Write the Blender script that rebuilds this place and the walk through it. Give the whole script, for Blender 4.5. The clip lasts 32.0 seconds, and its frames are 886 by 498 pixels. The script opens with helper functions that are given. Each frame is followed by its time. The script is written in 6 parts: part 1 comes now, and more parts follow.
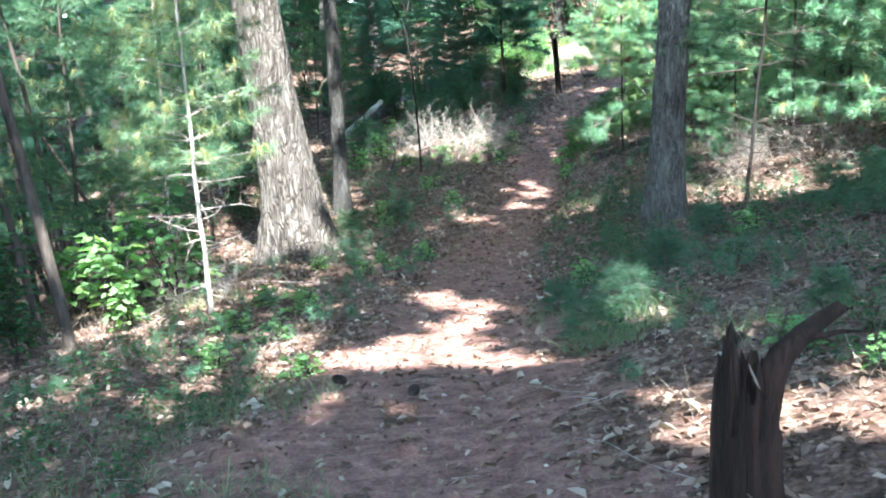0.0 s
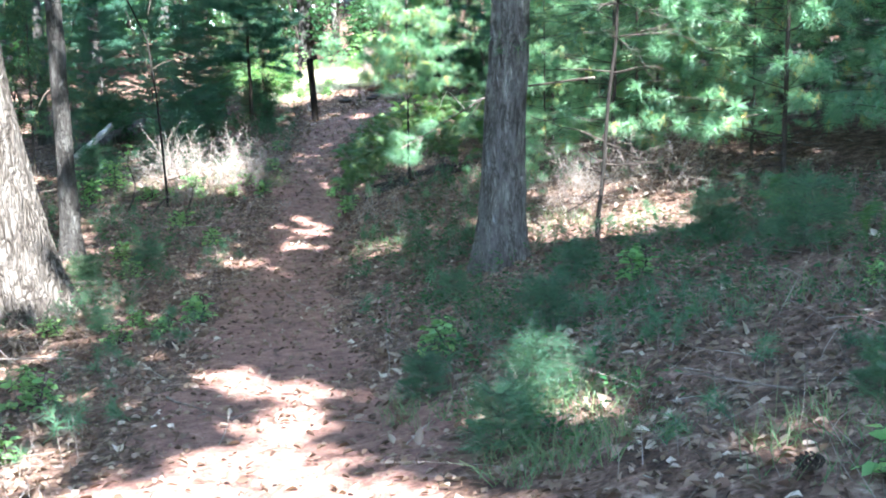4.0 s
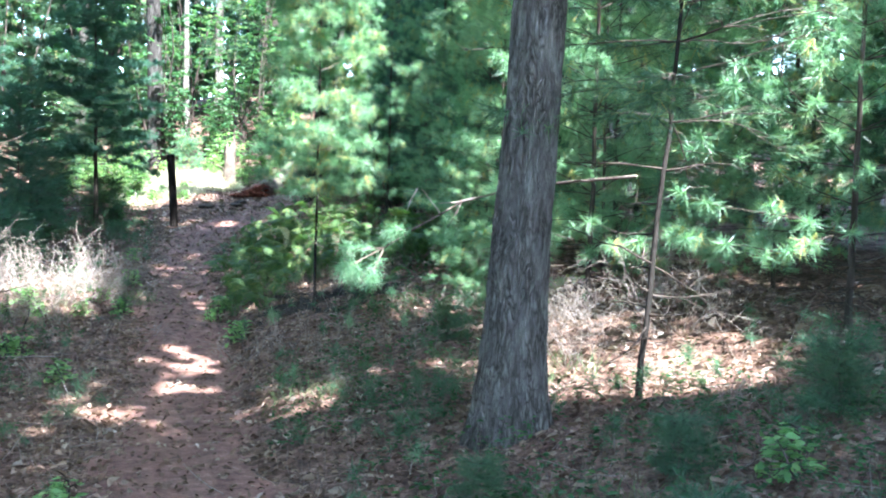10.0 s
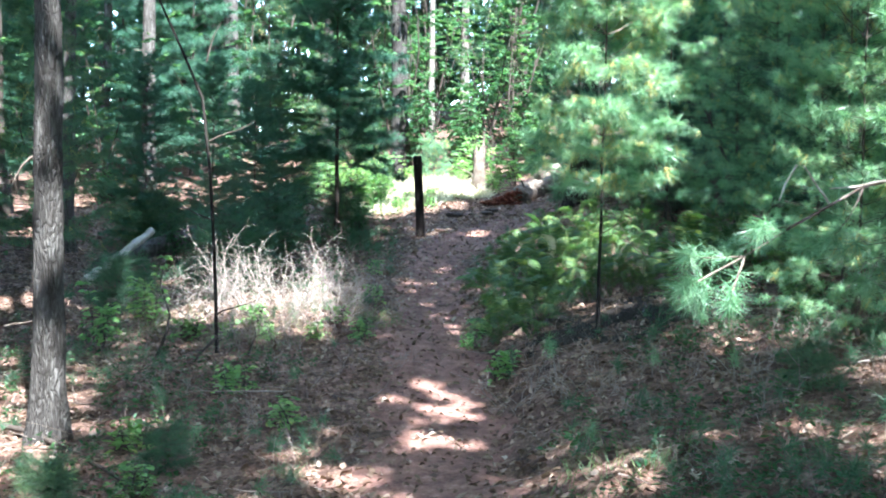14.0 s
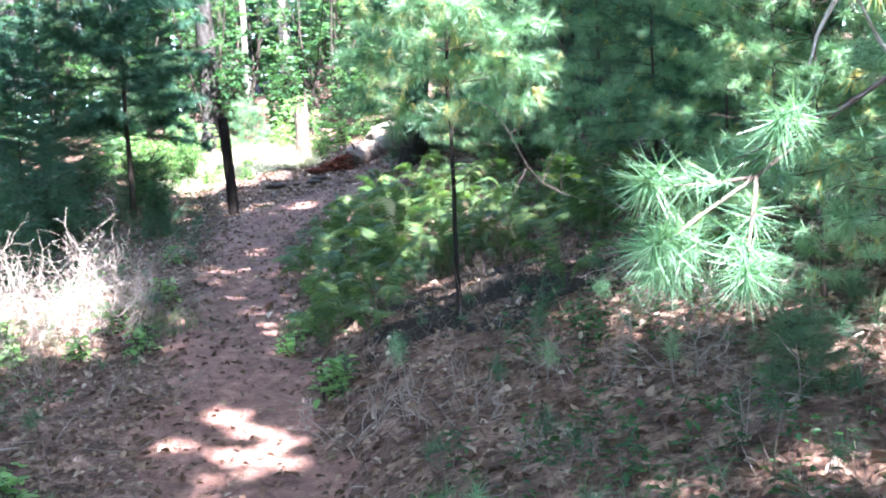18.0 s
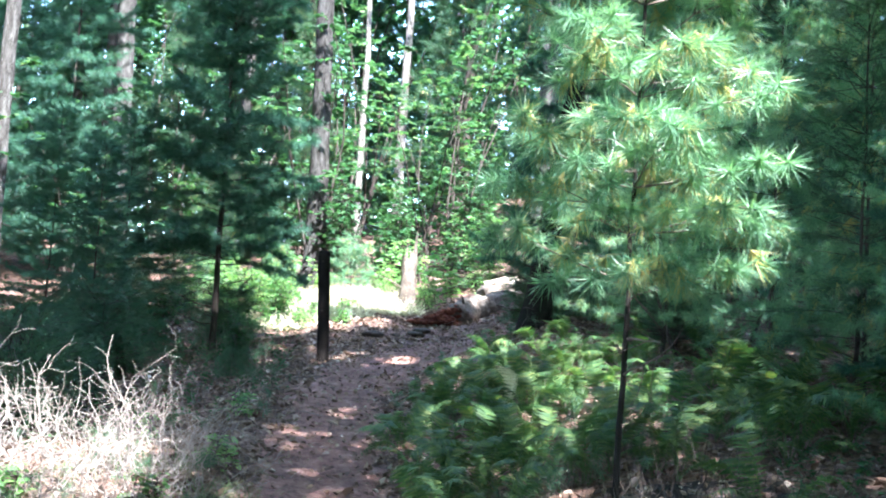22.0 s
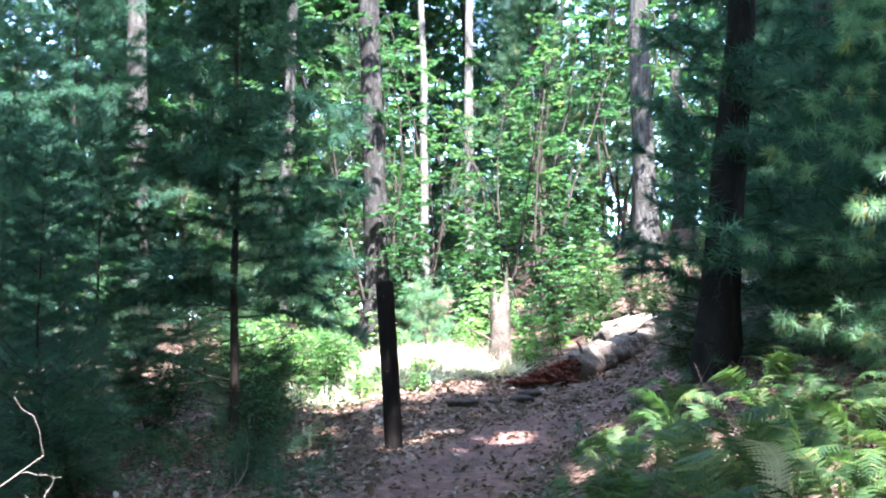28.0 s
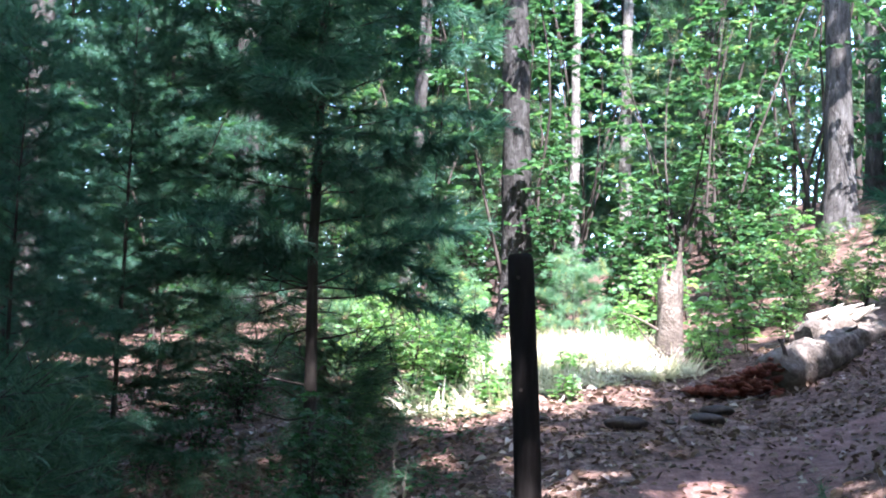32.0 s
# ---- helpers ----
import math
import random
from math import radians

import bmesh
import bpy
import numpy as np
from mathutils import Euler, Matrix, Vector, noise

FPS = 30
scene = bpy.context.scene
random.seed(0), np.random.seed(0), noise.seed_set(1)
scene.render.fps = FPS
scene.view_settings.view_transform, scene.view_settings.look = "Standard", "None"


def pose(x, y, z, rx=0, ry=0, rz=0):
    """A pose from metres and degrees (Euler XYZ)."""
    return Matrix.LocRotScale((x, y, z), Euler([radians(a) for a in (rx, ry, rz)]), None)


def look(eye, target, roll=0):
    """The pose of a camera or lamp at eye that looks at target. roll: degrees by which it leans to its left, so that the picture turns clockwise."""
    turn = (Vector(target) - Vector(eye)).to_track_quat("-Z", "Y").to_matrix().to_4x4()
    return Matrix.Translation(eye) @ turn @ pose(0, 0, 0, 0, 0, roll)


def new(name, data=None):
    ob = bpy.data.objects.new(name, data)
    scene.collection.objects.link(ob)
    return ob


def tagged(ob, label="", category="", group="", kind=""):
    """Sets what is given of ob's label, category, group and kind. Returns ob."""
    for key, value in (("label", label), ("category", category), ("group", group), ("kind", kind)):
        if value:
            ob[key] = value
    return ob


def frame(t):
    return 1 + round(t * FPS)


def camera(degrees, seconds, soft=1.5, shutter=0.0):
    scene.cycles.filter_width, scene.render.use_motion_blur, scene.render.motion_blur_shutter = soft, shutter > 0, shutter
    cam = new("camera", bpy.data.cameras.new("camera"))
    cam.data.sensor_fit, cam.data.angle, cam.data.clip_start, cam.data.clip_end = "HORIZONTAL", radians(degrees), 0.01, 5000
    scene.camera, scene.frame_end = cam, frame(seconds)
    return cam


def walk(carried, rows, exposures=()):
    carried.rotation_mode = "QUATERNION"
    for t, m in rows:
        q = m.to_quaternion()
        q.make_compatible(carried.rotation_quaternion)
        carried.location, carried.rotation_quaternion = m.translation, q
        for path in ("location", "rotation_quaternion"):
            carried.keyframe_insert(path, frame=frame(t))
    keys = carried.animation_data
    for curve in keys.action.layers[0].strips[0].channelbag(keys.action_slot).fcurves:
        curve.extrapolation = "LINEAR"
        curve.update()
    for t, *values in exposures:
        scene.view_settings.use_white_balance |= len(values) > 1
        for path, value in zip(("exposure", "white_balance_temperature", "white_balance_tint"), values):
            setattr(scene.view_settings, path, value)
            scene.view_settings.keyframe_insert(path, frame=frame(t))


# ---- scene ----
cam = camera(42.0, 32.0, soft=2.0)
PATH = [
    (0.0, (0.001, 0.000, 1.398), (-0.233, 4.920, 0.538), -2.29),
    (0.5, (-0.110, 0.387, 1.365), (-0.610, 5.289, 0.516), -2.29),
    (1.0, (-0.331, 0.730, 1.280), (-1.025, 5.644, 0.672), -4.31),
    (1.5, (-0.511, 1.055, 1.221), (-1.512, 5.931, 0.745), -4.46),
    (2.0, (-0.605, 1.368, 1.205), (-1.433, 6.280, 0.770), -1.11),
    (2.5, (-0.621, 1.703, 1.176), (-0.658, 6.680, 0.695), -5.08),
    (3.0, (-0.579, 2.047, 1.143), (-0.298, 7.009, 0.596), -3.53),
    (3.5, (-0.585, 2.310, 1.116), (0.213, 7.201, 0.454), -3.52),
    (5.5, (-0.874, 4.218, 0.950), (0.173, 9.028, 0.076), 1.88),
    (6.0, (-1.049, 4.508, 0.947), (-0.014, 9.311, 0.018), 0.28),
    (6.5, (-1.063, 4.832, 0.944), (-0.375, 9.701, 0.039), 1.61),
    (7.0, (-1.122, 4.964, 0.954), (-0.487, 9.846, 0.076), 0.57),
    (7.5, (-1.175, 5.060, 0.959), (-0.480, 9.914, -0.016), 0.20),
    (8.0, (-1.268, 5.244, 0.925), (-0.661, 10.130, 0.051), 0.76),
    (8.5, (-1.299, 5.377, 0.923), (-0.409, 10.225, 0.084), -0.16),
    (9.0, (-1.238, 5.466, 0.933), (-0.003, 10.248, 0.156), -0.75),
    (9.5, (-1.172, 5.689, 0.929), (0.716, 10.297, 0.480), -2.05),
    (10.0, (-0.948, 5.867, 0.883), (0.769, 10.558, 0.663), 1.48),
    (10.5, (-0.774, 6.150, 0.889), (0.884, 10.859, 0.622), 0.74),
    (11.0, (-0.724, 6.472, 0.873), (0.852, 11.209, 0.600), 0.08),
    (11.5, (-0.724, 6.850, 0.839), (0.297, 11.743, 0.741), 0.38),
    (12.0, (-0.702, 7.243, 0.801), (0.243, 12.151, 0.676), 0.46),
    (12.5, (-0.645, 7.619, 0.764), (0.149, 12.555, 0.702), 1.13),
    (13.0, (-0.666, 7.952, 0.732), (0.112, 12.891, 0.692), -0.73),
    (13.5, (-0.656, 8.213, 0.719), (-0.040, 13.175, 0.673), 3.22),
    (14.0, (-0.714, 8.444, 0.723), (0.012, 13.387, 0.546), 1.24),
    (14.5, (-0.662, 8.700, 0.690), (0.027, 13.644, 0.403), 0.74),
    (16.5, (-0.259, 10.350, 0.576), (0.845, 15.205, 0.119), -3.64),
    (17.0, (-0.160, 10.579, 0.598), (1.091, 15.408, 0.256), -3.85),
    (17.5, (-0.199, 10.758, 0.581), (1.325, 15.508, 0.247), -2.05),
    (18.0, (-0.069, 10.979, 0.568), (1.316, 15.774, 0.273), -3.03),
    (18.5, (0.013, 11.235, 0.591), (1.433, 16.021, 0.315), -0.53),
    (19.0, (0.077, 11.502, 0.616), (1.366, 16.322, 0.294), 1.62),
    (19.5, (0.194, 11.755, 0.663), (1.187, 16.650, 0.443), 3.26),
    (20.0, (0.186, 11.987, 0.689), (1.168, 16.885, 0.893), 5.13),
    (20.5, (0.249, 12.215, 0.687), (1.044, 17.146, 0.917), 3.20),
    (21.0, (0.258, 12.428, 0.681), (1.120, 17.349, 0.863), 3.43),
    (21.5, (0.240, 12.653, 0.662), (0.976, 17.597, 0.809), 3.02),
    (22.0, (0.147, 12.898, 0.630), (1.136, 17.784, 1.013), 3.96),
    (22.5, (0.075, 13.162, 0.583), (1.133, 18.024, 1.072), -0.04),
    (23.0, (0.039, 13.490, 0.589), (1.266, 18.313, 1.077), 0.75),
    (23.5, (0.099, 13.770, 0.554), (1.247, 18.610, 1.067), -0.58),
    (24.0, (0.166, 14.068, 0.576), (1.567, 18.836, 1.125), 2.02),
    (24.5, (0.173, 14.296, 0.576), (1.823, 18.991, 1.068), 0.58),
    (26.5, (0.379, 15.915, 0.475), (1.948, 20.633, 1.004), -0.58),
    (27.0, (0.566, 16.343, 0.447), (1.646, 21.174, 1.152), -0.94),
    (27.5, (0.588, 16.796, 0.492), (1.380, 21.691, 1.134), 0.29),
    (28.0, (0.636, 17.211, 0.571), (1.330, 22.115, 1.253), -0.22),
    (28.5, (0.717, 17.543, 0.597), (1.246, 22.461, 1.328), 1.57),
    (29.0, (0.728, 17.919, 0.640), (1.380, 22.838, 1.255), -0.12),
    (29.5, (0.834, 18.322, 0.684), (1.546, 23.215, 1.427), 0.03),
    (30.0, (0.858, 18.707, 0.713), (1.560, 23.591, 1.521), 0.70),
    (30.5, (0.874, 19.068, 0.775), (1.450, 23.984, 1.480), -0.51),
    (31.0, (0.897, 19.389, 0.814), (1.216, 24.334, 1.480), 2.03),
    (31.5, (0.873, 19.640, 0.846), (1.162, 24.600, 1.408), 1.73),
    (32.0, (0.928, 19.990, 0.903), (1.001, 24.960, 1.437), 2.02),
]
walk(cam, [(t, look(eye, target, roll)) for t, eye, target, roll in PATH],
     exposures=[(0, 3.85, 5700, 5), (6, 4.20, 5650, 10), (9, 4.15, 5650, 11), (11, 3.95, 5600, 9), (13, 3.80, 5600, 7), (17, 4.30, 5750, 19), (19, 4.38, 5700, 20), (21, 3.85, 5600, 12), (24, 4.03, 5600, 13), (27, 3.90, 5700, 15), (28, 3.80, 5700, 17), (30, 3.55, 5700, 19), (32, 3.50, 5650, 22)])

# ---- world, sun and exposure ----
SUN = Vector((0.14, -0.60, 0.79)).normalized()      # the way to the sun
world = bpy.data.worlds.new("sky")
scene.world = world
world.use_nodes = True
wn = world.node_tree.nodes
sky = wn.new("ShaderNodeTexSky")
sky.sky_type = "NISHITA"
sky.sun_disc = False
sky.sun_elevation = math.asin(SUN.z)
sky.sun_rotation = math.atan2(SUN.x, SUN.y)
world.node_tree.links.new(sky.outputs[0], wn["Background"].inputs[0])
wn["Background"].inputs[1].default_value = 0.15
sun = new("sun", bpy.data.lights.new("sun", "SUN"))
sun.data.energy = 3.2
sun.data.angle = math.radians(0.55)
sun.data.color = (1.0, 0.95, 0.86)
sun.matrix_world = SUN.to_track_quat("Z", "Y").to_matrix().to_4x4()

rng = np.random.default_rng(7)


# ---- materials ----
def nodes_of(name):
    m = bpy.data.materials.new(name)
    m.use_nodes = True
    return m, m.node_tree.nodes, m.node_tree.links, m.node_tree.nodes["Principled BSDF"]


def ramp(nt, stops):
    r = nt.new("ShaderNodeValToRGB")
    e = r.color_ramp.elements
    while len(e) < len(stops):
        e.new(0.5)
    for i, (p, c) in enumerate(stops):
        e[i].position, e[i].color = p, (*c, 1)
    return r


def solid(name, stops, scale=(6, 6, 6), detail=6, rough=0.85, bump=0.4, bump_scale=30, stretch=None, spec=0.25, dist=0.01, big=0.0):
    """A rough surface with colour that varies at two scales and a fine relief."""
    m, nt, ln, bsdf = nodes_of(name)
    tc = nt.new("ShaderNodeTexCoord")
    mp = nt.new("ShaderNodeMapping")
    mp.inputs["Scale"].default_value = stretch or (1, 1, 1)
    ln.new(tc.outputs["Object"], mp.inputs[0])
    n1 = nt.new("ShaderNodeTexNoise")
    n1.inputs["Scale"].default_value, n1.inputs["Detail"].default_value, n1.inputs["Roughness"].default_value = scale[0], detail, 0.65
    n2 = nt.new("ShaderNodeTexNoise")
    n2.inputs["Scale"].default_value, n2.inputs["Detail"].default_value = bump_scale, 5
    for n in (n1, n2):
        ln.new(mp.outputs[0], n.inputs["Vector"])
    mix = nt.new("ShaderNodeMath")
    mix.operation = "MULTIPLY_ADD"
    ln.new(n2.outputs["Fac"], mix.inputs[0])
    mix.inputs[1].default_value = 0.45
    sub = nt.new("ShaderNodeMath")
    sub.operation = "SUBTRACT"
    ln.new(n1.outputs["Fac"], sub.inputs[0])
    sub.inputs[1].default_value = 0.22
    ln.new(sub.outputs[0], mix.inputs[2])
    r = ramp(nt, stops)
    ln.new(mix.outputs[0], r.inputs[0])
    ln.new(r.outputs[0], bsdf.inputs["Base Color"])
    b = nt.new("ShaderNodeBump")
    b.inputs["Strength"].default_value, b.inputs["Distance"].default_value = bump, dist
    ln.new(n2.outputs["Fac"], b.inputs["Height"])
    ln.new(b.outputs[0], bsdf.inputs["Normal"])
    bsdf.inputs["Roughness"].default_value = rough
    bsdf.inputs["Specular IOR Level"].default_value = spec
    return m


def bark(name, stops, plate=22, stretch=0.28, crack=0.10, depth=0.022):
    """Furrowed bark: upright plates parted by dark cracks, with lichen tones."""
    m, nt, ln, bsdf = nodes_of(name)
    tc = nt.new("ShaderNodeTexCoord")
    mp = nt.new("ShaderNodeMapping")
    mp.inputs["Scale"].default_value = (1, 1, stretch)
    ln.new(tc.outputs["Object"], mp.inputs[0])
    warp = nt.new("ShaderNodeTexNoise")
    warp.inputs["Scale"].default_value, warp.inputs["Detail"].default_value = 11, 6
    ln.new(mp.outputs[0], warp.inputs["Vector"])
    add = nt.new("ShaderNodeMix")
    add.data_type, add.blend_type = "RGBA", "ADD"
    add.inputs["Factor"].default_value = 0.15
    ln.new(mp.outputs[0], add.inputs[6])
    ln.new(warp.outputs["Color"], add.inputs[7])
    vo = nt.new("ShaderNodeTexVoronoi")
    vo.feature = "DISTANCE_TO_EDGE"
    vo.inputs["Scale"].default_value = plate
    ln.new(add.outputs[2], vo.inputs["Vector"])
    gap = ramp(nt, [(0.0, (0.26, 0.24, 0.23)), (crack, (0.60, 0.58, 0.56)), (crack * 3.4, (1, 1, 1))])
    ln.new(vo.outputs["Distance"], gap.inputs[0])
    tone = nt.new("ShaderNodeTexNoise")
    tone.inputs["Scale"].default_value, tone.inputs["Detail"].default_value, tone.inputs["Roughness"].default_value = 11, 8, 0.75
    ln.new(mp.outputs[0], tone.inputs["Vector"])
    col = ramp(nt, stops)
    ln.new(tone.outputs["Fac"], col.inputs[0])
    mul = nt.new("ShaderNodeMix")
    mul.data_type, mul.blend_type = "RGBA", "MULTIPLY"
    patch = nt.new("ShaderNodeTexNoise")
    patch.inputs["Scale"].default_value, patch.inputs["Detail"].default_value = 13, 4
    ln.new(mp.outputs[0], patch.inputs["Vector"])
    fade = nt.new("ShaderNodeMapRange")
    fade.inputs[1].default_value, fade.inputs[2].default_value, fade.inputs[3].default_value, fade.inputs[4].default_value = 0.38, 0.60, 0.15, 1.0
    ln.new(patch.outputs["Fac"], fade.inputs[0])
    ln.new(fade.outputs[0], mul.inputs["Factor"])
    ln.new(col.outputs[0], mul.inputs[6])
    ln.new(gap.outputs[0], mul.inputs[7])
    ln.new(mul.outputs[2], bsdf.inputs["Base Color"])
    bsdf.inputs["Roughness"].default_value = 0.9
    bsdf.inputs["Specular IOR Level"].default_value = 0.15
    fine = nt.new("ShaderNodeTexNoise")
    fine.inputs["Scale"].default_value, fine.inputs["Detail"].default_value = 60, 5
    ln.new(mp.outputs[0], fine.inputs["Vector"])
    h = nt.new("ShaderNodeMath")
    h.operation = "MULTIPLY_ADD"
    ln.new(fine.outputs["Fac"], h.inputs[0])
    h.inputs[1].default_value = 0.35
    ln.new(gap.outputs[0], h.inputs[2])
    b = nt.new("ShaderNodeBump")
    b.inputs["Strength"].default_value, b.inputs["Distance"].default_value = 0.9, depth
    ln.new(h.outputs[0], b.inputs["Height"])
    ln.new(b.outputs[0], bsdf.inputs["Normal"])
    return m


def foliage(name, stops, trans=0.4, rough=0.5, spec=0.35):
    """Thin leaves or needles: each its own tone, light passing through."""
    m, nt, ln, bsdf = nodes_of(name)
    g = nt.new("ShaderNodeNewGeometry")
    oi = nt.new("ShaderNodeObjectInfo")
    n = nt.new("ShaderNodeTexNoise")
    n.inputs["Scale"].default_value, n.inputs["Detail"].default_value = 2.2, 2
    tc = nt.new("ShaderNodeTexCoord")
    ln.new(tc.outputs["Object"], n.inputs["Vector"])
    a = nt.new("ShaderNodeMath")
    a.operation = "MULTIPLY_ADD"
    ln.new(g.outputs["Random Per Island"], a.inputs[0])
    a.inputs[1].default_value = 0.55
    c = nt.new("ShaderNodeMath")
    c.operation = "MULTIPLY_ADD"
    ln.new(n.outputs["Fac"], c.inputs[0])
    c.inputs[1].default_value, c.inputs[2].default_value = 0.7, -0.2
    ln.new(c.outputs[0], a.inputs[2])
    d = nt.new("ShaderNodeMath")
    d.operation = "MULTIPLY_ADD"
    ln.new(oi.outputs["Random"], d.inputs[0])
    d.inputs[1].default_value = 0.20
    ln.new(a.outputs[0], d.inputs[2])
    r = ramp(nt, stops)
    ln.new(d.outputs[0], r.inputs[0])
    ln.new(r.outputs[0], bsdf.inputs["Base Color"])
    bsdf.inputs["Roughness"].default_value = rough
    bsdf.inputs["Specular IOR Level"].default_value = spec
    t = nt.new("ShaderNodeBsdfTranslucent")
    warm = nt.new("ShaderNodeMix")
    warm.data_type, warm.blend_type = "RGBA", "MULTIPLY"
    warm.inputs["Factor"].default_value = 1
    ln.new(r.outputs[0], warm.inputs[6])
    warm.inputs[7].default_value = (1.2, 1.38, 0.76, 1)
    ln.new(warm.outputs[2], t.inputs[0])
    mx = nt.new("ShaderNodeMixShader")
    mx.inputs[0].default_value = trans
    ln.new(bsdf.outputs[0], mx.inputs[1])
    ln.new(t.outputs[0], mx.inputs[2])
    ln.new(mx.outputs[0], nt["Material Output"].inputs[0])
    return m


M_DUFF = solid("forest_floor", [(0.30, (0.021, 0.012, 0.009)), (0.45, (0.080, 0.045, 0.033)), (0.58, (0.175, 0.108, 0.082)), (0.74, (0.35, 0.26, 0.215))],
               scale=(7,), detail=9, bump_scale=34, bump=1.0, dist=0.03)
M_TRAIL = solid("needle_trail", [(0.25, (0.052, 0.026, 0.021)), (0.42, (0.145, 0.077, 0.062)), (0.6, (0.245, 0.138, 0.113)), (0.8, (0.41, 0.285, 0.245))],
                scale=(8,), detail=9, bump_scale=46, bump=1.0, dist=0.02)
M_LITTER = foliage("dead_leaves", [(0.05, (0.035, 0.020, 0.014)), (0.4, (0.12, 0.072, 0.05)), (0.7, (0.27, 0.195, 0.15)), (0.97, (0.52, 0.45, 0.39))], trans=0.12, rough=0.7)
M_REDNEEDLE = foliage("pine_straw", [(0.1, (0.14, 0.07, 0.045)), (0.6, (0.28, 0.15, 0.10)), (0.95, (0.40, 0.25, 0.17))], trans=0.1, rough=0.7)
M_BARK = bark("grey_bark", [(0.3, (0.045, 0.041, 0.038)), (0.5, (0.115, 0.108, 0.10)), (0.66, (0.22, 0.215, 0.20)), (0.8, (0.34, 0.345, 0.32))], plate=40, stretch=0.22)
# grey bark again, darkened so two trunks carry their shade in colour
M_BARK_SHADE = bark("shade_toned_grey_bark", [(0.3, (0.03, 0.028, 0.026)), (0.5, (0.075, 0.07, 0.066)), (0.66, (0.14, 0.137, 0.13)), (0.8, (0.24, 0.24, 0.225))], plate=40, stretch=0.22)
M_BARK_BIG = bark("old_pine_bark", [(0.3, (0.055, 0.046, 0.04)), (0.5, (0.14, 0.121, 0.106)), (0.7, (0.26, 0.235, 0.21))], plate=24, stretch=0.19, crack=0.10, depth=0.04)
M_BARK_OAK = bark("oak_bark", [(0.3, (0.062, 0.058, 0.053)), (0.5, (0.155, 0.147, 0.136)), (0.66, (0.27, 0.265, 0.245)), (0.8, (0.40, 0.405, 0.375))], plate=33, stretch=0.26, crack=0.10, depth=0.03)
M_BARK_DARK = solid("dark_bark", [(0.25, (0.02, 0.016, 0.014)), (0.55, (0.06, 0.048, 0.04)), (0.8, (0.13, 0.11, 0.095))], scale=(6,), bump_scale=30, stretch=(1, 1, 0.3), bump=0.8, dist=0.015)
M_BARK_PALE = bark("pale_bark", [(0.25, (0.10, 0.09, 0.08)), (0.5, (0.24, 0.225, 0.20)), (0.75, (0.42, 0.40, 0.37))], plate=40, stretch=0.3, crack=0.06)
# near-black bark: the unlit look of backlit stems put into the colour
M_BARK_BLACK = solid("backlit_black_bark", [(0.25, (0.007, 0.006, 0.005)), (0.55, (0.017, 0.014, 0.012)), (0.8, (0.045, 0.038, 0.033))], scale=(8,), bump_scale=40, stretch=(1, 1, 0.3), bump=0.7)
M_DEAD = solid("bleached_wood", [(0.2, (0.22, 0.18, 0.14)), (0.5, (0.46, 0.40, 0.33)), (0.8, (0.66, 0.61, 0.53))], scale=(9,), bump_scale=50, stretch=(1, 1, 0.2), bump=0.4)
M_TWIG = solid("dry_twigs", [(0.2, (0.115, 0.092, 0.08)), (0.5, (0.28, 0.24, 0.212)), (0.8, (0.49, 0.44, 0.40))], scale=(9,), bump_scale=60, bump=0.3)
M_STICK = solid("fallen_sticks", [(0.2, (0.05, 0.038, 0.03)), (0.5, (0.14, 0.11, 0.09)), (0.8, (0.30, 0.26, 0.22))], scale=(7,), bump_scale=60, bump=0.4)
M_SNAG = solid("weathered_stump_wood", [(0.2, (0.006, 0.004, 0.003)), (0.5, (0.018, 0.010, 0.007)), (0.75, (0.05, 0.026, 0.017)), (0.95, (0.16, 0.11, 0.08))], scale=(10,), bump_scale=44, stretch=(1.4, 1.4, 0.12), bump=1.0, dist=0.015)
M_ROT = solid("red_rotten_wood", [(0.25, (0.04, 0.012, 0.008)), (0.5, (0.13, 0.038, 0.022)), (0.8, (0.27, 0.10, 0.055))], scale=(9,), bump_scale=40, bump=1.0, dist=0.02)
M_POST = solid("brown_painted_post", [(0.3, (0.007, 0.006, 0.0055)), (0.6, (0.015, 0.012, 0.011)), (0.85, (0.035, 0.03, 0.027))], scale=(8,), bump_scale=50, stretch=(1, 1, 0.2), bump=0.5, rough=0.85, spec=0.1)
M_STONE = solid("field_stone", [(0.25, (0.02, 0.015, 0.012)), (0.55, (0.05, 0.039, 0.032)), (0.8, (0.11, 0.09, 0.075))], scale=(8,), bump_scale=40, bump=0.8)
# near-black colour standing in for the deep shade below the ferns
M_FERN_SHADE = solid("painted_fern_shade", [(0.25, (0.006, 0.004, 0.003)), (0.55, (0.014, 0.010, 0.007)), (0.8, (0.035, 0.025, 0.018))], scale=(8,), bump_scale=36, bump=1.0, dist=0.03)
# pale wood; on the sapling its paleness stands in for the sunlit trunk
M_PALE_STEM = solid("sun_toned_pale_stem", [(0.2, (0.20, 0.17, 0.14)), (0.5, (0.40, 0.36, 0.31)), (0.8, (0.58, 0.54, 0.48))], scale=(9,), bump_scale=50, stretch=(1, 1, 0.3), bump=0.4)
M_LOG = solid("decaying_log_bark", [(0.2, (0.035, 0.026, 0.02)), (0.45, (0.11, 0.088, 0.07)), (0.65, (0.21, 0.175, 0.145)), (0.85, (0.36, 0.32, 0.275))], scale=(7,), bump_scale=34, bump=0.9, dist=0.02)

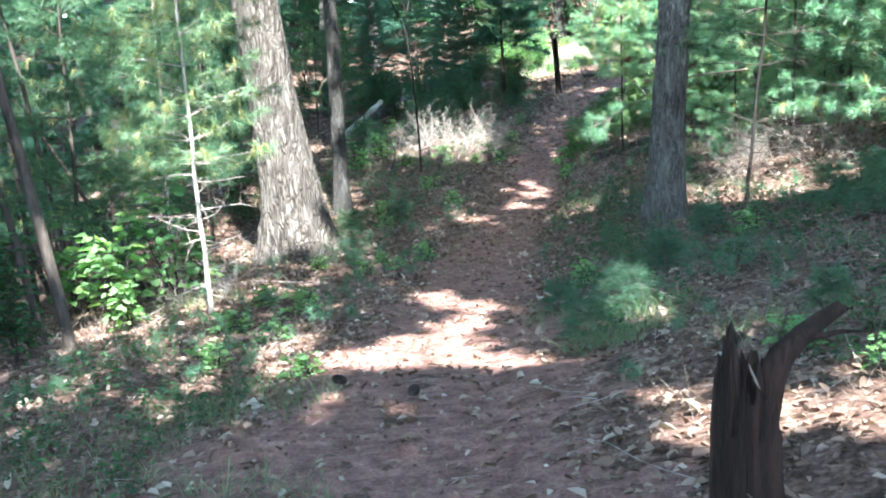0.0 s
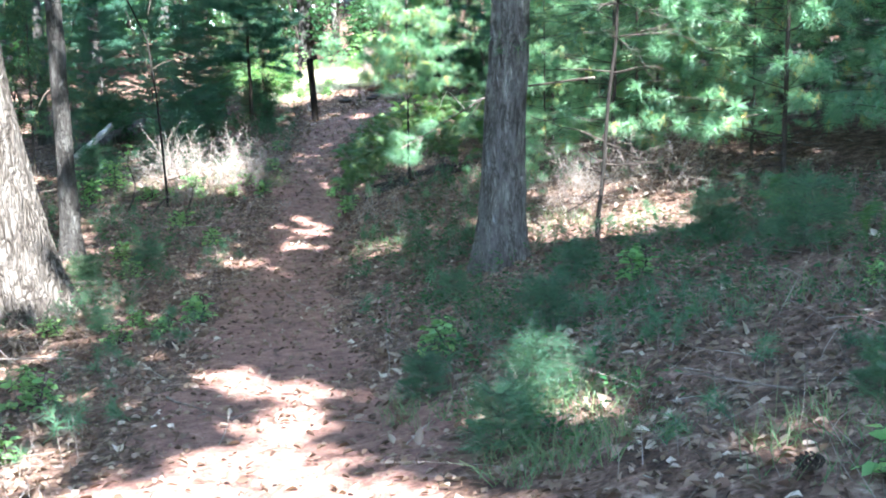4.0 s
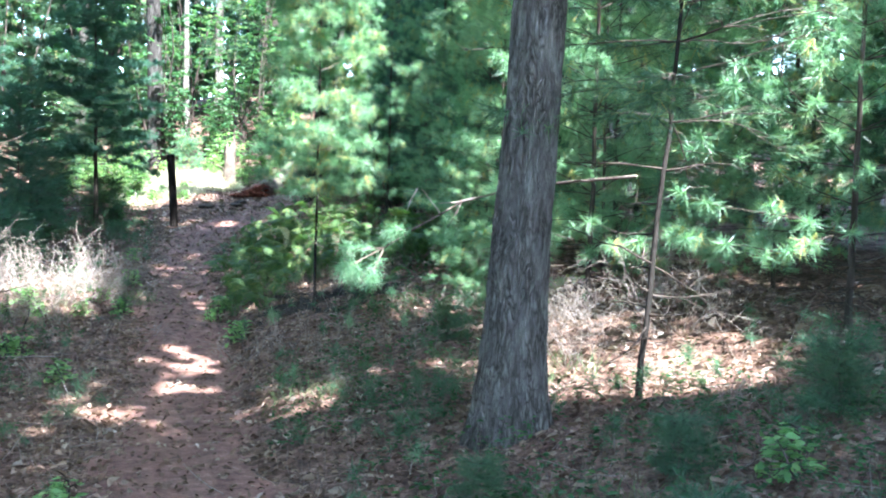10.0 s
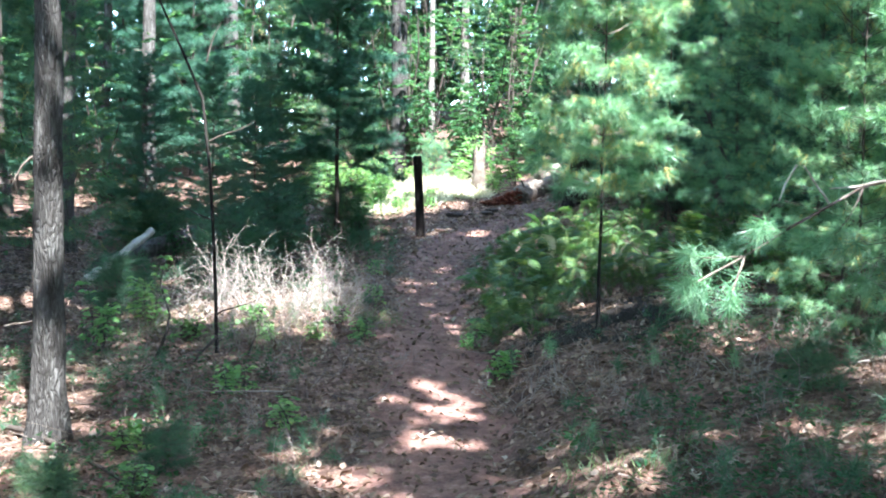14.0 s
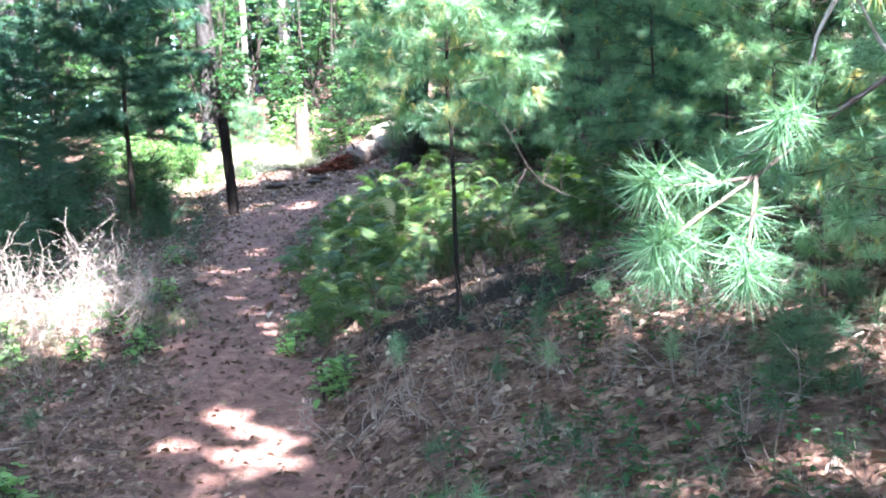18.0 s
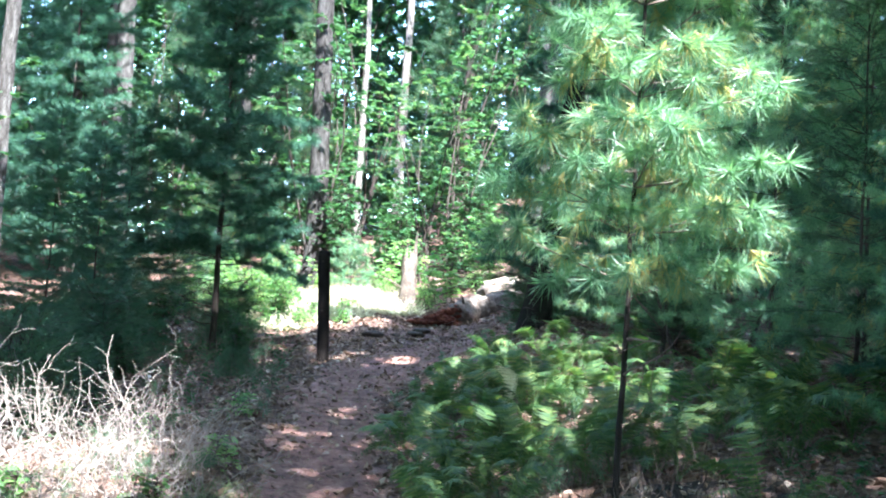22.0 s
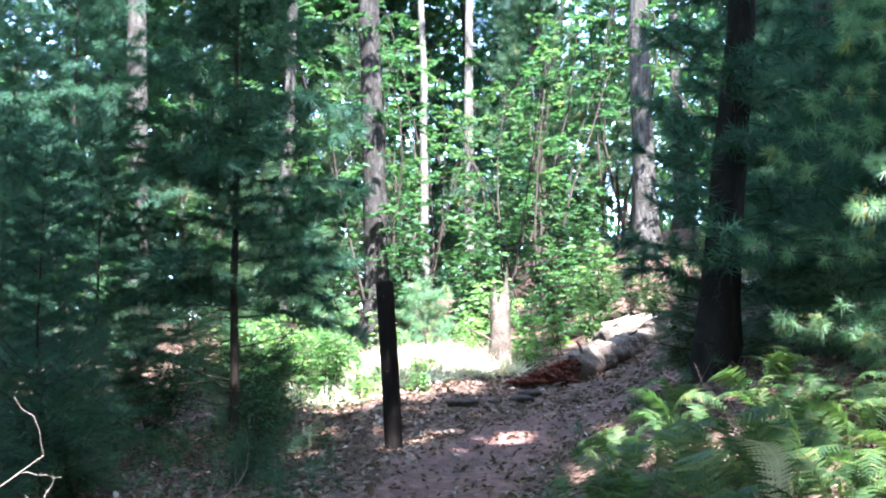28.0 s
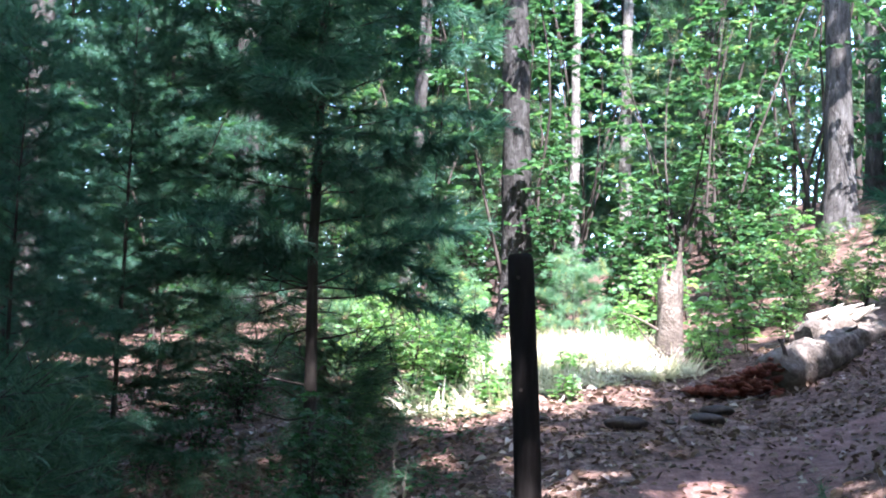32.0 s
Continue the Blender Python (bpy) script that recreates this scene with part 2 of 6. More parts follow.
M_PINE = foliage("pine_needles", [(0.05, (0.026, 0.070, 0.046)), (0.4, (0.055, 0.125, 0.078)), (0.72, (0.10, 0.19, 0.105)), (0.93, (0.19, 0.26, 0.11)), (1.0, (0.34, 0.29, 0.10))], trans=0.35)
# lighter, glossier copy of the pine needles: sunlight raised into the colour
M_PINE_SUN = foliage("sun_toned_pine_needles", [(0.05, (0.06, 0.15, 0.09)), (0.4, (0.14, 0.28, 0.17)), (0.72, (0.24, 0.40, 0.24)), (0.95, (0.37, 0.46, 0.22))], trans=0.42, rough=0.36, spec=0.55)
M_PINE_OLD = foliage("yellow_old_needles", [(0.05, (0.24, 0.24, 0.09)), (0.5, (0.42, 0.38, 0.15)), (0.95, (0.54, 0.43, 0.20))], trans=0.4)
# needle copy for shaded pines, with the shade put into its colour
M_PINE_SHADE = foliage("shade_toned_pine_needles", [(0.1, (0.030, 0.085, 0.068)), (0.55, (0.062, 0.155, 0.115)), (0.95, (0.115, 0.22, 0.145))], trans=0.42)
M_PINE_TAN = foliage("browning_pine_needles", [(0.05, (0.06, 0.13, 0.08)), (0.5, (0.12, 0.22, 0.12)), (0.8, (0.22, 0.30, 0.15)), (0.97, (0.36, 0.33, 0.15))], trans=0.35)
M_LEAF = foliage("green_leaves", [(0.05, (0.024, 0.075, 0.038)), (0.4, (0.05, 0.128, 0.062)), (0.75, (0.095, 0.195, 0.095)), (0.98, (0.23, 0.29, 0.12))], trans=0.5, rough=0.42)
# lighter leaf copy for sunny bushes and seedlings; the sun is in the colour
M_LEAF_SUN = foliage("sun_toned_green_leaves", [(0.05, (0.10, 0.21, 0.09)), (0.4, (0.17, 0.32, 0.13)), (0.75, (0.27, 0.42, 0.17)), (0.98, (0.46, 0.48, 0.18))], trans=0.5, rough=0.4)
# darker leaf set, carrying shade in its colour for the shaded bushes
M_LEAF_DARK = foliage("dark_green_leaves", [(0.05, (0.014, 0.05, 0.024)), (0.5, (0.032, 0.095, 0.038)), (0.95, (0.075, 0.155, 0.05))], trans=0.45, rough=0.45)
M_FERN = foliage("fern_fronds", [(0.05, (0.022, 0.062, 0.03)), (0.4, (0.05, 0.108, 0.042)), (0.72, (0.10, 0.165, 0.052)), (0.97, (0.26, 0.25, 0.09))], trans=0.42)
M_FERN_PALE = foliage("bleached_fern", [(0.1, (0.45, 0.40, 0.26)), (0.9, (0.62, 0.58, 0.42))], trans=0.3)
# dry grass whose colour is raised to stand in for glaring sun
M_STRAW = foliage("sun_paled_straw", [(0.05, (0.42, 0.38, 0.28)), (0.5, (0.66, 0.61, 0.48)), (0.95, (0.82, 0.78, 0.66))], trans=0.2)
M_GRASS = foliage("forest_grass", [(0.05, (0.05, 0.10, 0.05)), (0.5, (0.10, 0.17, 0.08)), (0.9, (0.24, 0.25, 0.13))], trans=0.3)


# ---- mesh helpers ----
class Geo:
    """Gathers points and faces of one mesh."""

    def __init__(self):
        self.v, self.f, self.n = [], [], 0

    def add(self, v, f):
        v, f = np.asarray(v, float).reshape(-1, 3), np.asarray(f, int)
        self.v.append(v)
        self.f.append(f + self.n)
        self.n += len(v)
        return self

    def mesh(self, name, material, smooth=False):
        me = bpy.data.meshes.new(name)
        v = np.concatenate(self.v)
        me.vertices.add(len(v))
        me.vertices.foreach_set("co", v.astype(np.float32).ravel())
        idx = np.concatenate([f.ravel() for f in self.f]).astype(np.int32)
        sizes = np.concatenate([np.full(len(f), f.shape[1]) for f in self.f]).astype(np.int32)
        me.loops.add(len(idx))
        me.loops.foreach_set("vertex_index", idx)
        me.polygons.add(len(sizes))
        me.polygons.foreach_set("loop_start", np.concatenate([[0], np.cumsum(sizes)[:-1]]).astype(np.int32))
        if smooth:
            me.polygons.foreach_set("use_smooth", np.ones(len(sizes), bool))
        me.update(calc_edges=True)
        me.materials.append(material)
        return me


def part(name, geo, material, parent=None, label="", smooth=False):
    """One mesh object, as a part under a thing (or on its own)."""
    ob = new(name, geo if isinstance(geo, bpy.types.Mesh) else geo.mesh(name, material, smooth))
    if parent is not None:
        ob.parent = parent
    return tagged(ob, label)


def thing(name, m, label, category, group=""):
    ob = new(name)
    ob.empty_display_size = 0.1
    ob.matrix_basis = m
    return tagged(ob, label, category, group)


def unit(v):
    v = np.asarray(v, float)
    return v / np.maximum(np.linalg.norm(v, axis=-1, keepdims=True), 1e-9)


def tube(geo, pts, radii, sides=6, cap=True, rough=0.0, gen=None):
    """A bent, tapered stem."""
    pts = np.asarray(pts, float)
    radii = np.broadcast_to(np.asarray(radii, float), (len(pts),))
    tan = unit(np.gradient(pts, axis=0))
    ref = np.array([1.0, 0, 0]) if abs(tan[:, 0]).mean() < 0.75 else np.array([0, 1.0, 0])
    s = unit(np.cross(tan, ref))
    u = np.cross(s, tan)
    a = np.linspace(0, 2 * np.pi, sides, endpoint=False)
    r = radii[:, None] * np.ones((1, sides))
    if rough and gen is not None:
        r = r * (1 + rough * gen.standard_normal(r.shape))
    v = pts[:, None] + r[..., None] * (np.cos(a)[None, :, None] * s[:, None] + np.sin(a)[None, :, None] * u[:, None])
    k = len(pts)
    i, j = np.meshgrid(np.arange(k - 1), np.arange(sides), indexing="ij")
    j2 = (j + 1) % sides
    f = np.stack([i * sides + j, i * sides + j2, (i + 1) * sides + j2, (i + 1) * sides + j], -1).reshape(-1, 4)
    geo.add(v, f[:, ::-1])
    if cap:
        geo.add(v[-1], [list(range(sides))[::-1]])
        geo.add(v[0], [list(range(sides))])
    return geo


def curve3(gen, start, way, length, steps, bend=0.15, sag=0.0):
    """A wandering line of points."""
    p, d, out = np.array(start, float), unit(way), [np.array(start, float)]
    for _ in range(steps):
        d = unit(d + gen.standard_normal(3) * bend + np.array([0, 0, -sag]))
        p = p + d * length / steps
        out.append(p.copy())
    return np.array(out)


def needles(geo, pos, way, gen, n=22, length=0.09, width=0.003, spread=0.8, ball=0.0):
    """Tufts of thin needles at many places at once."""
    pos, way = np.asarray(pos, float), unit(way)
    t = len(pos)
    d = unit(way[:, None] + spread * gen.standard_normal((t, n, 3)) * 0.62)
    if ball:
        d = unit(unit(d) * (1 - ball) + unit(gen.standard_normal((t, n, 3))) * ball)
    base = pos[:, None] - way[:, None] * gen.uniform(0, 0.07, (t, n, 1))
    ln = length * gen.uniform(0.7, 1.15, (t, n, 1))
    side = unit(np.cross(d, gen.standard_normal((t, n, 3)))) * width / 2
    tip = base + d * ln
    tip[..., 2] -= 0.12 * ln[..., 0]
    v = np.stack([base - side, base + side, tip], 2).reshape(-1, 3)
    geo.add(v, np.arange(len(v)).reshape(-1, 3))


def leaves(geo, pos, way, gen, size=0.07, aspect=0.5, droop=0.3):
    """Folded oval leaves, six corners each."""
    pos = np.asarray(pos, float)
    n = len(pos)
    d = unit(np.asarray(way, float))
    up = unit(np.array([0, 0, 1.0]) + 0.45 * gen.standard_normal((n, 3)))
    s = unit(np.cross(d, up))
    nn = np.cross(s, d)
    ln = size * gen.uniform(0.6, 1.25, (n, 1))
    w = ln * aspect * gen.uniform(0.8, 1.2, (n, 1)) / 2
    p0 = pos
    m1 = pos + d * ln * 0.33 + nn * ln * 0.04
    m2 = pos + d * ln * 0.7 - nn * ln * droop * 0.15
    tip = pos + d * ln - nn * ln * droop * 0.4
    v = np.stack([p0, m1 + s * w + nn * w * 0.3, m2 + s * w * 0.8 + nn * w * 0.2, tip, m2 - s * w * 0.8 + nn * w * 0.2, m1 - s * w + nn * w * 0.3], 1)
    k = np.arange(n)[:, None] * 6
    geo.add(v.reshape(-1, 3), np.concatenate([k + np.array([0, 1, 2, 3]), k + np.array([0, 3, 4, 5])]))


# ---- the lie of the land ----
PROFILE = [(-60, 3), (-10, .7), (0, 0), (2, -.24), (4, -.42), (6, -.52), (8, -.66), (11, -.77), (14, -.86), (16, -.86), (18, -.62), (20, -.36),
           (22.4, -.07), (25.6, .28), (27.2, .55), (30, .95), (36, 1.75), (45, 2.9), (60, 4), (400, 4)]
TRAIL = [(-12, 1.6), (0, 0.05), (2, -.35), (5, -.55), (8, -.36), (11, -.2), (12.2, -.1), (14.5, .16), (16.8, .5), (19.6, .78), (21.4, 1.1), (23.5, 1.42), (24.6, 1.75), (25.6, 2.35), (26.6, 3.1), (27.4, 4.2), (28.4, 6.0), (30, 9)]
WIDTH = [(-12, 1.1), (5, 1.0), (8, .75), (9.5, .5), (12, .48), (16, .46), (20, .40), (23, .38), (25, .5), (26.5, .85), (30, .85)]


def at(table, v):
    a = np.array(table)
    return np.interp(v, a[:, 0], a[:, 1])


def land(x, y):
    """Height of the ground, smooth."""
    x, y = np.asarray(x, float), np.asarray(y, float)
    z = sum(at(PROFILE, y + o) for o in (-0.9, -0.45, 0, 0.45, 0.9)) / 5
    d = x - at(TRAIL, np.minimum(y, 26.6))
    right = 0.2 * np.maximum(0, np.minimum(d, 6) - 0.4) * np.clip((y + 2) / 5, 0.15, 1) * (1 + 0.08 * np.clip(y - 28, 0, 10))
    right = right + 0.20 * np.clip((d - 0.4) / 0.5, 0, 1) * np.clip((y - 12.5) / 2, 0, 1) * np.clip((20 - y) / 2, 0, 1)
    left = 0.09 * np.maximum(np.minimum(d + 0.6, 0), -3.5)
    knoll = 0.38 * np.exp(-((x - 4.05) / 0.95) ** 2 - ((y - 25.1) / 1.3) ** 2)
    return z + right + left + knoll


def ground_z(x, y):
    x, y = np.asarray(x, float), np.asarray(y, float)
    d = np.abs(x - at(TRAIL, y))
    wild = np.clip((d - 0.4) / 0.8, 0.25, 1)
    lump = 0.030 * np.sin(2.1 * x + 1.3 * y) * np.sin(1.7 * y - 0.8 * x + 1) + 0.018 * np.sin(5.3 * x - 2.9 * y) * np.sin(4.1 * y + 2.2 * x) + 0.008 * np.sin(13 * x + 7 * y) * np.sin(11 * y - 5 * x)
    return land(x, y) + lump * wild


def gz(x, y):
    return float(ground_z(x, y))


def axis(lo, hi, step, far):
    mid = np.arange(lo, hi + 1e-6, step)
    a, out, s = lo, [], step
    while a > -far:
        s *= 1.28
        a -= s
        out.append(a)
    b, out2, s = hi, [], step
    while b < far:
        s *= 1.28
        b += s
        out2.append(b)
    return np.concatenate([out[::-1], mid, out2])


def build_ground():
    xs, ys = axis(-6, 8, 0.11, 400), axis(-4, 33, 0.11, 400)
    X, Y = np.meshgrid(xs, ys, indexing="ij")
    Z = ground_z(X, Y)
    near = (np.abs(X) < 12) & (Y > -6) & (Y < 40)
    Z = Z + np.where(near, rng.normal(0, 0.006, Z.shape), 0)
    i, j = np.meshgrid(np.arange(len(xs) - 1), np.arange(len(ys) - 1), indexing="ij")
    n = len(ys)
    f = np.stack([i * n + j, (i + 1) * n + j, (i + 1) * n + j + 1, i * n + j + 1], -1).reshape(-1, 4)
    ob = part("ground", Geo().add(np.stack([X, Y, Z], -1), f), M_DUFF, smooth=True)
    tagged(ob, "brown forest floor of leaf litter and pine needles", "ground", kind="structure")


def build_trail():
    ys = np.arange(-8, 29.5, 0.09)
    us = np.linspace(-1, 1, 25)
    U, Y = np.meshgrid(us, ys, indexing="ij")
    cx, w = at(TRAIL, Y), at(WIDTH, Y)
    edge = 1 + 0.16 * np.sin(3.1 * Y + np.sign(U) * 1.7) + 0.10 * np.sin(7.7 * Y + np.sign(U)) + 0.05 * np.sin(19 * Y + U)
    X = cx + U * w * 1.25 * edge
    X, Y = X + 0, Y + 0
    Z = ground_z(X, Y) + 0.022 - 0.05 * np.clip(np.abs(U) - 0.55, 0, 1) ** 1.2 * 2 + rng.normal(0, 0.004, X.shape)
    Z -= 0.018 * np.clip(1 - np.abs(U) * 1.6, 0, 1)
    i, j = np.meshgrid(np.arange(len(us) - 1), np.arange(len(ys) - 1), indexing="ij")
    n = len(ys)
    f = np.stack([i * n + j, (i + 1) * n + j, (i + 1) * n + j + 1, i * n + j + 1], -1).reshape(-1, 4)
    ob = part("road_trail", Geo().add(np.stack([X, Y, Z], -1), f), M_TRAIL, smooth=True)
    tagged(ob, "narrow reddish-brown footpath covered in pine needles", "trail", kind="structure")


build_ground()
build_trail()

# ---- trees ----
# sunlit places, as x, y, z, radius; crown leaves towards the sun are cut away here
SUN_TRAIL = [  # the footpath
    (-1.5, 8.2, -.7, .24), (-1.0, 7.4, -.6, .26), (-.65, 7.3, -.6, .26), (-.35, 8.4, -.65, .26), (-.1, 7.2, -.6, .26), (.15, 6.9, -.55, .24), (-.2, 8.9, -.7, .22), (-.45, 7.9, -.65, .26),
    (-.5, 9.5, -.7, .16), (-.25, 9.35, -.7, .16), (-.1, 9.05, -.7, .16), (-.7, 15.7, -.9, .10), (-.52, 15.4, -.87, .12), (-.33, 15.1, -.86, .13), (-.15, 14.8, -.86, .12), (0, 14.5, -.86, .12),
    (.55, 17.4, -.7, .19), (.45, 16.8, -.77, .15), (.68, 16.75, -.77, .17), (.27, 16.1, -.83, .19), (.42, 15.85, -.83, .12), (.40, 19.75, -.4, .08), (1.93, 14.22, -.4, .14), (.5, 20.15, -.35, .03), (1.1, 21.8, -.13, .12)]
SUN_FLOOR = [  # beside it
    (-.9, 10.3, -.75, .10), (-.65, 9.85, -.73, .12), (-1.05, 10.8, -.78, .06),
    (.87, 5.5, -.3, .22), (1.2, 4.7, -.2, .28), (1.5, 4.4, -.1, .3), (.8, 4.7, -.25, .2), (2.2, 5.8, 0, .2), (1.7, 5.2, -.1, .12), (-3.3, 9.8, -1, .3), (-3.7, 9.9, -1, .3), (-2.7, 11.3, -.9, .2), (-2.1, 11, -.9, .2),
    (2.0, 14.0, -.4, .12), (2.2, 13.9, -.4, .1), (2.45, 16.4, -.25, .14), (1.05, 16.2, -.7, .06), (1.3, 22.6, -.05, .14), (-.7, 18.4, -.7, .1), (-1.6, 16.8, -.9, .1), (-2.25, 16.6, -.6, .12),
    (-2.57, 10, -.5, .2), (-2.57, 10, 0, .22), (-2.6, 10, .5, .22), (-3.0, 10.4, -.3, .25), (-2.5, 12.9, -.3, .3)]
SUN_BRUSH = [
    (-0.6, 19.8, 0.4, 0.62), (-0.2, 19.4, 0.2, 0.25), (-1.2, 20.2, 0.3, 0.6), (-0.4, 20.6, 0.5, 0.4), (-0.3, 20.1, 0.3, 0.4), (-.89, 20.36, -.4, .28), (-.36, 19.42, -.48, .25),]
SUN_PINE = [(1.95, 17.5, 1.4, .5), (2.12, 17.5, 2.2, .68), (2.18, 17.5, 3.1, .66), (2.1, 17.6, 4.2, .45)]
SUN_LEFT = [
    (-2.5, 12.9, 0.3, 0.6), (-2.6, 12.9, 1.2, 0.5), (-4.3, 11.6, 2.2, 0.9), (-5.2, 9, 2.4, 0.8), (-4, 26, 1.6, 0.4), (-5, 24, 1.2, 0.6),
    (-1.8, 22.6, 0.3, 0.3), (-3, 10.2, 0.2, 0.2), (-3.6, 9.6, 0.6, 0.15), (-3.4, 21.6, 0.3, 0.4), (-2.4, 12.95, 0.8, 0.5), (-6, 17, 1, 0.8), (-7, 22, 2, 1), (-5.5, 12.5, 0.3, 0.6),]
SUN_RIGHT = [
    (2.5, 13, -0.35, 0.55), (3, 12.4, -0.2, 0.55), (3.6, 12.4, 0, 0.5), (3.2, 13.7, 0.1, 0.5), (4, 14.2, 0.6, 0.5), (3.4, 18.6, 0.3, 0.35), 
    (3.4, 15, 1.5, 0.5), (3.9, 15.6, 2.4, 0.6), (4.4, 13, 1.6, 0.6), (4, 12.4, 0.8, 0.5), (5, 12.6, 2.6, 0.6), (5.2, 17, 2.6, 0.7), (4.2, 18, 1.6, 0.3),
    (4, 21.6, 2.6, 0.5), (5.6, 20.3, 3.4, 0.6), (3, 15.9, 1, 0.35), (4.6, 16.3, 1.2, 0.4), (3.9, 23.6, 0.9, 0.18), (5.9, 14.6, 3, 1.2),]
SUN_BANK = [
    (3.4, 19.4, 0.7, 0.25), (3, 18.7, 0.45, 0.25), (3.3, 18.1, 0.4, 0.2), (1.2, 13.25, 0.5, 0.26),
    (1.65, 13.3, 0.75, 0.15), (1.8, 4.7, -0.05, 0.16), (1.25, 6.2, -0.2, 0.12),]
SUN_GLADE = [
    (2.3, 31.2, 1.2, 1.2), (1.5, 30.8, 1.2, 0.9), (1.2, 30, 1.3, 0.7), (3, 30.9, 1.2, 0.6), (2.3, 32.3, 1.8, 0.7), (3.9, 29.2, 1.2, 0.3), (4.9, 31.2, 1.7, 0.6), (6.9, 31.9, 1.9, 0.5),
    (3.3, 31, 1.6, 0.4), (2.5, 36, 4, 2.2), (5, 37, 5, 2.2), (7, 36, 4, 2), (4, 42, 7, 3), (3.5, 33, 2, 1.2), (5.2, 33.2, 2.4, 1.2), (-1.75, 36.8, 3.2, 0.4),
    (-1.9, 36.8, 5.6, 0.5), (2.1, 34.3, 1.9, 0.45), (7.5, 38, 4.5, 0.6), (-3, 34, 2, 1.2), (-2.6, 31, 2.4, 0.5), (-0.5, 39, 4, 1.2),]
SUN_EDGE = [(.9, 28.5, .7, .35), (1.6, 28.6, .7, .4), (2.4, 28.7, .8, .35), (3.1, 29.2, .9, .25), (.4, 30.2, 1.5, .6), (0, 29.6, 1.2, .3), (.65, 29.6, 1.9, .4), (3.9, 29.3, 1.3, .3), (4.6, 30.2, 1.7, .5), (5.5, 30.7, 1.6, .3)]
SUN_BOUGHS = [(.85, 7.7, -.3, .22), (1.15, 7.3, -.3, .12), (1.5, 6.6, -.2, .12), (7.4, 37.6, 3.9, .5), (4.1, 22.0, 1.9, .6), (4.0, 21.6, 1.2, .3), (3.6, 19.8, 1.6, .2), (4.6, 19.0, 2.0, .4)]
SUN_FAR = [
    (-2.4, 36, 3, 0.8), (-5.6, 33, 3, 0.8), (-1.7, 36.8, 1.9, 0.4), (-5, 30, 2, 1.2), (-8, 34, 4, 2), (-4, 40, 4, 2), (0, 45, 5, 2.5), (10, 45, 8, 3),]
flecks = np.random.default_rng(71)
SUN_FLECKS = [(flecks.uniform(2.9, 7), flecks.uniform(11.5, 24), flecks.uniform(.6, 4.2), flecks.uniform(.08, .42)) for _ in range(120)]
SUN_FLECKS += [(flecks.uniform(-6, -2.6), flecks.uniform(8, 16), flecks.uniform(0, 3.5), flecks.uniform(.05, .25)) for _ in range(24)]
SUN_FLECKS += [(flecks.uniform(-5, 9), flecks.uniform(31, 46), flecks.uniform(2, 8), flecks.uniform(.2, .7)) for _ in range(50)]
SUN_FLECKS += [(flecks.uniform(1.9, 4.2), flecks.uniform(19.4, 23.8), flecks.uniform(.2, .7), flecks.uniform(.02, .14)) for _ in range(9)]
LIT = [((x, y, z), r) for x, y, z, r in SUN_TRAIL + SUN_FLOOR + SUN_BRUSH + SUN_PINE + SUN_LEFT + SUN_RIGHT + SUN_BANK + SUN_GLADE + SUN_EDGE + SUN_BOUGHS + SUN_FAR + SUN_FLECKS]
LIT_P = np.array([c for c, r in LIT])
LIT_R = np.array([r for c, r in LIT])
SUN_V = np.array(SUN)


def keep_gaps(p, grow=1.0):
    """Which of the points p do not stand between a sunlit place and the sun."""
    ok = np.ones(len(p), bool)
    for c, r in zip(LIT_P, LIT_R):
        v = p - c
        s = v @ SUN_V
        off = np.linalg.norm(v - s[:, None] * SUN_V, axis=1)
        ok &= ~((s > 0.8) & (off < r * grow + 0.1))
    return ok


def trunk_geo(gen, height, r0, lean=(0, 0), sides=14, steps=26, flare=0.5, ridges=0.06, wob=0.03, top=0.35):
    """A trunk with a flared foot, taper and ridged bark."""
    t = np.linspace(0, 1, steps)
    z = -0.25 + t ** 1.25 * (height + 0.25)
    px = lean[0] * z + wob * np.cumsum(gen.standard_normal(steps)) * 0.35
    py = lean[1] * z + wob * np.cumsum(gen.standard_normal(steps)) * 0.35
    px, py = px - px[0] + lean[0] * z[0], py - py[0] + lean[1] * z[0]
    r = r0 * (1 - (1 - top) * t) * (1 + flare * np.exp(-np.maximum(z, 0) / (1.6 * r0 + 0.05)))
    a = np.linspace(0, 2 * np.pi, sides, endpoint=False)
    ph = gen.uniform(0, 6.28, 6)
    A, T = np.meshgrid(a, z)
    rid = sum(np.sin(k * A + ph[q] + 1.6 * np.sin(T * (1.3 + q) + ph[q])) for q, k in enumerate((3, 5, 9, 14))) / 4
    foot = np.exp(-np.maximum(T, 0) / 0.35) * 0.18 * np.sin(5 * A + ph[5])
    R = r[:, None] * (1 + ridges * rid + foot * flare + ridges * 0.5 * gen.standard_normal(A.shape))
    v = np.stack([px[:, None] + R * np.cos(A), py[:, None] + R * np.sin(A), T], -1)
    i, j = np.meshgrid(np.arange(steps - 1), np.arange(sides), indexing="ij")
    j2 = (j + 1) % sides
    f = np.stack([i * sides + j, i * sides + j2, (i + 1) * sides + j2, (i + 1) * sides + j], -1).reshape(-1, 4)
    g = Geo().add(v, f)
    g.add(v[-1], [list(range(sides))])
    return g, np.stack([px, py, z], 1), r


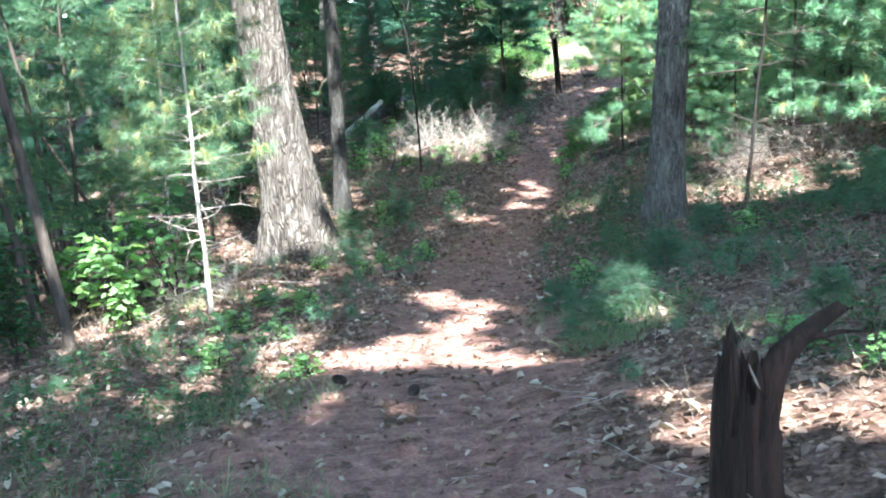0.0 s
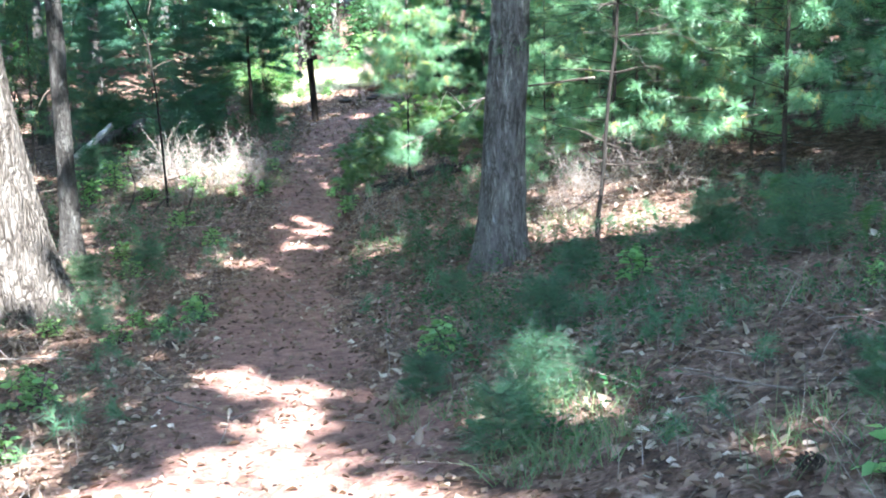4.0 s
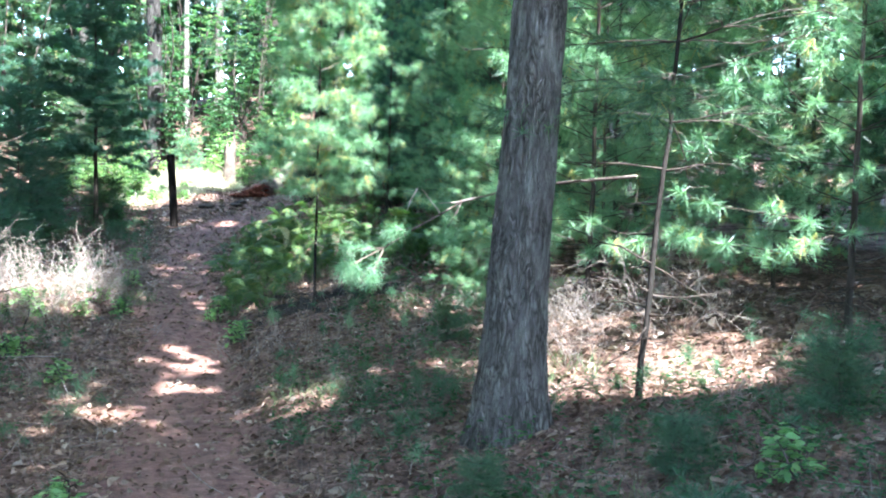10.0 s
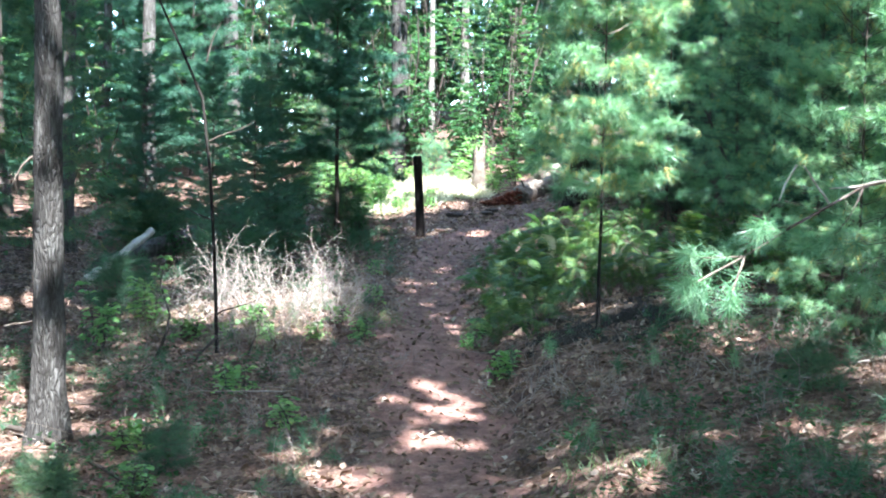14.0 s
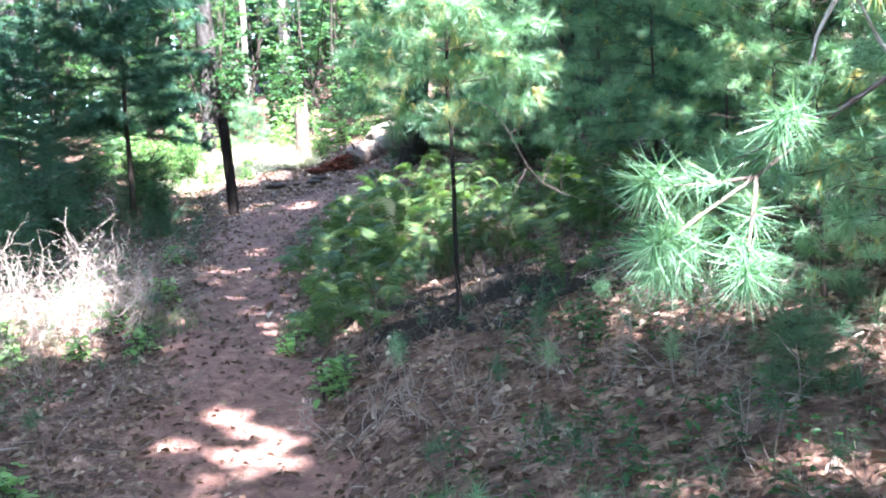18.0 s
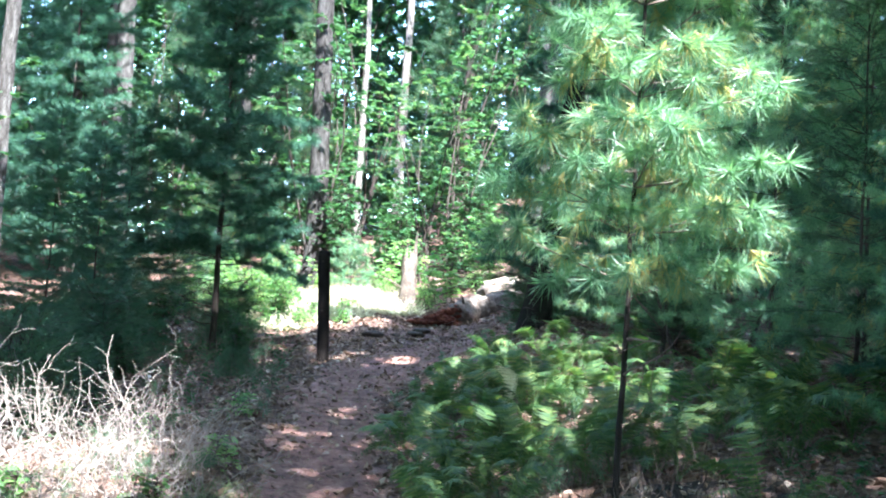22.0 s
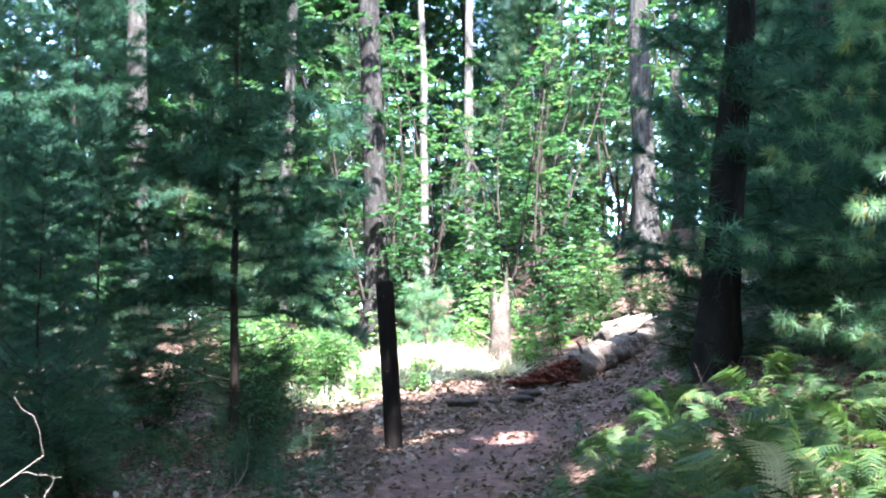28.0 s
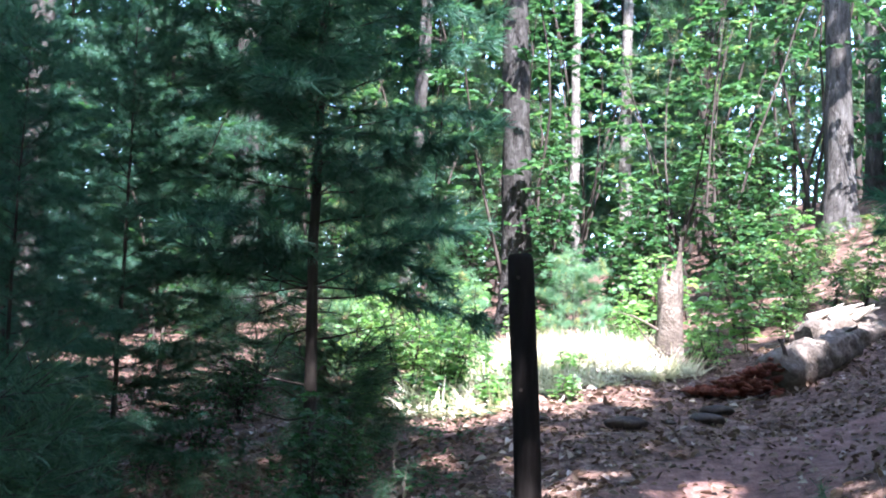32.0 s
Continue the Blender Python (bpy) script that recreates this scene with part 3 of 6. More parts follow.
def bark_plates(geo, gen, axis_pts, r, n, zlo, zhi, w=0.045, h=0.13, thick=0.014, fr=(0, 6.28)):
    """Loose plates of bark, proud of a trunk."""
    z = gen.uniform(zlo, zhi, n)
    a = gen.uniform(*fr, n)
    cx, cy = np.interp(z, axis_pts[:, 2], axis_pts[:, 0]), np.interp(z, axis_pts[:, 2], axis_pts[:, 1])
    rr = np.interp(z, axis_pts[:, 2], r)
    for k in range(n):
        da, dz = w * gen.uniform(.6, 1.3) / rr[k] / 2, h * gen.uniform(.5, 1.4) / 2
        sl = gen.uniform(-.25, .25) * da
        q = []
        for s, (ia, iz) in ((1.0, (-1, -1)), (1.0, (1, -1)), (1.0, (1, 1)), (1.0, (-1, 1))):
            for o, sh in ((0.99, 1.0), (1 + thick / rr[k], 0.78)):
                aa, zz = a[k] + ia * da * sh + sl * iz, z[k] + iz * dz * sh
                q.append((cx[k] + rr[k] * o * math.cos(aa), cy[k] + rr[k] * o * math.sin(aa), zz))
        geo.add(q, [(1, 3, 5, 7), (0, 2, 3, 1), (2, 4, 5, 3), (4, 6, 7, 5), (6, 0, 1, 7)])


def crown_leaves(gen, centre, radius, n, size, base=None, gaps=True):
    """Sprays of leaves in uneven clumps; world places."""
    k = max(6, n // 60)
    c = gen.standard_normal((k, 3))
    c = unit(c) * gen.uniform(0.25, 1, (k, 1)) ** 0.6 * np.array(radius) + np.array(centre)
    p = np.repeat(c, n // k, axis=0) + gen.standard_normal((k * (n // k), 3)) * np.array(radius) * 0.17
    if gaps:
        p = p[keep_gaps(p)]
    g = Geo()
    leaves(g, p, unit(gen.standard_normal((len(p), 3)) + np.array([0, 0, -0.2])), gen, size=size, aspect=0.75)
    return g, c


def tall_tree(x, y, r0, height, seed, lean=(0, 0), wob=0.02, bark=None, label="", crown=(3.2, 3.2, 3.5), crown_z=None, n=2300, plates=0, sides=12, leafy=True, low_limbs=0, flare=0.5, ridges=0.06, off=(0, 0)):
    gen = np.random.default_rng(seed)
    ob = thing("tree", pose(x, y, gz(x, y)), label or "tall grey-barked forest tree with a high leafy crown", "tree", "forest trees")
    g, ax, rr = trunk_geo(gen, height, r0, lean, sides=sides, steps=30 if sides < 20 else 90, flare=flare, ridges=ridges, wob=wob)
    if plates:
        bark_plates(g, gen, ax, rr * 1.02, plates, 0.05, 5.0, w=0.11 * r0, h=0.5 * r0, thick=0.03 * r0)
    part("trunk", g, bark or M_BARK, ob, smooth=sides < 20)
    cz = crown_z or height
    top = ax[-1]
    if leafy:
        base = np.array([x, y, gz(x, y)])
        cen = np.array([lean[0] * cz + off[0], lean[1] * cz + off[1], cz])
        g2, clumps = crown_leaves(gen, base + cen, crown, n, 0.34)
        g2.v = [v - base for v in g2.v]
        part("crown", g2, M_LEAF, ob)
        for q in range(7):
            e = clumps[q] - base
            z0 = max(cz - crown[2] * 0.9, 3.0) + q * 0.3
            z0 = min(z0, height * 0.9)
            s = np.array([np.interp(z0, ax[:, 2], ax[:, 0]), np.interp(z0, ax[:, 2], ax[:, 1]), z0])
            mid = (s + e) / 2 + np.array([0, 0, -0.2])
            part("limb", tube(Geo(), np.array([s, mid, e]), [r0 * 0.3, r0 * 0.2, 0.02], 5), bark or M_BARK, ob)
    for q in range(low_limbs):
        z0 = gen.uniform(0.8, 4.5)
        a = gen.uniform(0, 6.28)
        s = np.array([np.interp(z0, ax[:, 2], ax[:, 0]), np.interp(z0, ax[:, 2], ax[:, 1]), z0])
        pts = curve3(gen, s, (math.cos(a), math.sin(a), 0.1), gen.uniform(0.3, 1.1), 5, 0.2)
        part("dead_limb", tube(Geo(), pts, np.linspace(0.014, 0.004, 6), 4), M_STICK, ob)
    return ob


def pine_geo(seed, height, radius, clear, tufts=1.0, n=16, width=0.0045, length=0.095, r0=0.03, lean=(0, 0), dead_below=0, whorl=0.24, taper=0.85, step=0.11, spread=0.95, stand=None, burst=False, old=0.0):
    """Trunk, boughs and needles of a young white pine."""
    gen = np.random.default_rng(seed)
    tg, ax, rr = trunk_geo(gen, height, r0, lean, sides=8, steps=22, flare=0.25, ridges=0.05, wob=0.02, top=0.15)
    bg, ng = Geo(), Geo()
    pos, way = [], []
    z = clear
    while z < height - 0.05:
        frac = (z - clear) / max(height - clear, 0.1)
        reach = radius * (1 - taper * frac) * (0.75 + 0.25 * min(1, frac * 6 + 0.4))
        k = gen.integers(4, 7)
        a0 = gen.uniform(0, 6.28)
        c = np.array([np.interp(z, ax[:, 2], ax[:, 0]), np.interp(z, ax[:, 2], ax[:, 1]), z])
        for b in range(k):
            a = a0 + b * 6.283 / k + gen.normal(0, 0.2)
            L = reach * gen.uniform(0.6, 1.12)
            if L < 0.08:
                continue
            st = max(4, int(L / step))
            pts = curve3(gen, c, (math.cos(a), math.sin(a), gen.uniform(0.0, 0.35) + 0.5 * frac), L, st, 0.10, 0.02)
            tube(bg, pts, np.linspace(0.0055 if L > 0.5 else 0.004, 0.002, len(pts)), 4, cap=False)
            d = unit(np.gradient(pts, axis=0))
            for s in range(1, len(pts)):
                if s / (len(pts) - 1) < 0.28 and gen.random() < 0.8:
                    continue
                if not burst or s == len(pts) - 1:
                    pos.append(pts[s]), way.append(d[s])
                for side in (-1, 1, -1, 1)[:2 if s % 2 else 4]:
                    if gen.random() < (0.85 if not burst else 0.62) * tufts:
                        lat = np.array([-d[s][1], d[s][0], 0]) * side
                        w = unit(d[s] * 0.7 + lat + np.array([0, 0, gen.uniform(-0.35, 0.5)]))
                        l2 = gen.uniform(0.07, 0.30) * (0.6 + 0.6 * (1 - s / len(pts)))
                        e = pts[s] + w * l2
                        tube(bg, np.array([pts[s], e]), [0.003, 0.002], 3, cap=False)
                        pos.append(e), way.append(w)
                        if l2 > 0.14 and not burst:
                            pos.append(pts[s] + w * l2 * 0.55), way.append(w)
        z += whorl * gen.uniform(0.8, 1.2)
    pos.append(ax[-1] + np.array([0, 0, 0.02])), way.append(np.array([0, 0, 1.0]))
    for q in range(dead_below):
        z0 = gen.uniform(0.15, clear)
        a = gen.uniform(0, 6.28)
        s = np.array([np.interp(z0, ax[:, 2], ax[:, 0]), np.interp(z0, ax[:, 2], ax[:, 1]), z0])
        pts = curve3(gen, s, (math.cos(a), math.sin(a), 0.05), gen.uniform(0.2, 0.75), 5, 0.16)
        tube(bg, pts, np.linspace(0.007, 0.002, 6), 4, cap=False)
        for w in range(2):
            tube(bg, curve3(gen, pts[2 + w], unit(gen.standard_normal(3)), 0.2, 3, 0.2), [0.004, 0.003, 0.002, 0.0015], 3, cap=False)
    pos, way = np.array(pos), np.array(way)
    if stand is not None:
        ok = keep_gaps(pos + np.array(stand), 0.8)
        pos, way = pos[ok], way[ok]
    needles(ng, pos, way, gen, n=n, length=length, width=width, spread=spread, ball=0.55 if burst else 0.0)
    og = Geo()
    k = gen.random(len(pos)) < old
    if k.any():
        needles(og, pos[k] - unit(way[k]) * 0.05, way[k] * 0.4 + np.array([0, 0, -0.75]), gen, n=max(8, n // 2), length=length * 0.95, width=width, spread=0.9)
    return tg, bg, ng, og


PINES = {}


def pine_kind(kind, seed, mat, bark, label, wood=None, **kw):
    tg, bg, ng, og = pine_geo(seed, **kw)
    PINES[kind] = (tg.mesh("trunk", bark, True), bg.mesh("branchwork", wood or M_BARK_DARK, True), ng.mesh("crown", mat), label, og.mesh("old_needles", M_PINE_OLD) if og.v else None)


def pine(kind, x, y, turn=0, size=1.0, tall=1.0, dz=0.0, tilt=(0, 0)):
    t, b, n, label, old = PINES[kind]
    m = pose(x, y, gz(x, y) + dz, tilt[0], tilt[1], turn) @ Matrix.Diagonal((size, size, size * tall, 1))
    ob = thing("pine_tree", m, label, "pine tree", "young pines")
    part("trunk", t, None, ob)
    tagged(part("branchwork", b, None, ob), kind="stuff")
    part("crown", n, None, ob)
    if old:
        part("old_needles", old, None, ob, "yellowing old needles")
    return ob


# needle tone is chosen per kind, painting it as sunlit or shaded
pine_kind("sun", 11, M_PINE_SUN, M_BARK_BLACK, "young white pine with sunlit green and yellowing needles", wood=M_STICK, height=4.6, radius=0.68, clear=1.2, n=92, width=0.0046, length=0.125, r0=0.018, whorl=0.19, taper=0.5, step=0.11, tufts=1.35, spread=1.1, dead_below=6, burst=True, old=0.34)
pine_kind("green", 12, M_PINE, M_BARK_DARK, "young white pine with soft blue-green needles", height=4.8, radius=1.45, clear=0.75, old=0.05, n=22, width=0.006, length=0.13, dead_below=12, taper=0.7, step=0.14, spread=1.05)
pine_kind("bright", 13, M_PINE_SUN, M_BARK_DARK, "young white pine with needle tufts coloured bright as in sun", height=5.6, radius=1.6, clear=0.3, n=66, width=0.0068, length=0.13, dead_below=14, taper=0.6, step=0.25, spread=1.1, burst=True, old=0.12)
pine_kind("dark", 14, M_PINE_SHADE, M_BARK_DARK, "dense young pine, needles coloured dark blue-green for shade", height=7.0, radius=1.75, clear=0.5, n=28, width=0.009, length=0.135, r0=0.05, dead_below=14, whorl=0.22, taper=0.5, step=0.15, spread=1.05)
pine_kind("tan", 15, M_PINE_TAN, M_PALE_STEM, "spindly pine sapling with a pale trunk and browning needles", wood=M_TWIG, height=4.8, radius=0.85, clear=1.35, tufts=1.25, n=40, width=0.0045, length=0.13, r0=0.026, dead_below=22, lean=(-0.045, 0), taper=0.5, step=0.14, spread=1.0, burst=True, old=0.3)
pine_kind("thin", 18, M_PINE, M_BARK_BLACK, "thin pine sapling beside an oak, stem darkened as if backlit", height=5.2, radius=1.3, clear=1.7, n=22, width=0.006, length=0.13, r0=0.023, dead_below=14, taper=0.5, step=0.15, stand=(2.62, 12.05, -.35))
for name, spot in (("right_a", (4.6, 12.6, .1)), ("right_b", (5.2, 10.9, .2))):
    pine_kind(name, 19, M_PINE_SUN, M_BARK_DARK, "young white pine with drooping tufts coloured bright as in sun", height=4.8, radius=1.45, clear=0.45, n=66, width=0.0068, length=0.13, dead_below=16, taper=0.65, step=0.24, spread=1.1, burst=True, old=0.12)
pine_kind("glade", 20, M_PINE_SHADE, M_BARK_DARK, "dense shaded young pine beside the trail post", height=5.2, radius=1.2, clear=1.1, n=30, width=0.0075, length=0.135, r0=0.045, dead_below=16, whorl=0.18, taper=0.55, step=0.12, tufts=1.2, spread=1.05)
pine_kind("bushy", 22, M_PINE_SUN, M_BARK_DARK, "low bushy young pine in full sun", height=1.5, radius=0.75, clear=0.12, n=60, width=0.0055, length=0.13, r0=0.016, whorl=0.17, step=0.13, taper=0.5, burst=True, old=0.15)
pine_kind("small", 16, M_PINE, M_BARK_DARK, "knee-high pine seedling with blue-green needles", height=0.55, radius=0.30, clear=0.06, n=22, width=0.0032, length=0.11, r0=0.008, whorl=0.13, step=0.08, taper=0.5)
pine_kind("big", 17, M_PINE_SHADE, M_BARK_BLACK, "large pine with drooping boughs coloured dark for shade", height=9.0, radius=0.95, clear=0.7, n=24, width=0.011, length=0.16, r0=0.19, dead_below=30, whorl=0.27, taper=0.4, step=0.17, spread=1.05, stand=(3.68, 25.05, .9))

# the trees that stand close to the path
# high crowns here are out of view, sized and shifted to shade the ground
tall_tree(-2.33, 13.45, 0.325, 15, 101, lean=(-0.12, 0.0), wob=0.01, bark=M_BARK_BIG, label="thick old pine with deeply furrowed pale bark and a flared foot", plates=0, sides=84, crown_z=12, flare=0.75, ridges=0.05)
tall_tree(-2.25, 16.75, 0.115, 13, 102, lean=(-0.012, 0.0), wob=0.006, bark=M_BARK_SHADE, label="slender grey trunk, bark toned for shade, with a sun-flecked foot", sides=24, crown_z=11, low_limbs=3, crown=(4.4, 4.2, 2.8), n=5000, off=(2.2, 1.6))
tall_tree(1.78, 12.1, 0.185, 15, 103, lean=(0.055, 0.0), wob=0.008, bark=M_BARK_OAK, label="grey oak trunk with rough ridged bark and mossy foot", plates=0, sides=72, crown_z=11.5, flare=0.45, crown=(4.4, 4.4, 2.8), n=5500)
tall_tree(-4.2, 7.6, 0.14, 14, 104, lean=(-0.12, 0.05), bark=M_BARK_DARK, label="dark leaning trunk beside the trail", plates=0, sides=32, crown_z=11)
tall_tree(-1.75, 37.0, 0.22, 17, 105, lean=(-0.035, 0), bark=M_BARK, label="straight grey tree trunk with patches of sun", crown_z=13)
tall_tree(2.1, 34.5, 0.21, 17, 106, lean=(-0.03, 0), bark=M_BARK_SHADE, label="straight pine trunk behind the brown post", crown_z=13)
tall_tree(7.4, 37.8, 0.24, 17, 107, lean=(-0.01, 0), bark=M_BARK, label="grey tree trunk on the rise with a sunlit foot", crown_z=13)
tall_tree(3.2, 37.5, 0.09, 11, 108, lean=(-0.02, 0), bark=M_BARK_PALE, label="thin pale crooked tree trunk", crown_z=10, crown=(2, 2, 2.5), n=700)
tall_tree(6.3, 22.4, 0.10, 14, 109, lean=(-0.04, 0), bark=M_BARK_DARK, label="slender dark pine trunk with a broad crown behind the ferns", crown_z=10.5, crown=(4.8, 4.6, 2.6), n=7000, low_limbs=6)
# tree added as a shade caster
tall_tree(-4.3, 19.0, 0.11, 14, 110, lean=(0.03, 0), bark=M_BARK_DARK, label="added slender dark tree, its crown shading the ground behind the brush", crown_z=10.5, crown=(3.6, 3.6, 2.6), n=2200, low_limbs=3)
# the forest around; many trees are unseen, added so their crowns shade the ground
FOREST = [(-3.2, 32, .15), (-5.4, 29, .2), (-4.6, 36, .12), (-6.5, 24, .17), (-6.1, 18.5, .14), (-7.6, 13, .2), (-9, 30, .22), (-8.5, 20, .15), (-3.6, 25.5, .1), (-2.6, 44, .2), (.6, 41, .16), (4.9, 43, .15), (9.6, 42, .18), (12, 36, .2), (10, 30, .16), (8.6, 24, .15), (7.4, 18, .17), (6.4, 11.5, .17), (6, 4, .2), (9.5, 8, .2), (9, 14, .14), (11, 20, .18), (13, 27, .2), (15, 33, .22), (-7, 6, .2), (-6, -1, .18), (5, -3, .2), (0, -7, .2)]
WOODS = [(10, 1, .2), (13, 10, .2), (14, 4, .2), (14, 16, .2), (5.8, 27.5, .12), (-12, 26, .2), (-12, 16, .2), (-11, 8, .2), (-10, 38, .2), (-6.5, 42, .18), (17, 24, .2), (18, 40, .22), (17, 12, .2), (7.5, 47, .2), (2, 50, .22), (-3, 53, .2), (13, 48, .22), (-10, 48, .2), (3.6, -6, .2), (3.4, .4, .2), (-3.2, -2.6, .2), (2, -10, .2), (7.6, -1.5, .2), (8, -6, .2), (-2.9, .8, .17), (6.2, 6.4, .18), (4.9, 2.6, .16), (5.6, 8.8, .15), (1.2, -4.2, .2), (12, -4, .2), (6.5, -10, .2), (11.5, 6, .2)]
SHADE = [(-9.5, 12.5, .2), (-10.5, 3, .2), (-9, -3, .2), (-14, 10, .2), (-6.8, 9.5, .15), (-12, 20, .2)]
REACH = {(6.2, 6.4): (-1.5, .1), (4.9, 2.6): (-1.0, .8)}  # crowns shifted off unseen trunks so their shade stays in place
for k, (x, y, r) in enumerate(FOREST + WOODS + SHADE):
    g0 = np.random.default_rng(300 + k)
    tall_tree(x, y, r, g0.uniform(12, 17), 400 + k, lean=tuple(g0.uniform(-0.04, 0.04, 2)), bark=(M_BARK, M_BARK_DARK, M_BARK, M_BARK_PALE)[k % 4],
              crown=(3.6, 3.6, 3.4), crown_z=g0.uniform(9.5, 13), n=2900, low_limbs=2 if y > 20 else 0, off=REACH.get((x, y), (0, 0)))

# pines by the path
pine("tan", -2.57, 10.0)
pine("sun", 1.95, 17.75, 0)
pine("glade", 0.25, 26.9)
for x, y, turn, size in ((-1.7, 27.3, 70, .4), (-2.6, 26.0, 310, .4)):
    pine("dark", x, y, turn, size)
pine("big", 3.68, 25.05, 0, size=0.9, tilt=(0, 7))
pine("thin", 2.62, 12.05, 0, tilt=(0, 4))
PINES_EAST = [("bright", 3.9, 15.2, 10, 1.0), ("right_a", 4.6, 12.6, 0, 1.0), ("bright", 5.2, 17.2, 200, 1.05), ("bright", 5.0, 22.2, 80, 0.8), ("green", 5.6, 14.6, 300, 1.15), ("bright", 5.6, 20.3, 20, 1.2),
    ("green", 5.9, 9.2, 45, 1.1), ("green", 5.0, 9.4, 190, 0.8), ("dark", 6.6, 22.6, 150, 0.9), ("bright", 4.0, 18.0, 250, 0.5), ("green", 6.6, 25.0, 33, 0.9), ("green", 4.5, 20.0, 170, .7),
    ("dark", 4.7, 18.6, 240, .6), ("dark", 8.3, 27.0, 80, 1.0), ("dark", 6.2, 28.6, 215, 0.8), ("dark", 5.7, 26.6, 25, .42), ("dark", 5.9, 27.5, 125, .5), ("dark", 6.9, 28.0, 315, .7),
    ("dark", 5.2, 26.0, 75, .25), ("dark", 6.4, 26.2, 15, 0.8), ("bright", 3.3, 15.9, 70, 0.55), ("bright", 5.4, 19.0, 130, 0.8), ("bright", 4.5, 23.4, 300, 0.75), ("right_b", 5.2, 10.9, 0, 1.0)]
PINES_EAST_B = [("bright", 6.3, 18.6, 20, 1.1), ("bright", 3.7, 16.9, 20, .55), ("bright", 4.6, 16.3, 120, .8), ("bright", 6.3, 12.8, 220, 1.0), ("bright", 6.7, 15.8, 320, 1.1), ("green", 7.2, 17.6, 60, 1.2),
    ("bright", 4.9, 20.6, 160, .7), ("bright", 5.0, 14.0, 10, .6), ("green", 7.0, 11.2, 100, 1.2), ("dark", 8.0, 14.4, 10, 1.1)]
PINES_WEST = [("green", -4.3, 11.6, 15, 1.0), ("dark", -5.6, 14.2, 75, 0.8), ("green", -5.2, 9.0, 160, 1.1), ("tan", -3.6, 12.4, 120, 0.9), ("green", -3.9, 15.6, 220, 0.95), ("dark", -6.8, 11.2, 300, 0.9),
    ("green", -3.4, 22.4, 130, 0.85), ("green", -7.5, 16.4, 90, 1.1), ("dark", -1.0, 25.4, 260, 0.34), ("dark", -.8, 26.6, 100, .4), ("green", -4.4, 17.6, 40, 0.9), ("dark", -6.0, 23.0, 120, 1.0),
    ("dark", -8.2, 26.6, 70, 1.2)]
PINES_FAR = [("dark", -3.4, 33.5, 110, 0.9), ("green", 8.2, 30.5, 60, 1.0), ("bright", 9.5, 33.0, 10, 1.1), ("green", 8.8, 34.4, 240, 0.8), ("green", 0.3, 33.6, 200, 0.55), ("bushy", .8, 31.9, 30, .9),
    ("bushy", 2.45, 31.7, 130, .6), ("bushy", 1.25, 30.7, 230, 0.5), ("bushy", .3, 31.2, 230, 0.6), ("dark", -6.4, 31.0, 0, 1.1), ("dark", -5.6, 38.0, 10, 1.3), ("dark", -2.6, 35.4, 100, 1.0),
    ("green", -1.0, 44.0, 50, 1.5), ("green", 2.2, 40.2, 150, 1.2), ("dark", -7.6, 37.0, 250, 1.4), ("green", 6.3, 42.8, 80, 1.5), ("green", 9.6, 47.0, 10, 1.7), ("dark", 4.0, 49.0, 200, 1.7),
    ("dark", -3.6, 46.5, 300, 1.6), ("dark", -8.4, 44.5, 20, 1.7), ("dark", -9.6, 33.5, 120, 1.4), ("dark", 11.6, 39.0, 30, 1.3), ("green", 13.6, 45.0, 15, 1.7), ("dark", 0.9, 52.0, 15, 1.8)]
PINES_FAR_B = [("dark", 7.6, 53.0, 95, 1.8)]
for kind, x, y, turn, size in PINES_EAST + PINES_EAST_B + PINES_WEST + PINES_FAR + PINES_FAR_B:
    pine(kind, x, y, turn, size)
for x, y, turn, size in ((0.55, 7.3, 0, .5), (0.85, 7.8, 60, .6), (0.45, 8.6, 30, .4), (1.35, 9.3, 90, .55), (1.1, 10.9, 20, .4), (1.9, 10.4, 50, .5),
                         (-1.35, 15.6, 50, .5), (-1.9, 14.9, 150, .55), (-1.25, 21.9, 10, 1.5), (-2.3, 21.0, 80, 1.1), (2.3, 14.6, 60, .5), (-1.5, 11.9, 90, .3),
                         (1.9, 6.6, 10, .4), (3.2, 9.6, 40, .8), (-.9, 23.4, 100, .9), (.5, 24.6, 200, .5), (3.1, 10.8, 70, .7)):
    pine("small", x, y, turn, size)

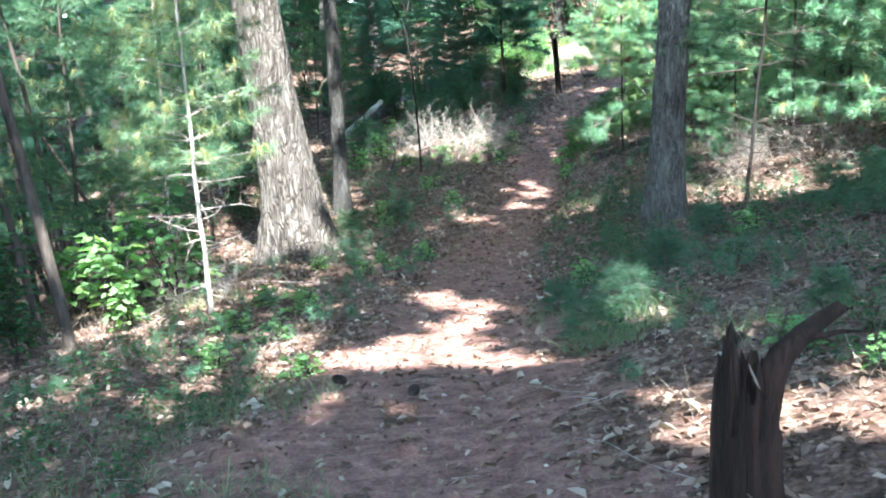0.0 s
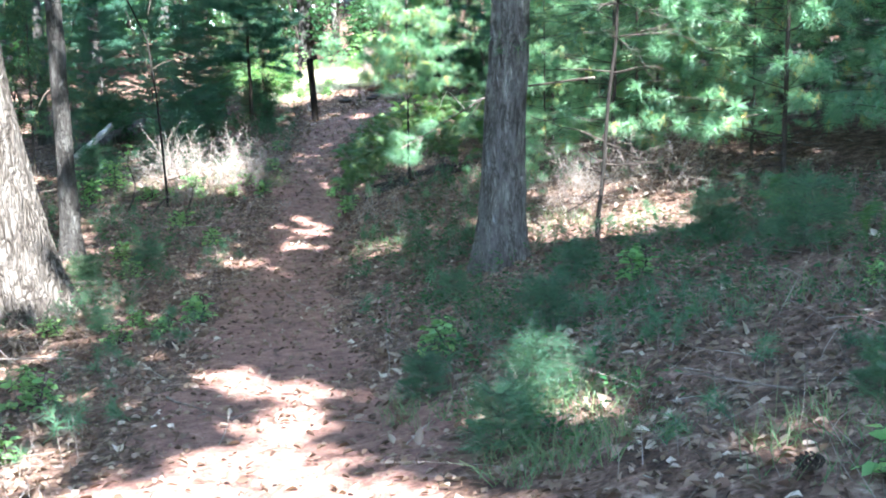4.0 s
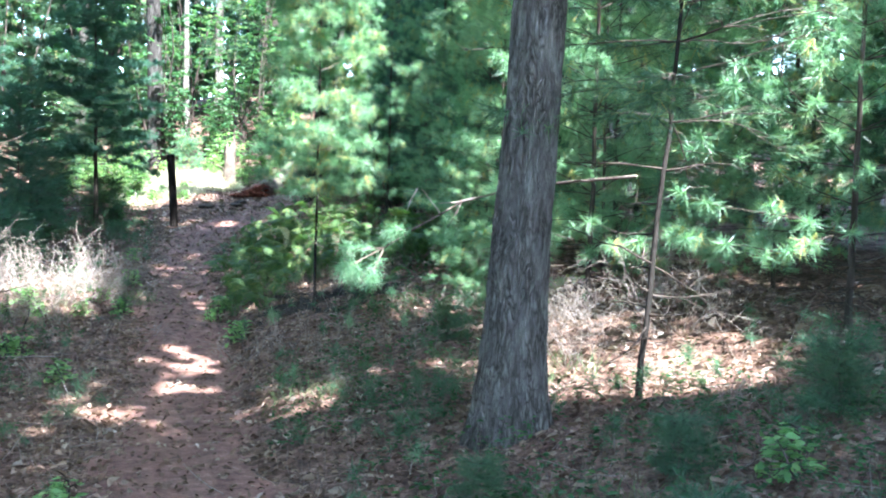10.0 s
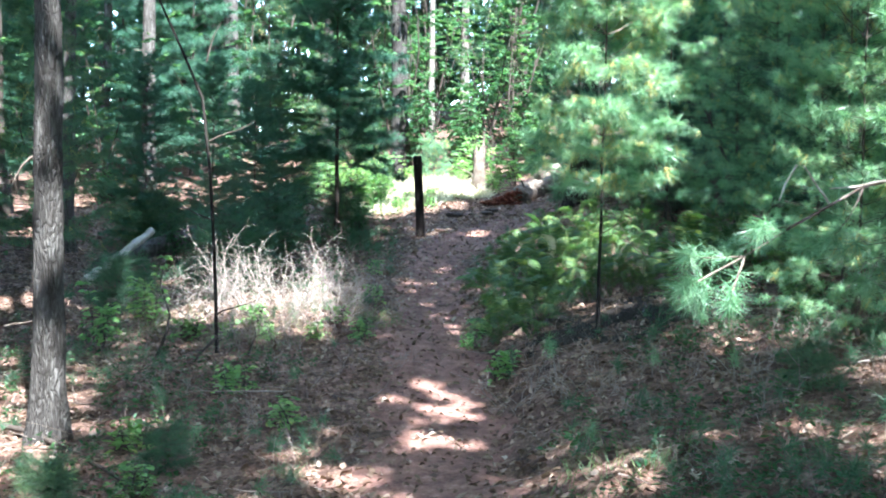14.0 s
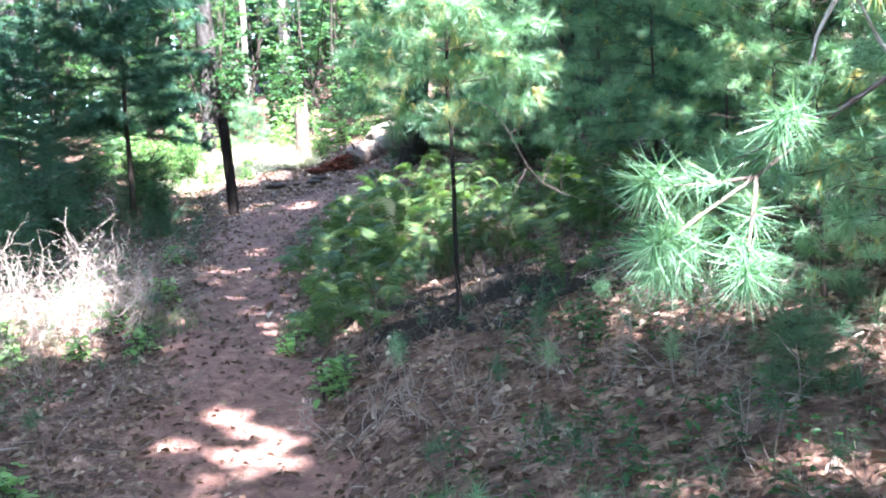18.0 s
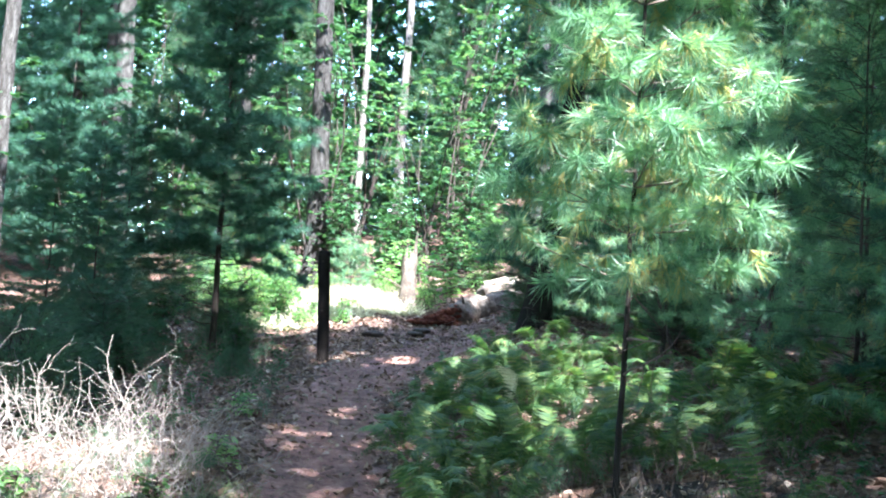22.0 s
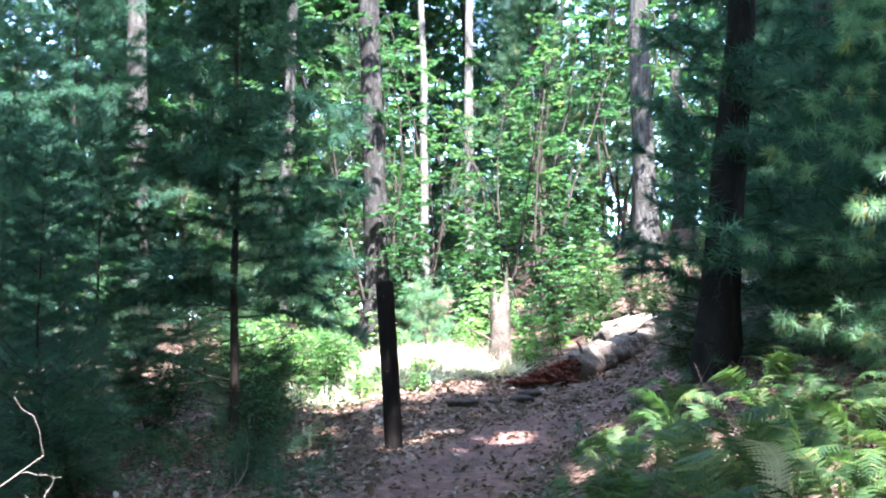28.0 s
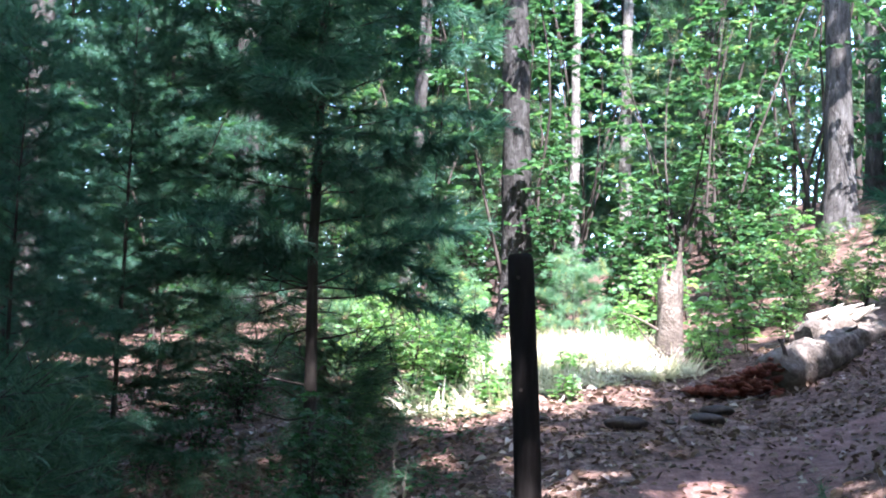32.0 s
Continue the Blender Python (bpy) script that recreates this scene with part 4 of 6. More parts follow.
# ---- broad-leaved undergrowth ----
def shrub_geo(seed, height, spread, stems, per, size, tiers=False):
    """Stems and leaves of a bush or of a slender broad-leaved sapling."""
    gen = np.random.default_rng(seed)
    sg, lg = Geo(), Geo()
    pos, way = [], []
    for k in range(stems):
        a = gen.uniform(0, 6.28)
        h = height * gen.uniform(0.6, 1.05)
        out = spread * gen.uniform(0.15, 0.55)
        pts = curve3(gen, (gen.normal(0, .05), gen.normal(0, .05), -0.04), (math.cos(a) * out / h, math.sin(a) * out / h, 1), h, 8, 0.08)
        tube(sg, pts, np.linspace(0.006 + 0.004 * height, 0.003, 9), 4, cap=False)
        for s in range(2 if not tiers else 3, 9):
            for b in range(3):
                a2 = gen.uniform(0, 6.28)
                tw = curve3(gen, pts[s], (math.cos(a2), math.sin(a2), gen.uniform(-0.1, 0.4)), spread * gen.uniform(0.25, 0.6) * (1.2 - 0.08 * s), 4, 0.15, 0.02)
                tube(sg, tw, np.linspace(0.004, 0.0015, 5), 3, cap=False)
                for q in range(per):
                    u = gen.uniform(0.25, 1) * 4
                    i = min(int(u), 3)
                    pos.append(tw[i] + (tw[i + 1] - tw[i]) * (u - i))
                    d = unit(tw[i + 1] - tw[i])
                    way.append(unit(d * 0.6 + np.array([-d[1], d[0], 0]) * gen.choice([-1, 1]) + np.array([0, 0, gen.uniform(-.3, .15)])))
    leaves(lg, np.array(pos), np.array(way), gen, size=size, aspect=0.58)
    return sg, lg


SHRUBS = {}


def shrub_kind(kind, name, seed, mat, label, category, **kw):
    sg, lg = shrub_geo(seed, **kw)
    SHRUBS[kind] = (name, sg.mesh("stemwork", M_BARK_DARK), lg.mesh("foliage", mat), label, category)


def shrub(kind, x, y, turn=0, size=1.0):
    name, st, fo, label, cat = SHRUBS[kind]
    ob = thing(name, pose(x, y, gz(x, y), 0, 0, turn) @ Matrix.Scale(size, 4), label, cat, "undergrowth")
    tagged(part("stemwork", st, None, ob), kind="stuff")
    part("foliage", fo, None, ob)
    return ob


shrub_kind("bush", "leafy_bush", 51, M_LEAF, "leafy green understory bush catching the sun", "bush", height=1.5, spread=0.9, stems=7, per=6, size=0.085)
shrub_kind("bush2", "leafy_bush", 52, M_LEAF_SUN, "loose bush with oval leaves coloured bright as in sun", "bush", height=1.1, spread=0.8, stems=6, per=6, size=0.07)
shrub_kind("shade", "leafy_bush", 53, M_LEAF_DARK, "bush in shade, its green leaves toned darker for it", "bush", height=1.6, spread=1.0, stems=7, per=6, size=0.085)
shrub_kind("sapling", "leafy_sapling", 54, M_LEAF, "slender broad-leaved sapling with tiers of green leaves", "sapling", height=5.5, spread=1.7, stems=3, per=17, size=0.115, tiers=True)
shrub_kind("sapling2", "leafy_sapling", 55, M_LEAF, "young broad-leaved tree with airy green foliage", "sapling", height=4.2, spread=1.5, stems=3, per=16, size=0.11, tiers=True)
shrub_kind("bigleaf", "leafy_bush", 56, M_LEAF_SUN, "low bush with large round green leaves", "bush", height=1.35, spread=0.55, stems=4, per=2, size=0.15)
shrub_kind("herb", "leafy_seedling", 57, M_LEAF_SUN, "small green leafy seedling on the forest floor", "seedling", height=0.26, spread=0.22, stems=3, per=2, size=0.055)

# the woods that close the place around
ge = np.random.default_rng(78)
for k in range(70):
    side = -1 if k % 2 else 1
    x, y = side * ge.uniform(8.5, 19) + 1.0, ge.uniform(-8, 48)
    if k % 5 < 3:
        pine(("dark", "green", "dark")[k % 3], x, y, ge.uniform(0, 360), ge.uniform(.7, 1.3))
    else:
        shrub(("shade", "bush", "sapling2")[k % 3], x, y, ge.uniform(0, 360), ge.uniform(.8, 1.3))
for x, y, s in ((-3.5, -6, .9), (2.5, -8, 1.0), (-6, -5, 1.1), (5, -7, 1.0), (0, -11, 1.2), (-5, 2.5, .8), (7, 3.5, .9)):
    pine("dark", x, y, ge.uniform(0, 360), s)

gu = np.random.default_rng(79)
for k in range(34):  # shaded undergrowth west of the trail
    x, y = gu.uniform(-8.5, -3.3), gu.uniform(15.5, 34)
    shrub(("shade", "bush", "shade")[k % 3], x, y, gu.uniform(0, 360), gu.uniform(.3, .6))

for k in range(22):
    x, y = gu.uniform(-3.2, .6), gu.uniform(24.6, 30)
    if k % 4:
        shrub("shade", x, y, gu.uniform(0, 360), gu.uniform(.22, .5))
    else:
        pine("small", x, y, gu.uniform(0, 360), gu.uniform(1.0, 2.0))

for k in range(26):  # dark growth on the knoll round the large pine
    x, y = gu.uniform(3.0, 5.2), gu.uniform(22.8, 27.4)
    if math.hypot(x - 3.68, y - 25.05) < .4 or abs(x - float(at(TRAIL, y))) < 1.2:
        continue
    if k % 3:
        shrub("shade", x, y, gu.uniform(0, 360), gu.uniform(.16, .34))
    else:
        pine("small", x, y, gu.uniform(0, 360), gu.uniform(.8, 1.5))
for k in range(20):  # low growth on the sunny rise
    x, y = gu.uniform(4.6, 7.8), gu.uniform(31.8, 36)
    shrub(("bush", "bush2", "bush")[k % 3], x, y, gu.uniform(0, 360), gu.uniform(.25, .42))

gs = np.random.default_rng(77)
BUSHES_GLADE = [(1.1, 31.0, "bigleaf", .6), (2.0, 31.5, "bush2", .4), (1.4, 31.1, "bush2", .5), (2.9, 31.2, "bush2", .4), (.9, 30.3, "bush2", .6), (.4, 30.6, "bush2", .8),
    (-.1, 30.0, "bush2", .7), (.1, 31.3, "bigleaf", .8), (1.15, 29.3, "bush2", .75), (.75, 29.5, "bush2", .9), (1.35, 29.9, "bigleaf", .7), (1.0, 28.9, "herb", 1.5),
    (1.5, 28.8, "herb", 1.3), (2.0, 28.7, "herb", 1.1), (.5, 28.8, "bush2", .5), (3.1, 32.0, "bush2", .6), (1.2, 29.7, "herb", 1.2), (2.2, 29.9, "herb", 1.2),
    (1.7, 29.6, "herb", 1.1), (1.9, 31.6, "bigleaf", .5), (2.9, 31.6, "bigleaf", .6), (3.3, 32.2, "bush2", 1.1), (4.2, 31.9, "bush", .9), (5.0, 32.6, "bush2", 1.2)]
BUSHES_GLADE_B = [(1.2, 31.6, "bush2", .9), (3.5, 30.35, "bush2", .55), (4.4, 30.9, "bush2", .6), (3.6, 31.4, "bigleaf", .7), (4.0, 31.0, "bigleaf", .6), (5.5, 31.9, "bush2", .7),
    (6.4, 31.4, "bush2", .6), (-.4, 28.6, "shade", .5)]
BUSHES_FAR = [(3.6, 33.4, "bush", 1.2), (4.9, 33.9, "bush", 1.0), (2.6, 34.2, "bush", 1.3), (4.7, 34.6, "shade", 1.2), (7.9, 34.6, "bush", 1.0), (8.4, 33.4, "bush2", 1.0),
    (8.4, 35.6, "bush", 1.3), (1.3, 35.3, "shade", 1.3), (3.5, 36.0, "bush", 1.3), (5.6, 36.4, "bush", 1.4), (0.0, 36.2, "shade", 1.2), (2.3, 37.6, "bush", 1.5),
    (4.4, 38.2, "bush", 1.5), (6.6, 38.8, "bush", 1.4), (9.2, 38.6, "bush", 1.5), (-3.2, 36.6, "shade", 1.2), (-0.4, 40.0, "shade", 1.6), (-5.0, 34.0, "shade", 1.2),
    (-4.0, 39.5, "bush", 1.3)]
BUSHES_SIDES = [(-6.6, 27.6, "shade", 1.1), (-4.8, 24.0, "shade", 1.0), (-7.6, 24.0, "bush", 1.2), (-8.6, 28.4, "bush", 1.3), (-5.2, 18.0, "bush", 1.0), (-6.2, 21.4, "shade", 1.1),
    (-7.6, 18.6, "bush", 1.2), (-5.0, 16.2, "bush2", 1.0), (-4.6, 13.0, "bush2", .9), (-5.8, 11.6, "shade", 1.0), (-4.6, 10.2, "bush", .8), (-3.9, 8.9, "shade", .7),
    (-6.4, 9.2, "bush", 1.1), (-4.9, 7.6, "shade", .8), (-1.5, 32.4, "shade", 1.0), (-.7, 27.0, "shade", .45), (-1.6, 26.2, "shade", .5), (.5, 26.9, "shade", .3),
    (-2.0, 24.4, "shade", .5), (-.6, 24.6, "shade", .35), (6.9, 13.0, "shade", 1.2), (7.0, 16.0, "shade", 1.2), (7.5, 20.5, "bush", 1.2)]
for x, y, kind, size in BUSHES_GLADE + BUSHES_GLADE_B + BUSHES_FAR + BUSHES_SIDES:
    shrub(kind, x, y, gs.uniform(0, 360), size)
SAPLINGS_NEAR = [(2.0, 34.6, "sapling", 1.0), (2.9, 35.6, "sapling2", 1.0), (4.6, 36.8, "sapling2", 1.1), (5.7, 38.0, "sapling2", 1.2), (4.1, 34.0, "sapling2", 1.0), (5.0, 36.0, "sapling", 1.05),
    (8.3, 36.0, "sapling2", 1.1), (3.0, 38.6, "sapling", 1.2), (8.8, 37.0, "sapling", 1.1), (0.9, 38.2, "sapling2", 1.3), (10.6, 39.6, "sapling", 1.4), (5.9, 12.0, "sapling2", 1.1),
    (7.2, 14.6, "sapling", 1.1), (7.9, 22.0, "sapling", 1.1), (9.6, 27.6, "sapling", 1.2), (12.0, 33.0, "sapling", 1.4)]
SAPLINGS_AROUND = [(3.6, 40.4, "sapling", 1.3), (-2.2, 33.6, "sapling2", .9), (-4.4, 27.8, "sapling2", .8), (-5.6, 31.4, "sapling2", 1.0), (5.6, 40.0, "sapling", 1.4), (7.9, 41.0, "sapling", 1.4),
    (2.6, 42.6, "sapling", 1.6), (-1.2, 42.6, "sapling", 1.5), (-4.8, 43.0, "sapling", 1.6), (-3.8, 30.6, "sapling2", 1.0), (-6.2, 36.0, "sapling", 1.3), (-7.6, 31.6, "sapling", 1.2),
    (-9.2, 25.0, "sapling", 1.2), (-7.9, 21.0, "sapling2", 1.3), (-9.4, 17.4, "sapling", 1.3), (-7.2, 14.8, "sapling2", 1.2), (-8.6, 9.8, "sapling", 1.2), (-5.8, 5.2, "sapling2", 1.0),
    (4.2, 46.0, "sapling", 1.8), (8.6, 45.6, "sapling", 1.8), (0.2, 47.0, "sapling", 1.8), (-4.0, 48.0, "sapling", 1.8), (12.0, 43.0, "sapling", 1.7), (-9.0, 41.0, "sapling", 1.6)]
for x, y, kind, size in SAPLINGS_NEAR + SAPLINGS_AROUND:
    shrub(kind, x, y, gs.uniform(0, 360), size)
for x, y, size in ((-3.15, 10.9, 1.0), (-3.6, 10.4, .9), (-3.0, 11.4, .8), (-4.1, 11.0, .8), (-3.3, 9.9, .55), (-1.95, 20.3, .55), (-2.3, 19.6, .5), (3.2, 5.4, .5)):
    shrub("bigleaf", x, y, gs.uniform(0, 360), size)
for x, y in ((-1.85, 10.4), (-2.05, 10.0), (-1.7, 9.6), (-1.2, 12.0), (-.75, 11.9), (-1.35, 11.4), (-1.0, 11.6), (-1.9, 12.2), (-1.7, 8.5), (-2.2, 9.1), (1.05, 18.6), (1.2, 18.9), (1.1, 17.4), (-.6, 16.6), (-1.0, 17.6), (.3, 20.6),
             (2.5, 5.3), (2.1, 4.5), (1.5, 5.8), (1.15, 8.9), (.75, 9.5), (2.2, 10.0), (-1.5, 15.2), (-2.0, 15.6), (-2.3, 14.6), (-1.6, 16.2), (-.2, 21.6), (.5, 22.4), (-1.25, 6.9), (-2.0, 7.6), (3.0, 8.4), (-.3, 19.2), (-.75, 19.3), (-1.15, 19.4), (-1.5, 19.6), (.1, 19.0), (-.1, 19.7), (-.9, 19.9), (1.8, 5.2), (2.3, 6.0)):
    shrub("herb", x, y, gs.uniform(0, 360), gs.uniform(.7, 1.3))


# ---- ferns ----
def frond_mesh(seed, length, mat, lift):
    gen = np.random.default_rng(seed)
    g = Geo()
    t = np.linspace(0, 1, 15)
    x = length * (t * 0.92)
    z = lift * length * (np.sin(t * 2.35) * 0.75) - 0.10 * length * t ** 3
    pts = np.stack([x, 0.02 * np.sin(t * 5 + seed), z], 1)
    tube(g, pts, np.linspace(0.004, 0.001, 15), 3, cap=False)
    tg = unit(np.gradient(pts, axis=0))
    n = 27
    for k in range(n):
        u = 0.2 + 0.79 * k / n
        c = np.array([np.interp(u, t, pts[:, q]) for q in range(3)])
        d = np.array([np.interp(u, t, tg[:, q]) for q in range(3)])
        pl = length * 0.24 * math.sin(math.pi * (0.28 + 0.72 * (1 - (k / n)) ** 0.8) * 0.93) * (1 - k / n) ** 0.35 + 0.012
        for side in (-1, 1):
            w = unit(d * 0.35 + np.array([0, side, 0]) + np.array([0, 0, gen.uniform(-.32, .05)]))
            l = pl * gen.uniform(0.85, 1.1)
            m = 10
            up, dn = [], []
            for j in range(m):
                v = j / m
                wid = l * 0.12 * (1 - v) ** 0.7
                p = c + w * l * v + np.array([0, 0, -0.10 * l * v * v])
                up.append(p + d * wid * (1.3 if j % 2 else 0.4))
                dn.append(p - d * wid * (1.3 if j % 2 else 0.4))
            tip = c + w * l + np.array([0, 0, -0.10 * l])
            v = np.array(up + dn + [tip])
            f = [(j, j + 1, m + j + 1, m + j) for j in range(m - 1)]
            g.add(v, f)
            g.add(v, [(m - 1, 2 * m, 2 * m - 1)])
    return g.mesh("frond", mat)


FRONDS = [frond_mesh(s, .62, M_FERN, l) for s, l in ((1, .9), (2, .7), (3, 1.1), (4, .55))]
PALE_FROND = frond_mesh(9, .40, M_FERN_PALE, 1.0)


def fern(x, y, seed, size=1.0, count=8):
    gen = np.random.default_rng(seed)
    ob = thing("fern", pose(x, y, gz(x, y), 0, 0, gen.uniform(0, 360)) @ Matrix.Scale(size * .84, 4), "green woodland fern with arching feathery fronds", "fern", "ferns beside the trail")
    for k in range(count):
        fr = new("frond", FRONDS[gen.integers(0, 4)])
        fr.parent = ob
        fr.matrix_basis = pose(0, 0, -0.01, gen.uniform(-34, 34), -gen.uniform(-4, 52), k * 360 / count + gen.uniform(-32, 32)) @ Matrix.Scale(gen.uniform(.5, 1.15), 4)
    return ob


gf = np.random.default_rng(5)


def off_path(x, y):
    return abs(x - float(at(TRAIL, y))) / float(at(WIDTH, y))


FERNS = [(1.45, 19.5, 0.85), (1.35, 20.1, 0.95), (1.55, 20.8, 1), (2, 21.6, 0.75), (1.75, 19.9, 0.95), (2.1, 20.6, 0.95), (2.05, 19.6, 1.05), (2.65, 21.2, 0.9), (2.95, 20.4, 1.15), (2.9, 19.3, 1), (3.3, 18.7, 1.05), (3.6, 19.1, 1.1), (3.5, 20, 1.15), (3.2, 21.3, 0.9), (2.6, 22.1, 0.83), (3.3, 22.6, 0.9), (3.9, 21.4, 0.9), (4.1, 20.2, 1.1), (4.2, 18.9, 1), (3, 24, 0.75), (3.6, 23.7, 0.83), (4.1, 22.8, 0.86), (3.3, 24.9, 0.71), (3.9, 24.9, 0.75), (4.4, 24.2, 0.79), (2.85, 24.7, 0.56), (4.7, 21.9, 0.83), (4.8, 23.2, 0.83)]
MORE_FERNS = [(5.2, 24.6, 0.75), (1.7, 18.95, 0.7), (4.9, 19.8, 1), (5.6, 32.6, 0.9), (7.2, 32.6, 1), (7.9, 33, 1), (8.6, 33.9, 1), (6.6, 33, 0.9), (1.6, 18.3, 0.8), (3.5, 17.5, 0.9), (1.35, 18.9, 0.75), (3.9, 17.9, 1), (4.5, 17.6, 1), (4.4, 19.4, 1.1), (3.3, 16.7, 0.7), (3.4, 9.2, 0.7), (3.9, 8.2, 0.8), (3.6, 10.6, 0.7), (1.25, 18.4, 0.7), (1.5, 19, 0.85), (1.2, 19.2, 0.6), (2.62, 17.6, 0.95)]
for _ in range(72):  # the thick bank of ferns above the trail
    MORE_FERNS.append((gf.uniform(1.5, 4.4), gf.uniform(19.0, 23.6), gf.uniform(.5, .95)))
for _ in range(14):
    MORE_FERNS.append((gf.uniform(5.8, 9), gf.uniform(32.6, 36.5), gf.uniform(.8, 1.2)))
MORE_FERNS += [(1.6, 19.15, .9), (1.95, 19.2, 1.0), (2.35, 19.15, 1.0), (2.75, 18.85, .95), (1.3, 18.55, .75), (1.45, 17.95, .6), (2.2, 19.6, 1.1), (2.6, 19.5, 1.1)]
for k, (x, y, s) in enumerate(FERNS + MORE_FERNS):
    if off_path(x, y) > 1.25 and not (24.0 < y < 25.6 and 2.4 < x < 4.0):
        fern(x, y, 900 + k, s, 8 if y < 30 else 7)
pf = thing("dead_fern", pose(2.3, 21.1, gz(2.3, 21.1), 0, 0, 190), "single bleached fern frond standing among green ferns", "fern")
st = part("frond", PALE_FROND, None, pf)
st.matrix_basis = pose(0, 0, 0.02, 20, -62, 0) @ Matrix.Scale(1.25, 4)


# ---- dead brush ----
def brush_geo(seed, height, stems, spread):
    gen = np.random.default_rng(seed)
    g = Geo()

    def grow(p, d, length, r, level):
        pts = curve3(gen, p, d, length, 5, 0.27)
        tube(g, pts, np.linspace(r, r * 0.55, 6), 3, cap=False)
        if level:
            for _ in range(4 if level > 1 else 3):
                i = gen.integers(1, 6)
                grow(pts[i], unit(unit(pts[i] - pts[i - 1]) * 0.8 + 0.75 * gen.standard_normal(3)), length * gen.uniform(0.3, 0.6), r * 0.62, level - 1)

    for _ in range(stems):
        a, o = gen.uniform(0, 6.28), gen.uniform(0, spread)
        grow((math.cos(a) * o, math.sin(a) * o, -0.03), unit([math.cos(a) * 0.5 + gen.normal(0, .3), math.sin(a) * 0.5 + gen.normal(0, .3), 1]), height * gen.uniform(0.5, 1.0), 0.0040, 2)
    return g


BRUSH = [brush_geo(s, .9, 14, .3).mesh("tangle", M_TWIG) for s in (21, 22, 23)]
STALKS = brush_geo(24, .4, 5, .25).mesh("tangle", M_TWIG)


def brush(x, y, k, turn, size, label="tangle of dry bleached twigs in the sun", mesh=None):
    ob = thing("dead_bush", pose(x, y, gz(x, y), 0, 0, turn) @ Matrix.Scale(size, 4), label, "dead bush", "dry brush")
    tagged(part("tangle", mesh or BRUSH[k % 3], None, ob), kind="stuff")


gb = np.random.default_rng(6)
for k, (x, y, s) in enumerate(((.0, 19.4, .8), (-.35, 19.9, 1.0), (-.1, 20.5, .95), (-.75, 19.5, .9), (-.8, 20.4, 1.05), (-1.2, 19.8, .85), (-1.15, 20.8, .9), (-1.6, 20.2, .7), (-.5, 19.0, .7), (.15, 20.1, .7), (-.5, 20.9, .9), (-1.0, 19.1, .6),
                               (-2.65, 11.3, .75), (-2.9, 10.8, .8), (2.9, 13.4, .75), (3.3, 13.9, .85), (3.8, 13.5, .8), (4.1, 14.3, .9), (3.4, 14.6, .8), (2.7, 14.0, .6))):
    brush(x, y, k, gb.uniform(0, 360), s)
for k, (x, y, s) in enumerate(((1.25, 15.9, 1.0), (1.05, 16.5, .9), (1.5, 16.2, .9), (1.9, 15.9, 1.0), (2.2, 12.9, .9), (1.4, 14.9, .7), (2.4, 15.6, 1.0), (2.9, 11.3, .8), (-1.4, 13.6, .8), (-.9, 16.8, .9), (-1.6, 17.6, 1.0), (-1.9, 18.6, .9), (-.7, 18.0, .8),
                               (.35, 17.9, .0 + .7), (1.35, 13.8, .6), (2.7, 16.6, 1.0), (3.1, 16.1, .9), (-1.5, 7.6, .6), (1.4, 8.4, .7), (2.2, 7.0, .6), (-2.9, 8.4, .9), (-3.4, 8.9, 1.0), (-2.9, 11.9, .8))):
    brush(x, y, k, gb.uniform(0, 360), s, "thin dry stalks standing in the leaf litter", STALKS)


def stalks(geo, base, way, length, radius, gen):
    """Many thin bent twigs at once, three-sided."""
    n = len(base)
    d = unit(way)
    bend = gen.normal(0, .45, (n, 3))
    pts = []
    for t in (0, .35, .7, 1):
        pts.append(base + (d * t + bend * t * t * .6) * length[:, None])
    s1 = unit(np.cross(d, gen.standard_normal((n, 3))))
    s2 = np.cross(d, s1)
    ring = []
    for q, p in enumerate(pts):
        r = (radius * (1 - .25 * q))[:, None]
        for a in (0, 2.094, 4.189):
            ring.append(p + (s1 * math.cos(a) + s2 * math.sin(a)) * r)
    v = np.stack(ring, 1).reshape(-1, 3)
    k = np.arange(n)[:, None] * 12
    f = np.concatenate([k + np.array([q * 3 + a, q * 3 + (a + 1) % 3, q * 3 + 3 + (a + 1) % 3, q * 3 + 3 + a]) for q in range(3) for a in range(3)])
    geo.add(v, f)


# ---- the post, the logs and stumps ----
def build_post():
    x, y, r, h = 1.46, 25.6, 0.066, 1.21
    ob = thing("trail_post", pose(x, y, gz(x, y), 0, -3.2, 0), "round dark brown wooden trail post, slightly leaning", "post")
    g = Geo()
    gen = np.random.default_rng(3)
    z = np.array([-.3, -.02, .15, .35, .6, .85, 1.05, 1.16, 1.185, 1.205, h])
    rr = np.array([1, 1.02, 1.0, 1.0, .99, .99, .985, .98, .96, .86, .7]) * r
    tube(g, np.stack([0 * z + .003 * np.sin(z * 4), 0 * z, z], 1), rr, 24, rough=0.006, gen=gen)
    part("shaft", g, M_POST, ob, smooth=True)
    for zz, a in ((1.09, -1.9), (.55, -1.95)):
        b = Geo()
        c = np.array([math.cos(a), math.sin(a), 0]) * r
        tube(b, np.array([c * 0.9 + (0, 0, zz), c * 1.05 + (0, 0, zz)]), .009, 10)
        part("screw", b, M_STONE, ob, "dull metal screw head")


